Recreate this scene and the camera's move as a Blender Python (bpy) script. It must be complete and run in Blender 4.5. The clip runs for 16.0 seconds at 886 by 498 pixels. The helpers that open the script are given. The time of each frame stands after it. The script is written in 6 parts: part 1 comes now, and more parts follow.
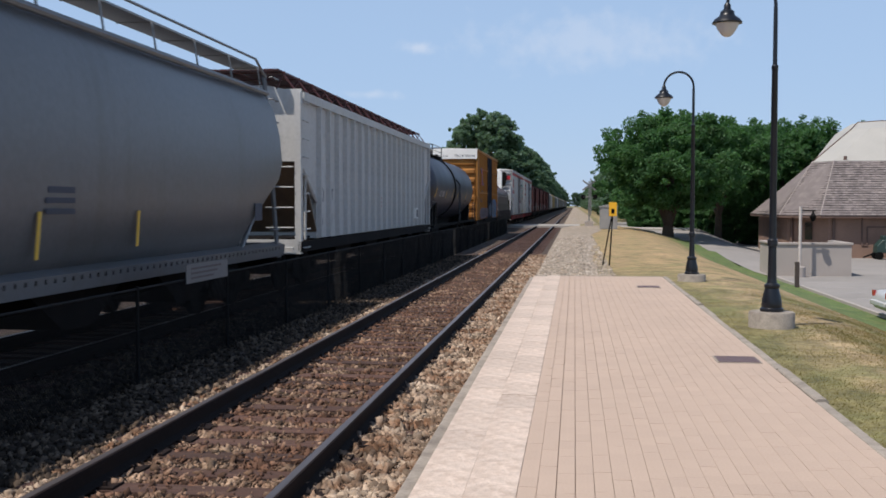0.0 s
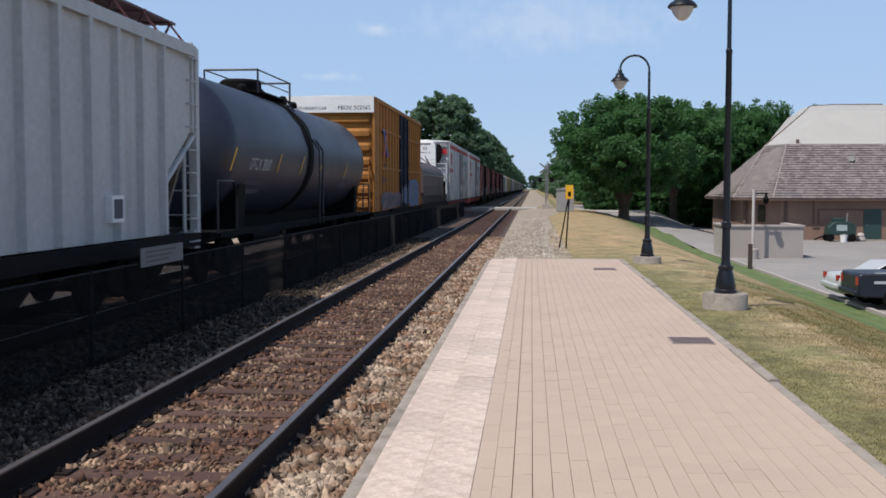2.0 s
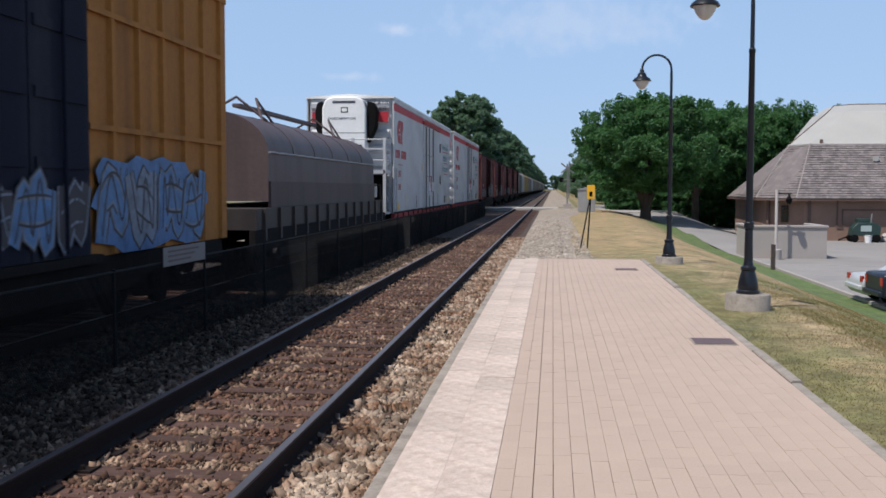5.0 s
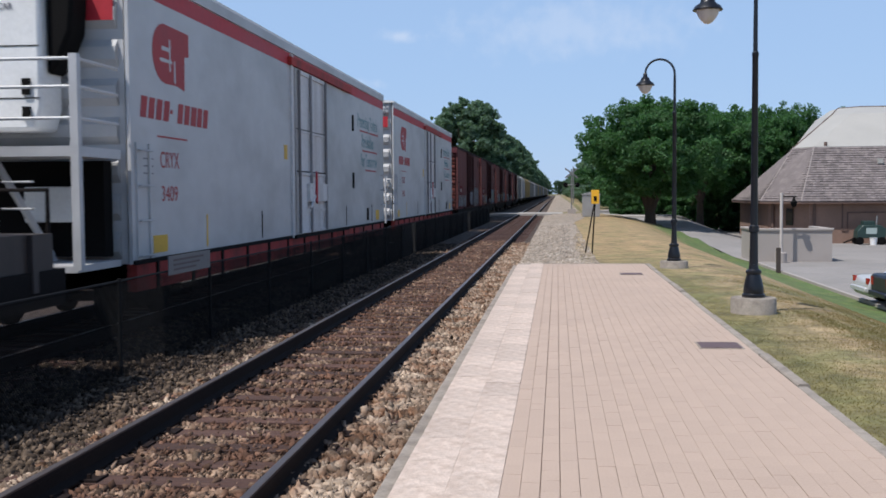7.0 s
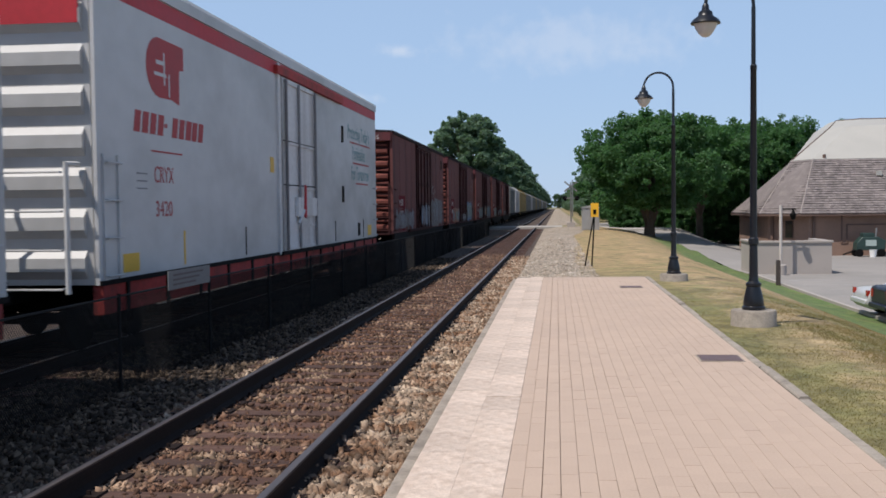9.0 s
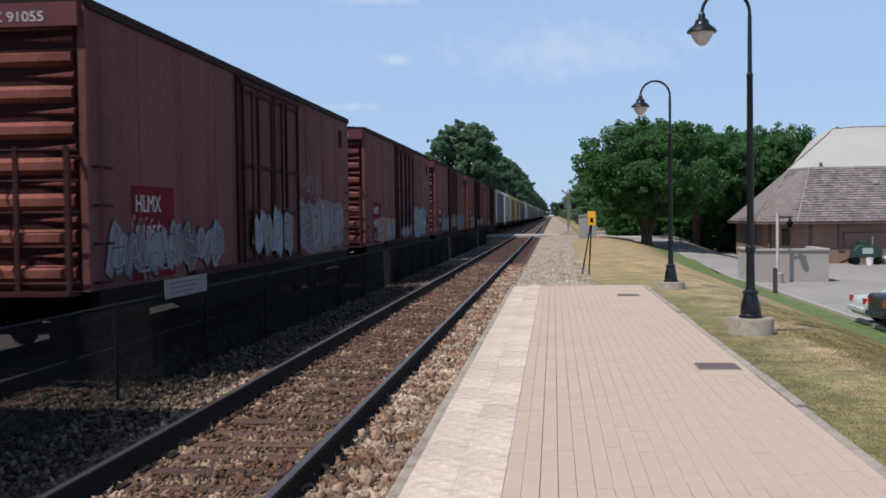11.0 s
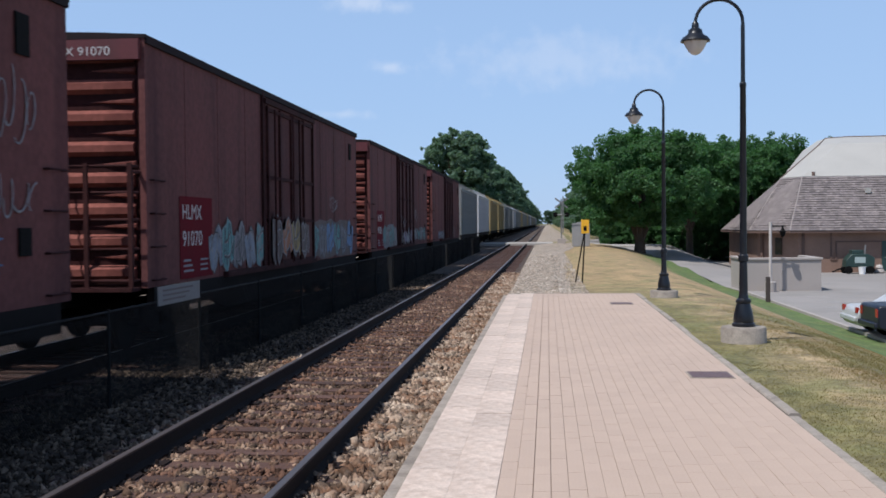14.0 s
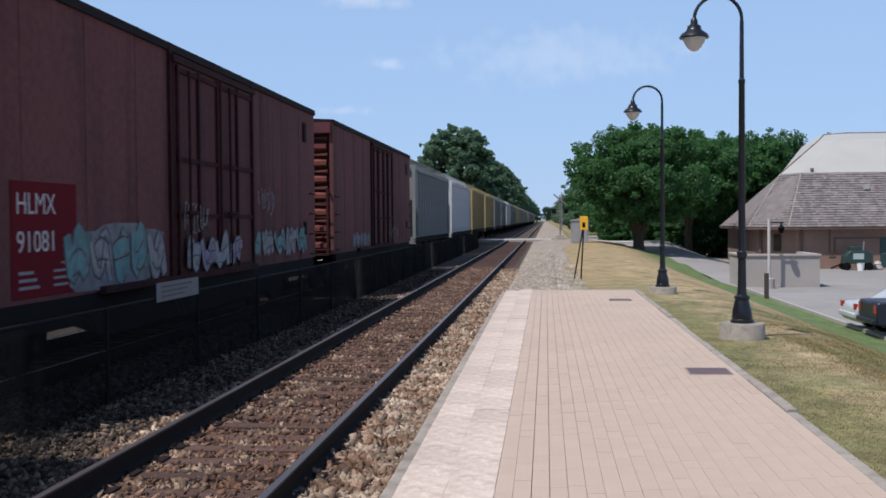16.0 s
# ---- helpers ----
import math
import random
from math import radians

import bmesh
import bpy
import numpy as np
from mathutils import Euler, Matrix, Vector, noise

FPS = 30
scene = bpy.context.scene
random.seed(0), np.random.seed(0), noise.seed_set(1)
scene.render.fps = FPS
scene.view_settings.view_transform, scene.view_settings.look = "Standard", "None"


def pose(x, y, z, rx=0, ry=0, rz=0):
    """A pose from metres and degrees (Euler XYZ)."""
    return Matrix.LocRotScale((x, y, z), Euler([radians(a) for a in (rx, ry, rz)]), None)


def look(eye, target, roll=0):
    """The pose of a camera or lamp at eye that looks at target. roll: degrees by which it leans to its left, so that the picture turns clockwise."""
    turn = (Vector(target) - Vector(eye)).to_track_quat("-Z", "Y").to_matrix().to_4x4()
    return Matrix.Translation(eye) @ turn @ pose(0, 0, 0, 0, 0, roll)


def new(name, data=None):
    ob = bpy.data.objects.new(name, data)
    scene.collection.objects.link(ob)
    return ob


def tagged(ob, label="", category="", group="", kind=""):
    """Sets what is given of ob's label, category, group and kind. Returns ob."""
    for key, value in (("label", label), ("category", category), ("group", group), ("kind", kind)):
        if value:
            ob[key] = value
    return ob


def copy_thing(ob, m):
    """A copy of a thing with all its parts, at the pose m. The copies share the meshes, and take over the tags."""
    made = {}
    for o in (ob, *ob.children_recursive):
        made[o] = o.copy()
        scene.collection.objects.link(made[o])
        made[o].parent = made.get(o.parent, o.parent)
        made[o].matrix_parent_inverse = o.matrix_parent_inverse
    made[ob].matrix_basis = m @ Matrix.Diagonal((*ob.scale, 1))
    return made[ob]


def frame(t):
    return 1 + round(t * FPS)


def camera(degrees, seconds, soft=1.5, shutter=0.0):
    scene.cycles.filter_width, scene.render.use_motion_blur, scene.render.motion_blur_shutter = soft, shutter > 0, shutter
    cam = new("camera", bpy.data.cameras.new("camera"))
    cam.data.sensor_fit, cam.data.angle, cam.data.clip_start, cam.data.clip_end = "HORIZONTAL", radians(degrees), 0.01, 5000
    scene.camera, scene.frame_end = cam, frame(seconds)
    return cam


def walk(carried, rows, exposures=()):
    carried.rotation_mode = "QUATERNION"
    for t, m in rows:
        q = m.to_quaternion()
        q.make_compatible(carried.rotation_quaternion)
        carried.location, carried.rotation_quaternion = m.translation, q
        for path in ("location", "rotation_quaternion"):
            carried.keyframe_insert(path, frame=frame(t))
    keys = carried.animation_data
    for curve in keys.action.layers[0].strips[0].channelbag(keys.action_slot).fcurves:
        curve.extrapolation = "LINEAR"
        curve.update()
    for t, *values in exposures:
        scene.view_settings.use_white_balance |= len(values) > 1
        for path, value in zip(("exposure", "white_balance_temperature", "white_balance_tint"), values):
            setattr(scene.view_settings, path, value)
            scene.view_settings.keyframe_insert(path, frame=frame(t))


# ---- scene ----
# The walk: a hand-held stand on the platform, turning a little.
cam = camera(46.0, 16.0, soft=1.7, shutter=0.15)
EYE = (0.0, 0.0, 1.68)
TURNS = [  # seconds, yaw, pitch, roll
    (0, 7.18, -2.40, -0.04),
    (0.5, 6.06, -2.81, -0.07),
    (1, 5.20, -3.07, 0.02),
    (1.5, 4.85, -3.04, -0.13),
    (2, 4.84, -3.34, -0.03),
    (2.5, 4.98, -3.53, 0.14),
    (3, 5.29, -3.71, 0.18),
    (3.5, 5.75, -3.77, 0.21),
    (4, 5.95, -3.69, -0.10),
    (6.5, 6.27, -3.01, 0.19),
    (7, 6.23, -3.01, 0.43),
    (7.5, 6.15, -2.89, 0.32),
    (8, 6.18, -2.71, 0.53),
    (8.5, 6.20, -2.51, 0.61),
    (9, 6.20, -2.25, 0.68),
    (11.5, 5.99, -1.53, 0.71),
    (12, 5.94, -1.26, 0.70),
    (12.5, 5.90, -1.38, 0.73),
    (13, 5.69, -1.52, 0.71),
    (13.5, 5.61, -1.57, 0.53),
    (14, 5.69, -1.37, 0.53),
    (14.5, 5.60, -1.22, 0.61),
    (15, 5.57, -1.11, 0.32),
    (15.5, 5.52, -1.39, -0.10),
    (16, 5.62, -1.57, 0.52),
]
walk(cam, [(t, pose(*EYE, 90 + p, r, y)) for t, y, p, r in TURNS], [(t, 0.06, k, 10) for t, k in ((0, 6650), (3.0, 6400), (4.2, 6400), (6.3, 6200), (7, 6250), (8, 6450), (8.6, 6620), (9.2, 6620), (11.3, 6400), (12.5, 6250), (14.5, 6150), (16, 6150))])

# ---- light: a high summer sun from behind and across the train ----
SUN_TO = Vector((0.42, 0.38, -1.0)).normalized()
sun = new("sun", bpy.data.lights.new("sun", "SUN"))
sun.data.energy, sun.data.angle, sun.data.color = 4.4, radians(0.53), (1.0, 0.94, 0.87)
sun.matrix_world = look((0, 0, 60), Vector((0, 0, 60)) + SUN_TO)

world = bpy.data.worlds.new("world")
scene.world = world
world.use_nodes = True
wn, wl = world.node_tree.nodes, world.node_tree.links
wn.clear()
sky = wn.new("ShaderNodeTexSky")
sky.sky_type, sky.sun_disc = "NISHITA", False
sky.sun_elevation, sky.sun_rotation = math.asin(-SUN_TO.z), math.atan2(-SUN_TO.x, -SUN_TO.y)
sky.altitude, sky.air_density, sky.dust_density, sky.ozone_density = 200, 1.0, 0.25, 1.5
wbg = wn.new("ShaderNodeBackground")
wbg.inputs[1].default_value = 0.095
wout = wn.new("ShaderNodeOutputWorld")
# hazy summer blue, with a few small thin clouds
wtc = wn.new("ShaderNodeTexCoord")
wnoi = wn.new("ShaderNodeTexNoise")
wnoi.inputs["Scale"].default_value, wnoi.inputs["Detail"].default_value = 55.0, 6.0
wl.new(wtc.outputs["Generated"], wnoi.inputs[0])
whaze = wn.new("ShaderNodeMixRGB")
wup = wn.new("ShaderNodeSeparateXYZ")
wl.new(wtc.outputs["Generated"], wup.inputs[0])
wthin = wn.new("ShaderNodeMapRange")
wthin.interpolation_type = "SMOOTHSTEP"
wthin.inputs[1].default_value, wthin.inputs[2].default_value, wthin.inputs[3].default_value, wthin.inputs[4].default_value = 0.12, 0.75, 0.80, 0.10
wl.new(wup.outputs[2], wthin.inputs[0])
wl.new(wthin.outputs[0], whaze.inputs[0])
whaze.inputs[2].default_value = (4.1, 5.9, 8.9, 1)
wl.new(sky.outputs[0], whaze.inputs[1])
colour = whaze.outputs[0]
for way, wide, high, dense in (((-0.1488, 0.9777, 0.1480), 0.022, 0.0075, 0.38), ((-0.1725, 0.9633, 0.2057), 0.026, 0.011, 0.42), ((-0.1415, 0.9690, 0.2028), 0.016, 0.007, 0.3),
                               ((-0.1907, 0.9761, 0.1046), 0.030, 0.005, 0.28), ((0.0198, 0.9880, 0.1532), 0.13, 0.026, 0.24)):
    off = wn.new("ShaderNodeVectorMath")
    off.operation = "SUBTRACT"
    off.inputs[1].default_value = way
    wl.new(wtc.outputs["Generated"], off.inputs[0])
    sc = wn.new("ShaderNodeVectorMath")
    sc.operation = "MULTIPLY"
    sc.inputs[1].default_value = (1 / wide, 1 / wide, 1 / high)
    wl.new(off.outputs[0], sc.inputs[0])
    ln = wn.new("ShaderNodeVectorMath")
    ln.operation = "LENGTH"
    wl.new(sc.outputs[0], ln.inputs[0])
    su = wn.new("ShaderNodeMath")
    su.operation = "MULTIPLY_ADD"
    wl.new(wnoi.outputs[0], su.inputs[0])
    su.inputs[1].default_value = 2.2
    wl.new(ln.outputs["Value"], su.inputs[2])
    rg = wn.new("ShaderNodeMapRange")
    rg.interpolation_type = "SMOOTHSTEP"
    rg.inputs[1].default_value, rg.inputs[2].default_value, rg.inputs[3].default_value, rg.inputs[4].default_value = 1.0, 2.3, dense, 0.0
    wl.new(su.outputs[0], rg.inputs[0])
    wm = wn.new("ShaderNodeMixRGB")
    wm.inputs[2].default_value = (8.2, 8.5, 9.3, 1)
    wl.new(rg.outputs[0], wm.inputs[0])
    wl.new(colour, wm.inputs[1])
    colour = wm.outputs[0]
wl.new(colour, wbg.inputs[0])
wl.new(wbg.outputs[0], wout.inputs[0])


# ---- materials ----
def mat(name, c, rough=0.7, metal=0.0, var=0.18, scale=1.5, fine=40.0, bump=0.15, c2=None, amount=0.5, streak=0.0, spec=0.5,
        island=0.0, random_ob=0.0, mix_island=False, stretch=(1, 1, 1), bdist=0.01):
    """Painted, stony or woody surface: two scales of colour change, a second colour in patches or run-down streaks, fine relief."""
    m = bpy.data.materials.new(name)
    m.use_nodes = True
    nt = m.node_tree
    n, l = nt.nodes, nt.links
    b = n["Principled BSDF"]
    tc = n.new("ShaderNodeTexCoord")
    mp = n.new("ShaderNodeMapping")
    mp.inputs["Scale"].default_value = stretch
    l.new(tc.outputs["Object"], mp.inputs[0])
    big, small = n.new("ShaderNodeTexNoise"), n.new("ShaderNodeTexNoise")
    big.inputs["Scale"].default_value, big.inputs["Detail"].default_value = scale, 5
    small.inputs["Scale"].default_value, small.inputs["Detail"].default_value = fine, 4
    l.new(mp.outputs[0], big.inputs[0])
    l.new(mp.outputs[0], small.inputs[0])
    add = n.new("ShaderNodeMath")
    add.operation = "ADD"
    l.new(big.outputs[0], add.inputs[0])
    l.new(small.outputs[0], add.inputs[1])
    mr = n.new("ShaderNodeMapRange")
    mr.inputs[1].default_value, mr.inputs[2].default_value = 0.7, 1.3
    mr.inputs[3].default_value, mr.inputs[4].default_value = 1 - var, 1 + var
    l.new(add.outputs[0], mr.inputs[0])
    value = mr.outputs[0]
    for source, k in (("Random Per Island", island), ("Random", random_ob)):
        if k:
            src = n.new("ShaderNodeNewGeometry" if "Island" in source else "ShaderNodeObjectInfo")
            r2 = n.new("ShaderNodeMapRange")
            r2.inputs[3].default_value, r2.inputs[4].default_value = 1 - k, 1 + k
            l.new(src.outputs[source], r2.inputs[0])
            mu = n.new("ShaderNodeMath")
            mu.operation = "MULTIPLY"
            l.new(value, mu.inputs[0])
            l.new(r2.outputs[0], mu.inputs[1])
            value = mu.outputs[0]
    base = n.new("ShaderNodeRGB")
    base.outputs[0].default_value = (*c, 1)
    col = base.outputs[0]
    if c2:
        pn = n.new("ShaderNodeTexNoise")
        pn.inputs["Scale"].default_value, pn.inputs["Detail"].default_value = scale * 1.7, 8
        pm = n.new("ShaderNodeMapping")
        pm.inputs["Location"].default_value = (3.1, 7.7, 1.3)
        pm.inputs["Scale"].default_value = (2.0, 2.0, 0.12) if streak else stretch
        l.new(tc.outputs["Object"], pm.inputs[0])
        l.new(pm.outputs[0], pn.inputs[0])
        pr = n.new("ShaderNodeValToRGB")
        pr.color_ramp.elements[0].position, pr.color_ramp.elements[1].position = 1 - amount - 0.12, 1 - amount + 0.12
        if mix_island:
            gi = n.new("ShaderNodeNewGeometry")
            l.new(gi.outputs["Random Per Island"], pr.inputs[0])
        else:
            l.new(pn.outputs[0], pr.inputs[0])
        mx = n.new("ShaderNodeMixRGB")
        l.new(pr.outputs[0], mx.inputs[0])
        l.new(col, mx.inputs[1])
        mx.inputs[2].default_value = (*c2, 1)
        col = mx.outputs[0]
    hv = n.new("ShaderNodeMixRGB")
    hv.blend_type = "MULTIPLY"
    hv.inputs[0].default_value = 1
    l.new(col, hv.inputs[1])
    l.new(value, hv.inputs[2])
    l.new(hv.outputs[0], b.inputs["Base Color"])
    rr = n.new("ShaderNodeMapRange")
    rr.inputs[3].default_value, rr.inputs[4].default_value = max(rough - 0.1, 0.02), min(rough + 0.1, 1)
    l.new(big.outputs[0], rr.inputs[0])
    l.new(rr.outputs[0], b.inputs["Roughness"])
    b.inputs["Metallic"].default_value = metal
    b.inputs["Specular IOR Level"].default_value = spec
    if bump:
        bp = n.new("ShaderNodeBump")
        bp.inputs["Strength"].default_value, bp.inputs["Distance"].default_value = bump, bdist
        l.new(small.outputs[0], bp.inputs["Height"])
        l.new(bp.outputs[0], b.inputs["Normal"])
    return m


def leaf_mat(name, c, c2):
    m = mat(name, c, 0.55, var=0.2, scale=0.5, fine=6, bump=0, island=0.3, c2=c2, amount=0.45, spec=0.3)
    n, l = m.node_tree.nodes, m.node_tree.links
    b = n["Principled BSDF"]
    tr = n.new("ShaderNodeBsdfTranslucent")
    tr.inputs[0].default_value = (c[0] * 1.6, c[1] * 1.7, c[2], 1)
    mx = n.new("ShaderNodeMixShader")
    mx.inputs[0].default_value = 0.48
    l.new(b.outputs[0], mx.inputs[1])
    l.new(tr.outputs[0], mx.inputs[2])
    l.new(mx.outputs[0], n["Material Output"].inputs[0])
    return m


STONE = mat("ballast_stone", (0.335, 0.262, 0.20), 0.9, var=0.35, scale=1.6, island=0.6, c2=(0.165, 0.092, 0.056), amount=0.5, spec=0.2)
STONE_RUST = mat("rusty_ballast_stone", (0.115, 0.062, 0.042), 0.9, var=0.35, scale=1.6, island=0.7, c2=(0.27, 0.19, 0.135), amount=0.44, spec=0.2)
# darker copy of the ballast stone: the train's shade is in the colour
STONE_SHADED = mat("shade_darkened_ballast_stone", (0.066, 0.048, 0.036), 0.9, var=0.25, scale=0.6, island=0.7, mix_island=True, c2=(0.105, 0.077, 0.056), amount=0.35, spec=0.2)
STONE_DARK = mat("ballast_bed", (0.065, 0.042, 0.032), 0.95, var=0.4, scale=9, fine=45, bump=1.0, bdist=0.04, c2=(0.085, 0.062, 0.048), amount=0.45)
TIE = mat("tie_wood", (0.072, 0.036, 0.027), 0.9, var=0.4, scale=2, fine=18, bump=0.7, random_ob=0.3, stretch=(1, 6, 6), c2=(0.115, 0.068, 0.052), amount=0.35)
RAIL = mat("rusted_rail_steel", (0.015, 0.009, 0.008), 0.85, 0.0, var=0.25, scale=2, fine=30, bump=0.2, spec=0.2)
RAILTOP = mat("worn_rail_top", (0.22, 0.19, 0.185), 0.42, 0.8, var=0.15, scale=3, fine=20, bump=0.03, stretch=(4, 0.15, 4))
PAVER = mat("tan_paver", (0.45, 0.342, 0.273), 0.85, var=0.07, scale=0.6, fine=60, bump=0.2, random_ob=0.025, island=0.025)
JOINT = mat("paver_joint_sand", (0.29, 0.22, 0.165), 0.95, var=0.2, scale=3, fine=50)
TACTILE = mat("pale_tactile_tile", (0.47, 0.37, 0.305), 0.8, var=0.16, scale=7, fine=42, bump=0.9, random_ob=0.11, c2=(0.58, 0.475, 0.405), amount=0.5)
CONC = mat("grey_concrete", (0.31, 0.27, 0.23), 0.9, var=0.2, scale=2.5, fine=35, bump=0.3, c2=(0.20, 0.17, 0.145), amount=0.4)
CONC_L = mat("pale_concrete_wall", (0.36, 0.32, 0.295), 0.9, var=0.08, scale=0.8, fine=30, bump=0.15, c2=(0.30, 0.268, 0.248), amount=0.3)
ASPHALT = mat("sun_bleached_asphalt", (0.265, 0.245, 0.23), 0.9, var=0.12, scale=0.25, fine=25, bump=0.3, c2=(0.225, 0.212, 0.20), amount=0.4)
BLACK = mat("black_gloss_paint", (0.007, 0.008, 0.012), 0.36, var=0.2, scale=3, bump=0.05)
BLACKM = mat("black_grimy_steel", (0.005, 0.0045, 0.0045), 0.85, var=0.4, scale=3, bump=0.3, spec=0.15)
FENCEM = mat("black_vinyl_wire", (0.007, 0.007, 0.008), 0.7, var=0.2, scale=3, bump=0, spec=0.2)
YELLOW = mat("yellow_sign_paint", (0.80, 0.42, 0.02), 0.5, var=0.08, scale=5)
BARK = mat("tree_bark", (0.075, 0.055, 0.04), 0.95, var=0.4, scale=4, fine=14, bump=0.8, stretch=(3, 3, 0.6))
LEAF = leaf_mat("summer_leaves", (0.050, 0.123, 0.045), (0.077, 0.162, 0.062))
# far trees: distance haze is mixed into this paler, bluer leaf colour
LEAF_HAZED = leaf_mat("haze_tinted_leaves", (0.100, 0.165, 0.118), (0.128, 0.200, 0.138))
GREY = mat("grey_metal_cabinet", (0.33, 0.32, 0.31), 0.5, 0.3, var=0.1, scale=2)
SILVER = mat("silver_paint", (0.50, 0.51, 0.52), 0.45, 0.25, var=0.05, scale=3, bump=0)
GLASS_DK = mat("dark_glass", (0.012, 0.014, 0.018), 0.08, var=0.1, bump=0)
WHITE = mat("white_paint", (0.78, 0.77, 0.75), 0.5, var=0.07, scale=1.5, fine=20, bump=0.05)


# ---- mesh building ----
class Shape:
    """Collects vertices and faces for one mesh."""

    def __init__(self):
        self.v, self.f = [], []

    def add(self, vs, fs):
        k = len(self.v)
        self.v += [tuple(p) for p in vs]
        self.f += [tuple(i + k for i in q) for q in fs]
        return self

    def box(self, x0, x1, y0, y1, z0, z1):
        return self.add([(x0, y0, z0), (x1, y0, z0), (x1, y1, z0), (x0, y1, z0), (x0, y0, z1), (x1, y0, z1), (x1, y1, z1), (x0, y1, z1)],
                        [(3, 2, 1, 0), (4, 5, 6, 7), (0, 1, 5, 4), (1, 2, 6, 5), (2, 3, 7, 6), (3, 0, 4, 7)])

    def prism(self, pts, a0, a1, axis="y"):
        """A profile swept along one axis; pts are (x, z) for y, (y, z) for x, (x, y) for z; counter-clockwise seen from the end of the axis."""
        def at(p, a):
            return {"y": (p[0], a, p[1]), "x": (a, p[0], p[1]), "z": (p[0], p[1], a)}[axis]
        n = len(pts)
        vs = [at(p, a0) for p in pts] + [at(p, a1) for p in pts]
        return self.add(vs, [tuple(range(n - 1, -1, -1)), tuple(range(n, 2 * n))] + [(i, (i + 1) % n, n + (i + 1) % n, n + i) for i in range(n)])

    def bar(self, p, q, r, n=8, r2=None):
        p, q = Vector(p), Vector(q)
        r2 = r if r2 is None else r2
        d = (q - p).normalized()
        u = d.orthogonal().normalized()
        w = d.cross(u)
        vs = [c + (u * math.cos(a) + w * math.sin(a)) * s for c, s in ((p, r), (q, r2)) for a in [2 * math.pi * i / n for i in range(n)]]
        return self.add(vs, [(i, (i + 1) % n, n + (i + 1) % n, n + i) for i in range(n)] + [tuple(range(n - 1, -1, -1)), tuple(range(n, 2 * n))])

    def tube(self, pts, r, n=8):
        """A bent round bar: rings at the corners, joined into one skin."""
        pts = [Vector(p) for p in pts]
        way = [(b - a).normalized() for a, b in zip(pts, pts[1:])]
        u = way[0].orthogonal().normalized()
        vs = []
        for i, p in enumerate(pts):
            d = way[0] if i == 0 else way[-1] if i == len(way) else (way[i - 1] + way[i]).normalized()
            if d.length < 0.1:
                d = way[i]
            u = (u - d * u.dot(d)).normalized()
            w = d.cross(u)
            vs += [p + (u * math.cos(a) + w * math.sin(a)) * r for a in [2 * math.pi * k / n for k in range(n)]]
        fs = [(k * n + i, k * n + (i + 1) % n, (k + 1) * n + (i + 1) % n, (k + 1) * n + i) for k in range(len(pts) - 1) for i in range(n)]
        return self.add(vs, fs + [tuple(range(n - 1, -1, -1)), tuple(range((len(pts) - 1) * n, len(pts) * n))])

    def lathe(self, prof, n=20, at=(0, 0, 0), axis="z"):
        """prof: (radius, height) from the bottom up."""
        vs, fs = [], []
        for r, h in prof:
            for i in range(n):
                a = 2 * math.pi * i / n
                p = (r * math.cos(a), r * math.sin(a), h) if axis == "z" else ((h, r * math.cos(a), r * math.sin(a)) if axis == "x" else (r * math.sin(a), h, r * math.cos(a)))
                vs.append((p[0] + at[0], p[1] + at[1], p[2] + at[2]))
        for k in range(len(prof) - 1):
            for i in range(n):
                j = (i + 1) % n
                fs.append((k * n + i, k * n + j, (k + 1) * n + j, (k + 1) * n + i))
        fs.append(tuple(range(n - 1, -1, -1)))
        fs.append(tuple(range((len(prof) - 1) * n, len(prof) * n)))
        return self.add(vs, fs)

    def mesh(self, name, material, smooth=35, fix=True):
        me = bpy.data.meshes.new(name)
        me.from_pydata(self.v, [], self.f)
        if fix:
            bm = bmesh.new()
            bm.from_mesh(me)
            bmesh.ops.recalc_face_normals(bm, faces=bm.faces)
            bm.to_mesh(me)
            bm.free()
        if smooth:
            me.shade_smooth()
            me.set_sharp_from_angle(angle=radians(smooth))
        me.materials.append(material)
        return me


def part(name, shape, material, parent=None, label="", smooth=35, at=None, bevel=0.0, fix=True):
    data = shape if isinstance(shape, bpy.types.Mesh) else shape.mesh(name, material, smooth, fix)
    ob = new(name, data)
    if at is not None:
        ob.matrix_basis = at
    if parent is not None:
        ob.parent = parent
    if label:
        tagged(ob, label)
    if bevel:
        bv = ob.modifiers.new("bevel", "BEVEL")
        bv.width, bv.segments, bv.limit_method = bevel, 2, "ANGLE"
    return ob


def thing(name, label, category, at, group=""):
    ob = new(name)
    ob.empty_display_size = 0.3
    ob.matrix_basis = at
    return tagged(ob, label, category, group)


def structure(ob, label="", category=""):
    return tagged(ob, label, category, kind="structure")


def lettering(name, text, size, material, parent, m, label="", squeeze=1.0):
    """Words in the built-in font, as a thin mesh; m turns the text's plane into place."""
    cu = bpy.data.curves.new(name, "FONT")
    cu.body, cu.size, cu.extrude, cu.align_x = text, size, 0.0015, "LEFT"
    tmp = bpy.data.objects.new(name, cu)
    scene.collection.objects.link(tmp)
    me = bpy.data.meshes.new_from_object(tmp.evaluated_get(bpy.context.evaluated_depsgraph_get()))
    bpy.data.objects.remove(tmp)
    me.materials.clear()
    me.materials.append(material)
    for v in me.vertices:
        v.co.x *= squeeze
    return part(name, me, None, parent, label, at=m)


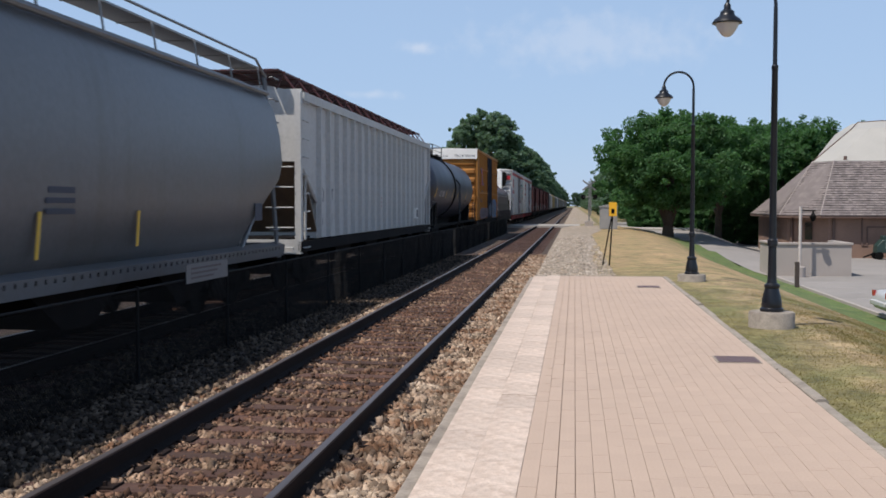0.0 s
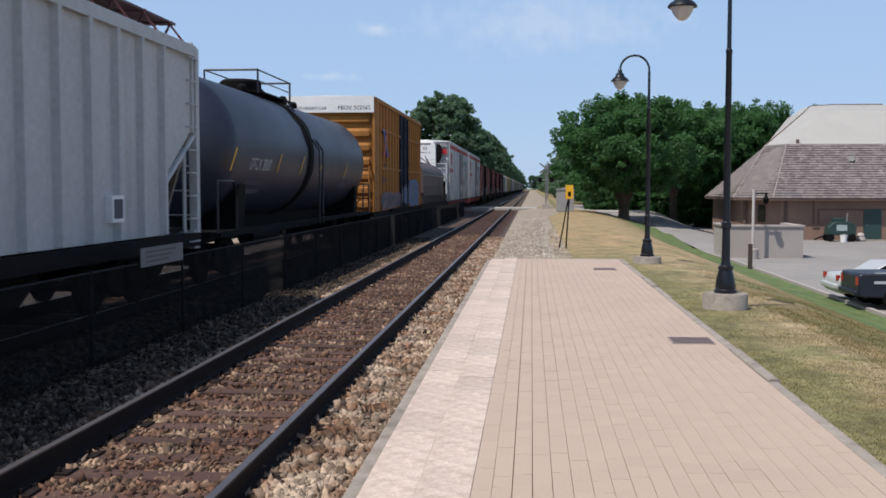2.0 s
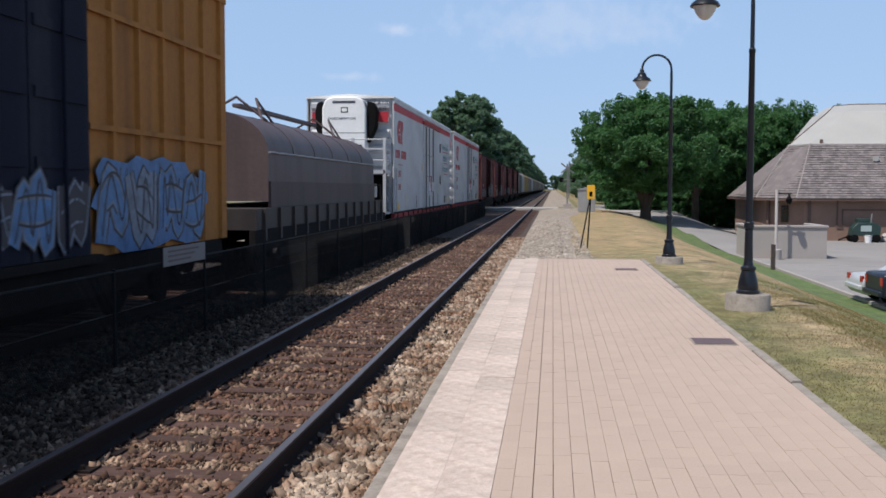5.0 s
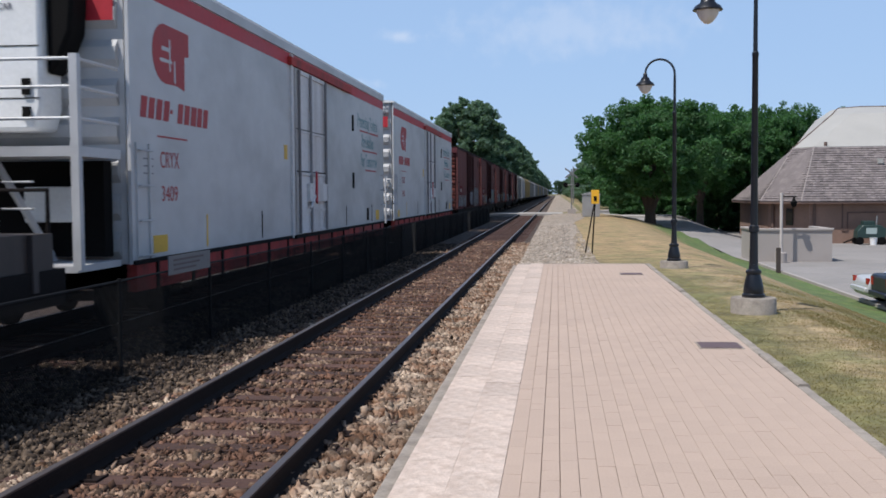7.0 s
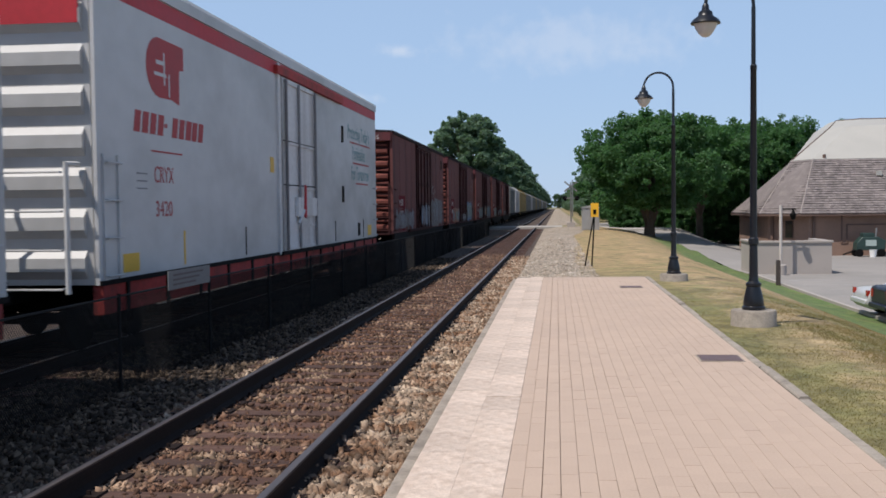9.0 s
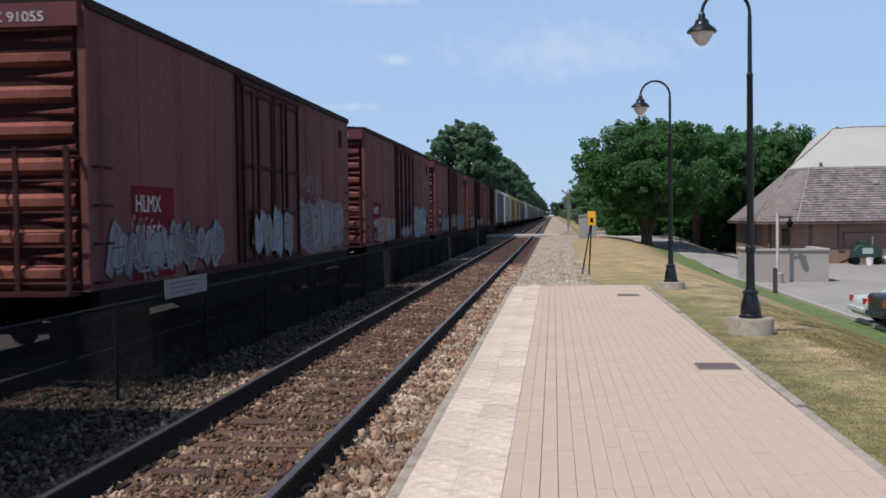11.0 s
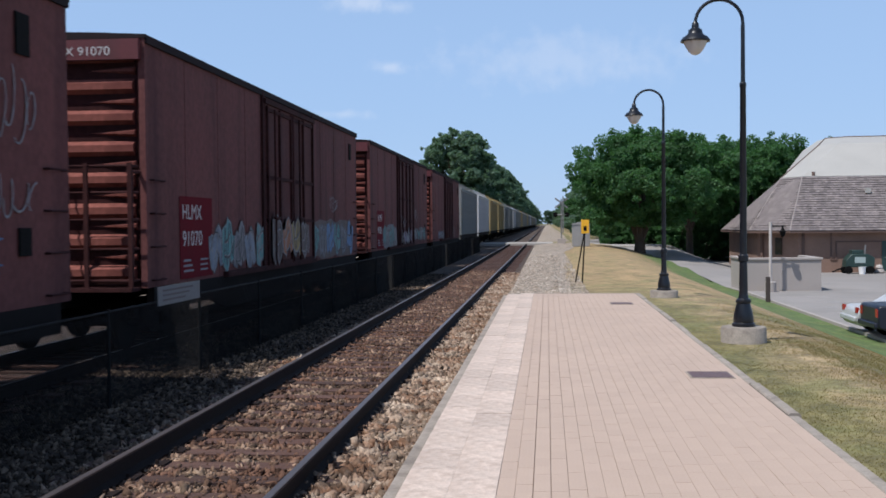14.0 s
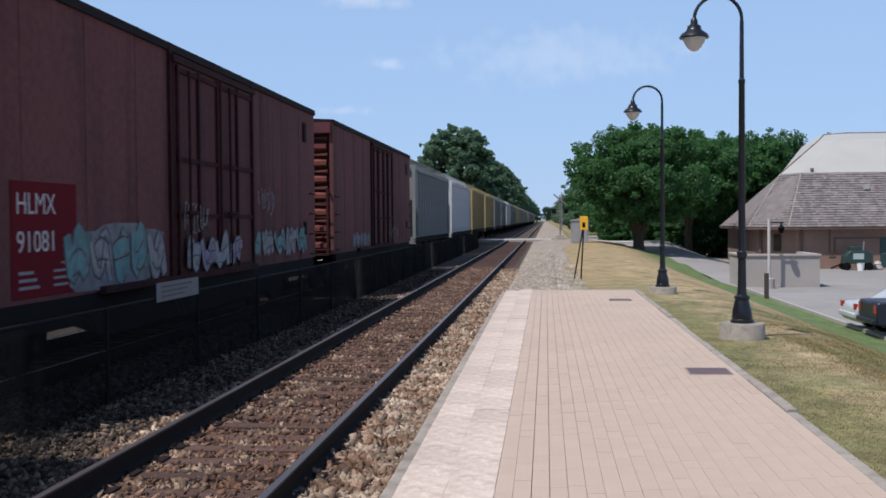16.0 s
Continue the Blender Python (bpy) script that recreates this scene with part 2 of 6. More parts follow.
SIDE = Matrix(((0, 0, 1, 0), (1, 0, 0, 0), (0, 1, 0, 0), (0, 0, 0, 1)))  # text plane to a wall that faces +x
END = Matrix(((1, 0, 0, 0), (0, 0, -1, 0), (0, 1, 0, 0), (0, 0, 0, 1)))  # to a wall that faces -y


def on_side(x, y, z):
    return Matrix.Translation((x, y, z)) @ SIDE


def on_end(x, y, z):
    return Matrix.Translation((x, y, z)) @ END


# ---- the setting ----
RAIL_Z = -0.14
NEAR_X, FAR_X = -2.63, -7.05


def low_z(x, y):
    """The paved level below the bank, climbing towards the crossing."""
    return -1.98 + 1.5 * min(max((y - 60) / 35, 0), 1) * (1 - min(max((x - 11) / 3.5, 0), 1))


def lot_edge(y):
    """Where the paving meets the grass bank."""
    return float(np.interp(y, (-30, 52, 60, 78, 90, 94), (10.15, 10.15, 9.9, 8.9, 5.6, 2.6)))


def ground_z(x, y):
    """Height of the open ground: flat along the line, a grass bank down to the car park."""
    s = min(max((x - 3.4) / 6.6, 0), 1)
    s = s * s * (3 - 2 * s)
    low = low_z(x, y) - 0.02
    if x > lot_edge(y) + 0.35 and y < 150:
        return low_z(x, y) - 0.25
    z = -0.12 + (low + 0.12) * s
    if x < -1.0:
        z = -0.42
    elif x < 0.6 and y > 25.0:
        z = -0.30 + 0.15 * max(x + 1, 0) / 1.6
    return z


def grid_sheet(name, xs, ys, zf, material):
    nx = len(xs)
    v = [(x, y, zf(x, y)) for y in ys for x in xs]
    f = [(j * nx + i, j * nx + i + 1, (j + 1) * nx + i + 1, (j + 1) * nx + i) for j in range(len(ys) - 1) for i in range(nx - 1)]
    s = Shape().add(v, f)
    return part(name, s, material, fix=False, smooth=60)


def mown_stripes(m):
    """Dry and green mown stripes along the bank, golden past the platform, watered green by the car park."""
    n, l = m.node_tree.nodes, m.node_tree.links
    b = n["Principled BSDF"]
    hue = b.inputs["Base Color"].links[0].from_node
    tc = n.new("ShaderNodeTexCoord")
    sx = n.new("ShaderNodeSeparateXYZ")
    l.new(tc.outputs["Object"], sx.inputs[0])
    mp = n.new("ShaderNodeMapping")
    mp.inputs["Scale"].default_value = (1.0, 0.16, 1.0)
    l.new(tc.outputs["Object"], mp.inputs[0])
    no = n.new("ShaderNodeTexNoise")
    no.inputs["Scale"].default_value, no.inputs["Detail"].default_value = 1.2, 9
    l.new(mp.outputs[0], no.inputs[0])
    ma = n.new("ShaderNodeMath")
    ma.operation = "MULTIPLY_ADD"
    l.new(no.outputs[0], ma.inputs[0])
    ma.inputs[1].default_value = 1.9
    l.new(sx.outputs[0], ma.inputs[2])
    mr = n.new("ShaderNodeMapRange")
    mr.inputs[1].default_value, mr.inputs[2].default_value = 2.95, 10.95
    l.new(ma.outputs[0], mr.inputs[0])
    ramp = n.new("ShaderNodeValToRGB")
    dry, olive, pale, green = (0.27, 0.196, 0.100, 1), (0.185, 0.160, 0.068, 1), (0.325, 0.243, 0.135, 1), (0.092, 0.140, 0.038, 1)
    stops = ((0.0, olive), (0.10, olive), (0.17, pale), (0.25, dry), (0.31, olive), (0.37, dry), (0.46, pale), (0.52, olive), (0.57, dry), (0.62, olive), (0.68, green), (1.0, green))
    el = ramp.color_ramp.elements
    el[0].position, el[0].color = stops[0]
    el[1].position, el[1].color = stops[-1]
    for p, c in stops[1:-1]:
        e = el.new(p)
        e.color = c
    l.new(mr.outputs[0], ramp.inputs[0])
    # the dry stretch past the platform end
    far = n.new("ShaderNodeMapRange")
    far.inputs[1].default_value, far.inputs[2].default_value = 22.0, 34.0
    l.new(sx.outputs[1], far.inputs[0])
    side = n.new("ShaderNodeMapRange")
    side.inputs[1].default_value, side.inputs[2].default_value, side.inputs[3].default_value, side.inputs[4].default_value = 6.0, 8.6, 0.85, 0.0
    l.new(ma.outputs[0], side.inputs[0])
    past = n.new("ShaderNodeMapRange")
    past.inputs[1].default_value, past.inputs[2].default_value, past.inputs[3].default_value, past.inputs[4].default_value = 80.0, 105.0, 1.0, 0.0
    l.new(sx.outputs[1], past.inputs[0])
    both = n.new("ShaderNodeMath")
    both.operation = "MULTIPLY"
    l.new(far.outputs[0], both.inputs[0])
    l.new(past.outputs[0], both.inputs[1])
    mu = n.new("ShaderNodeMath")
    mu.operation = "MULTIPLY"
    l.new(both.outputs[0], mu.inputs[0])
    l.new(side.outputs[0], mu.inputs[1])
    gold = n.new("ShaderNodeMixRGB")
    l.new(mu.outputs[0], gold.inputs[0])
    l.new(ramp.outputs[0], gold.inputs[1])
    gold.inputs[2].default_value = (0.36, 0.245, 0.125, 1)
    # green tufts everywhere
    tn = n.new("ShaderNodeTexNoise")
    tn.inputs["Scale"].default_value, tn.inputs["Detail"].default_value = 1.1, 9
    l.new(tc.outputs["Object"], tn.inputs[0])
    tr = n.new("ShaderNodeMapRange")
    tr.inputs[1].default_value, tr.inputs[2].default_value, tr.inputs[4].default_value = 0.46, 0.62, 0.6
    l.new(tn.outputs[0], tr.inputs[0])
    tuft = n.new("ShaderNodeMixRGB")
    l.new(tr.outputs[0], tuft.inputs[0])
    l.new(gold.outputs[0], tuft.inputs[1])
    tuft.inputs[2].default_value = (0.140, 0.145, 0.054, 1)
    l.new(tuft.outputs[0], hue.inputs[1])
    return m


def grass_material():
    return mown_stripes(mat("mown_dry_grass", (0.25, 0.178, 0.086), 0.95, var=0.5, scale=2.4, fine=13, bump=0.22, bdist=0.02))


GRASS = grass_material()
xs = sorted({*[-3000, -1200, -500, -200, -80, -40, -20, -12, -1.04, -1.0, 0.0, 0.6, 1.5, 2.2], *[2.5 + 0.5 * i for i in range(20)], 14, 20, 40, 80, 200, 500, 1200, 3000})
ys = sorted({*[-3000, -1000, -300, -60, -20, 0], *[5 + 5 * i for i in range(24)], 62.5, 67.5, 72.5, 77.5, 82.5, 87.5, 92.5, 24.9, 25.1, 150, 200, 300, 500, 900, 1600, 3000})
ground = structure(grid_sheet("ground", xs, ys, ground_z, GRASS), "dry mown summer grass sloping down to a car park", "grass")
# ballast bed under both tracks
bed = Shape()
bed.prism([(-11.2, -0.55), (-1.10, -0.55), (-1.10, -0.34), (-4.5, -0.35), (-10.4, -0.35)], -60, 900)
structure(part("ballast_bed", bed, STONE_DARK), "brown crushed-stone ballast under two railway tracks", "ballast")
GRAVEL = mat("grey_gravel", (0.34, 0.29, 0.24), 0.95, var=0.45, scale=2, fine=22, bump=1.0, bdist=0.04, c2=(0.22, 0.165, 0.115), amount=0.45)
gys = [25.12, 27, 29, 31, 33, 36, 39, 42, 46, 50, 54, 58, 62, 66, 70, 74, 78, 82, 86, 90, 93.9]
gys_far = [101.1, 110, 125, 150, 200, 300, 500, 900]


def gravel_edge(y):
    """Where the gravel gives way to the dry grass, wandering and widening towards the crossing."""
    return float(np.interp(y, (25, 50, 66, 78, 94, 110, 900), (0.5, 0.8, 1.2, 1.9, 2.3, 2.3, 2.2))) + 0.10 * math.sin(y * 1.3) + 0.07 * math.sin(y * 2.9)


def gravel_sheet(rows, label):
    gv = [(x, y, float(np.interp(x, (-1.1, 0.2, 0.75), (-0.30, -0.13, -0.104)))) for y in rows for x in [-1.1, -0.45, 0.2] + [0.2 + (gravel_edge(y) - 0.2) * k for k in (0.5, 1.0)]]
    sh = Shape().add(gv, [(j * 5 + i, j * 5 + i + 1, (j + 1) * 5 + i + 1, (j + 1) * 5 + i) for j in range(len(rows) - 1) for i in range(4)])
    structure(part("gravel_strip", sh, GRAVEL, fix=False, smooth=60), label, "gravel")


gravel_sheet(gys, "grey gravel strip beside the track past the platform end")
gravel_sheet(gys_far, "pale gravel shoulder beside the track past the crossing")
far_gravel = Shape().prism([(-19.0, -0.5), (-11.0, -0.5), (-11.0, -0.37), (-19.0, -0.37)], -60, 400)
structure(part("gravel_strip", far_gravel, GRAVEL), "grey gravel beyond the second track", "gravel")


def stones(name, n, rx, ry, zf, size, seed, label, rock=None):
    """Loose crushed stones, one mesh."""
    rng = np.random.default_rng(seed)
    u = rng.random(n)
    y = ry[0] + (ry[1] - ry[0]) * u ** 1.6
    x = rng.uniform(*rx, n)
    s = size * (0.35 + 1.25 * rng.random(n) ** 1.8)
    cube = np.array([(-1, -1, -1), (1, -1, -1), (1, 1, -1), (-1, 1, -1), (-1, -1, 1), (1, -1, 1), (1, 1, 1), (-1, 1, 1)], float)
    v = cube[None] * (0.15 + 0.75 * rng.random((n, 8, 3)))
    ang = rng.uniform(0, 2 * np.pi, (n, 2))
    c, d = np.cos(ang), np.sin(ang)
    vx, vy, vz = v[..., 0] * rng.uniform(0.8, 1.6, (n, 1)), v[..., 1] * rng.uniform(0.5, 1.0, (n, 1)), v[..., 2] * rng.uniform(0.35, 0.8, (n, 1))
    vx, vy = vx * c[:, :1] - vy * d[:, :1], vx * d[:, :1] + vy * c[:, :1]
    vx, vz = vx * c[:, 1:] - vz * d[:, 1:], vx * d[:, 1:] + vz * c[:, 1:]
    z = zf(x, y)
    pts = np.stack([x[:, None] + vx * s[:, None], y[:, None] + vy * s[:, None], z[:, None] + vz * s[:, None]], -1).reshape(-1, 3)
    f = np.array([(3, 2, 1, 0), (4, 5, 6, 7), (0, 1, 5, 4), (1, 2, 6, 5), (2, 3, 7, 6), (3, 0, 4, 7)])
    faces = (f[None] + 8 * np.arange(n)[:, None, None]).reshape(-1, 4)
    me = bpy.data.meshes.new(name)
    me.vertices.add(len(pts))
    me.vertices.foreach_set("co", pts.ravel())
    me.loops.add(faces.size)
    me.loops.foreach_set("vertex_index", faces.ravel().astype(np.int32))
    me.polygons.add(len(faces))
    me.polygons.foreach_set("loop_start", np.arange(0, faces.size, 4, dtype=np.int32))
    me.update(calc_edges=True)
    me.materials.append(rock or STONE)
    return tagged(new(name, me), label, "ballast stones", kind="stuff")


def cribs(x, y):
    """Stones heap between the ties and lie thin on top of them."""
    r = np.random.default_rng(6).random(len(x))
    d = np.abs((y - 1.0 + 0.2485) % 0.497 - 0.2485)
    return np.where(d > 0.118, -0.334 + 0.02 * (r - 0.5), np.where(r < 0.10, -0.316, -0.42))


flat = lambda z: (lambda x, y: np.full_like(x, z) + np.random.default_rng(5).uniform(-0.02, 0.02, len(x)))
stones("ballast_stones", 34000, (-1.84, -1.06), (5.5, 42), flat(-0.337), 0.047, 1, "loose tan and rust crushed ballast stones beside the rail")
stones("ballast_stones", 36000, (-3.32, -1.95), (5.5, 44), cribs, 0.034, 2, "rusty crushed ballast stones between the ties", STONE_RUST)
stones("ballast_stones", 12000, (-3.86, -3.44), (5.5, 45), flat(-0.34), 0.040, 8, "tan and brown crushed ballast stones along the outer rail", STONE)
# these lie mostly in the train's shade, so they take the darkened stone
stones("ballast_stones", 36000, (-6.6, -3.7), (7, 42), flat(-0.345), 0.038, 3, "grey-brown crushed ballast stones between two tracks", STONE_SHADED)
stones("gravel_stones", 15000, (-1.05, 1.05), (25.5, 62), lambda x, y: np.where(x < 0.2, -0.30 + 0.17 * (x + 1.1) / 1.3, -0.12), 0.030, 4, "grey gravel stones past the platform end", mat("gravel_stone", (0.40, 0.35, 0.30), 0.9, var=0.3, scale=1.6, island=0.5, c2=(0.25, 0.19, 0.14), amount=0.42, spec=0.2))


def track(name, cx, label, ties_to, y1):
    t = structure(new(name), label, "railway track")
    prof = [(-0.07, -0.17), (0.07, -0.17), (0.07, -0.155), (0.012, -0.13), (0.010, -0.05), (0.036, -0.035), (0.036, -0.006), (0.028, -0.0005), (-0.028, -0.0005), (-0.036, -0.006),
            (-0.036, -0.035), (-0.010, -0.05), (-0.012, -0.13), (-0.07, -0.155)]
    for sx in (-0.754, 0.754):
        r = part("rail", Shape().prism([(cx + sx + a, RAIL_Z + b) for a, b in prof], -40, y1), RAIL, t)
        part("railhead", Shape().box(cx + sx - 0.027, cx + sx + 0.027, -40, y1, RAIL_Z - 0.002, RAIL_Z + 0.003), RAILTOP, r, "polished running surface")
    rng = random.Random(7)
    tm = Shape().box(-1.29, 1.29, -0.115, 0.115, -0.16, 0.0).mesh("tie", TIE)
    pm = Shape()
    for sx in (-0.754, 0.754):
        pm.box(sx - 0.18, sx + 0.18, -0.095, 0.095, 0, 0.018)
        for k in (-1, 1):
            pm.box(sx + k * 0.105 - 0.012, sx + k * 0.105 + 0.012, -0.05 * k - 0.012, -0.05 * k + 0.012, 0.018, 0.05)
    pm = pm.mesh("tie_plate", RAIL)
    y = 1.0
    while y < ties_to:
        a = part("tie", tm, None, t, at=pose(cx + rng.uniform(-0.03, 0.03), y + rng.uniform(-0.02, 0.02), RAIL_Z - 0.178 + rng.uniform(-0.008, 0.006), 0, 0, rng.uniform(-1, 1)))
        if y < 45:
            part("tie_plate", pm, None, a)
        y += 0.497
    return t


track("track_1", NEAR_X, "railway track with rusty rails on weathered wooden ties", 110, 900)
track("track_2", FAR_X, "second railway track with rusty rails on wooden ties", 75, 900)

# ---- platform ----
PY0, PY1 = -6.0, 24.95
plat = Shape().box(-0.94, 2.058, PY0, PY1, -0.6, -0.012)
platform = structure(part("platform", plat, JOINT), "low railway platform paved in tan bricks", "platform")
kerb = Shape()
kerb.prism([(-1.05, -0.6), (-0.945, -0.6), (-0.945, -0.045), (-0.955, -0.04), (-1.04, -0.04), (-1.05, -0.05)], PY0, PY1 + 0.1)
structure(part("platform_kerb", kerb, CONC, bevel=0.008), "grey concrete platform edge kerb", "kerb")


def kerb_run(name, x0, x1, z, n):
    root = structure(new(name), "weathered concrete kerb along the grass, slightly uneven", "kerb")
    rng = random.Random(4)
    L = (PY1 - 4.0) / n
    for i in range(n):
        y0 = 4.0 + i * L
        dz, dx = rng.uniform(-0.012, 0.012), rng.uniform(-0.012, 0.012)
        part("kerb_stone", Shape().prism([(x0 + dx, -0.4), (x1 + dx, -0.4), (x1 + dx, z + dz - 0.02), (x1 - 0.02 + dx, z + dz), (x0 + 0.015 + dx, z + dz), (x0 + dx, z + dz - 0.015)],
                                         y0 + 0.006, y0 + L - 0.006), CONC, root)
    part("kerb_stone", Shape().box(x0, x1, PY0, 4.0, -0.4, z), CONC, root)


kerb_run("platform_kerb", 2.062, 2.17, 0.006, 12)
structure(part("platform_kerb", Shape().box(-0.945, 2.17, PY1 + 0.005, PY1 + 0.10, -0.5, 0.004), CONC, bevel=0.008), "concrete kerb closing the platform end", "kerb")

# tactile edge: two columns of pale tiles
tt = Shape().prism([(0.0004, -0.02), (0.3066, -0.02), (0.3066, 0.003), (0.3055, 0.004), (0.0015, 0.004), (0.0004, 0.003)], 0.001, 0.609).mesh("tactile_tile", TACTILE)
rng = random.Random(3)
for col in (0, 1):
    y = 4.0 - 0.305 * col
    while y < PY1 - 0.3:
        part("tactile_tile", tt, None, platform, at=pose(-0.94 + 0.307 * col, y, rng.uniform(-0.002, 0.002), rng.uniform(-0.15, 0.15), rng.uniform(-0.3, 0.3), 0))
        y += 0.61

# ---- parking lot, road, crossing ----
lys = [-30, 20, 40, 52, 56, 60, 64, 68, 72, 75, 78, 82, 86, 90, 94, 110, 150]
lfs = [0, 0.02, 0.05, 0.08, 0.1, 0.13, 0.17, 0.22, 0.3, 0.5, 1]
lv = [(lot_edge(y) + (70 - lot_edge(y)) * f, y) for y in lys for f in lfs]
lot = Shape().add([(x, y, low_z(x, y)) for x, y in lv], [(j * 11 + i, j * 11 + i + 1, (j + 1) * 11 + i + 1, (j + 1) * 11 + i) for j in range(len(lys) - 1) for i in range(10)])
structure(part("car_park", lot, ASPHALT, fix=False, smooth=60), "sun-bleached grey asphalt car park below the bank", "car park")
pk = Shape().prism([(10.05, 20), (10.2, 20), (10.2, 55.8), (10.05, 55.8)], -2.2, -1.9, "z")
structure(part("car_park_kerb", pk, CONC_L), "pale concrete kerb along the car park", "kerb")
lines = structure(new("parking_lines"), "faded white painted parking lines", "road marking")
WORN = mat("worn_white_line", (0.36, 0.34, 0.325), 0.8, var=0.2, scale=3)
for i in range(9):
    part("parking_line", Shape().box(11.0, 15.5, 28 + i * 2.9, 28.1 + i * 2.9, -1.98, -1.975), WORN, lines)
PALE = mat("pale_road", (0.36, 0.335, 0.31), 0.9, var=0.12, scale=0.5, fine=20)
rxs = [-60, -10, 2.5, 4, 6, 8.5, 11, 12, 13.2, 14.5, 20, 60]


def road_z(x):
    """The crossing lies level with the rails and runs down to the car park."""
    return float(np.interp(x, (2.5, 6, 11, 14.5), (-0.13, -0.40, -0.44, -1.93)))


rv = [(x, y, road_z(x)) for y in (94, 101) for x in rxs] + [(x, y, road_z(x) - 0.5) for y in (94, 101) for x in rxs]
rn = len(rxs)
rf = [(i, i + 1, rn + i + 1, rn + i) for i in range(rn - 1)] + [(2 * rn + i, 2 * rn + i + 1, i + 1, i) for i in range(rn - 1)]
structure(part("road", Shape().add(rv, rf), PALE, fix=False), "pale asphalt road crossing the railway", "road")


# ---- fence between the tracks ----
def fence():
    x, z0, z1 = -4.85, -0.35, 0.74
    f = thing("chain_link_fence", "low black chain-link fence between two railway tracks", "fence", pose(x, 0, 0))
    y0, y1, n = 2.0, 75.0, 24
    step = (y1 - y0) / n
    pm = Shape().bar((0, 0, z0 - 0.2), (0, 0, z1 + 0.03), 0.022, 8).mesh("post", FENCEM)
    rm = Shape().bar((0, 0, z1), (0, step, z1), 0.014, 6).mesh("top_rail", FENCEM)
    w = Shape()
    h = z1 - z0 - 0.04
    pitch = 0.042
    k = int((step + h) / pitch)
    for s in (-1, 1):
        for i in range(k):
            a = i * pitch - (h if s > 0 else 0)
            p, q = (a, z0 + 0.02), (a + s * h, z1 - 0.02)
            (ya, za), (yb, zb) = p, q
            # clip to the bay
            lo, hi = min(ya, yb), max(ya, yb)
            c0, c1 = max(lo, 0), min(hi, step)
            if c1 - c0 < 0.02:
                continue
            zz = lambda yy: za + (zb - za) * (yy - ya) / (yb - ya)
            w.bar((0.003 * s, c0, zz(c0)), (0.003 * s, c1, zz(c1)), 0.0031, 3)
    wm = w.mesh("wire_mesh", FENCEM, smooth=0, fix=False)
    for i in range(n + 1):
        part("post", pm, None, f, at=pose(0, y0 + i * step, 0))
        if i < n:
            part("top_rail", rm, None, f, at=pose(0, y0 + i * step, 0))
            part("wire_mesh", wm, None, f, at=pose(0, y0 + i * step, 0))
    s = thing("fence_sign", "dull grey rectangular sign hung on the chain-link fence", "sign", pose(x + 0.03, 13.3, 0.81))
    part("board", Shape().box(0.0, 0.012, -0.78, 0.78, -0.12, 0.12), mat("dull_sign_board", (0.15, 0.15, 0.155), 0.6, var=0.12, scale=3), s)
    BAR = mat("faded_dark_print", (0.10, 0.08, 0.085), 0.7)
    for i in range(3):
        part("print_bar", Shape().box(0.013, 0.016, -0.62, 0.5 - 0.15 * i, 0.05 - 0.06 * i, 0.075 - 0.06 * i), BAR, s)


fence()


# ---- street lamps ----
def street_lamp():
    s = thing("street_lamp", "black cast-iron gooseneck street lamp on a concrete base in the grass", "street lamp", pose(2.90, 15.87, -0.12), "platform lamps")
    part("footing", Shape().lathe([(0.33, -0.3), (0.33, 0.21), (0.315, 0.235), (0.1, 0.24)], 28), CONC, s, "round concrete footing")
    prof = [(0.17, 0.24), (0.17, 0.28), (0.145, 0.30), (0.15, 0.33), (0.14, 0.42), (0.115, 0.52), (0.10, 0.58), (0.115, 0.60), (0.115, 0.63), (0.075, 0.66), (0.066, 0.72)]
    part("base", Shape().lathe(prof, 20), BLACK, s)
    part("pole", Shape().lathe([(0.066, 0.70), (0.058, 1.20), (0.075, 1.21), (0.075, 1.29), (0.054, 1.31), (0.044, 3.78), (0.05, 3.79), (0.05, 3.84), (0.034, 3.86), (0.030, 4.70)], 16), BLACK, s)
    # gooseneck: up, over towards the track, and down
    r = 0.345
    pts = [(0, 0, 4.65)] + [(-r + r * math.cos(a), 0, 4.74 + r * math.sin(a)) for a in [math.pi * i / 14 for i in range(15)]] + [(-2 * r, 0, 4.72)]
    part("arm", Shape().tube(pts, 0.026, 10), BLACK, s)
    h = part("shade", Shape().lathe([(0.215, 4.47), (0.22, 4.485), (0.185, 4.535), (0.125, 4.575), (0.105, 4.605), (0.10, 4.645), (0.055, 4.68), (0.05, 4.74), (0.03, 4.77)], 24, (-2 * r, 0, 0)), BLACK, s)
    gl = mat("milky_lamp_glass", (0.62, 0.56, 0.52), 0.15, var=0.05, bump=0)
    part("globe", Shape().lathe([(0.01, 4.275), (0.05, 4.285), (0.10, 4.33), (0.145, 4.40), (0.175, 4.475)], 24, (-2 * r, 0, 0)), gl, h, "frosted tapering glass globe")
    return s


lamp = street_lamp()
lamp_2 = copy_thing(lamp, pose(2.77, 25.3, -0.26, 0, 0, 2))
for p in lamp_2.children:
    if p.name.startswith(("footing", "base")):
        p.matrix_basis = pose(0, 0, 0.075)

# utility hatches in the paving
HATCH = mat("rusty_hatch_steel", (0.15, 0.10, 0.10), 0.6, 0.3, var=0.2, scale=6, fine=60, bump=0.3)


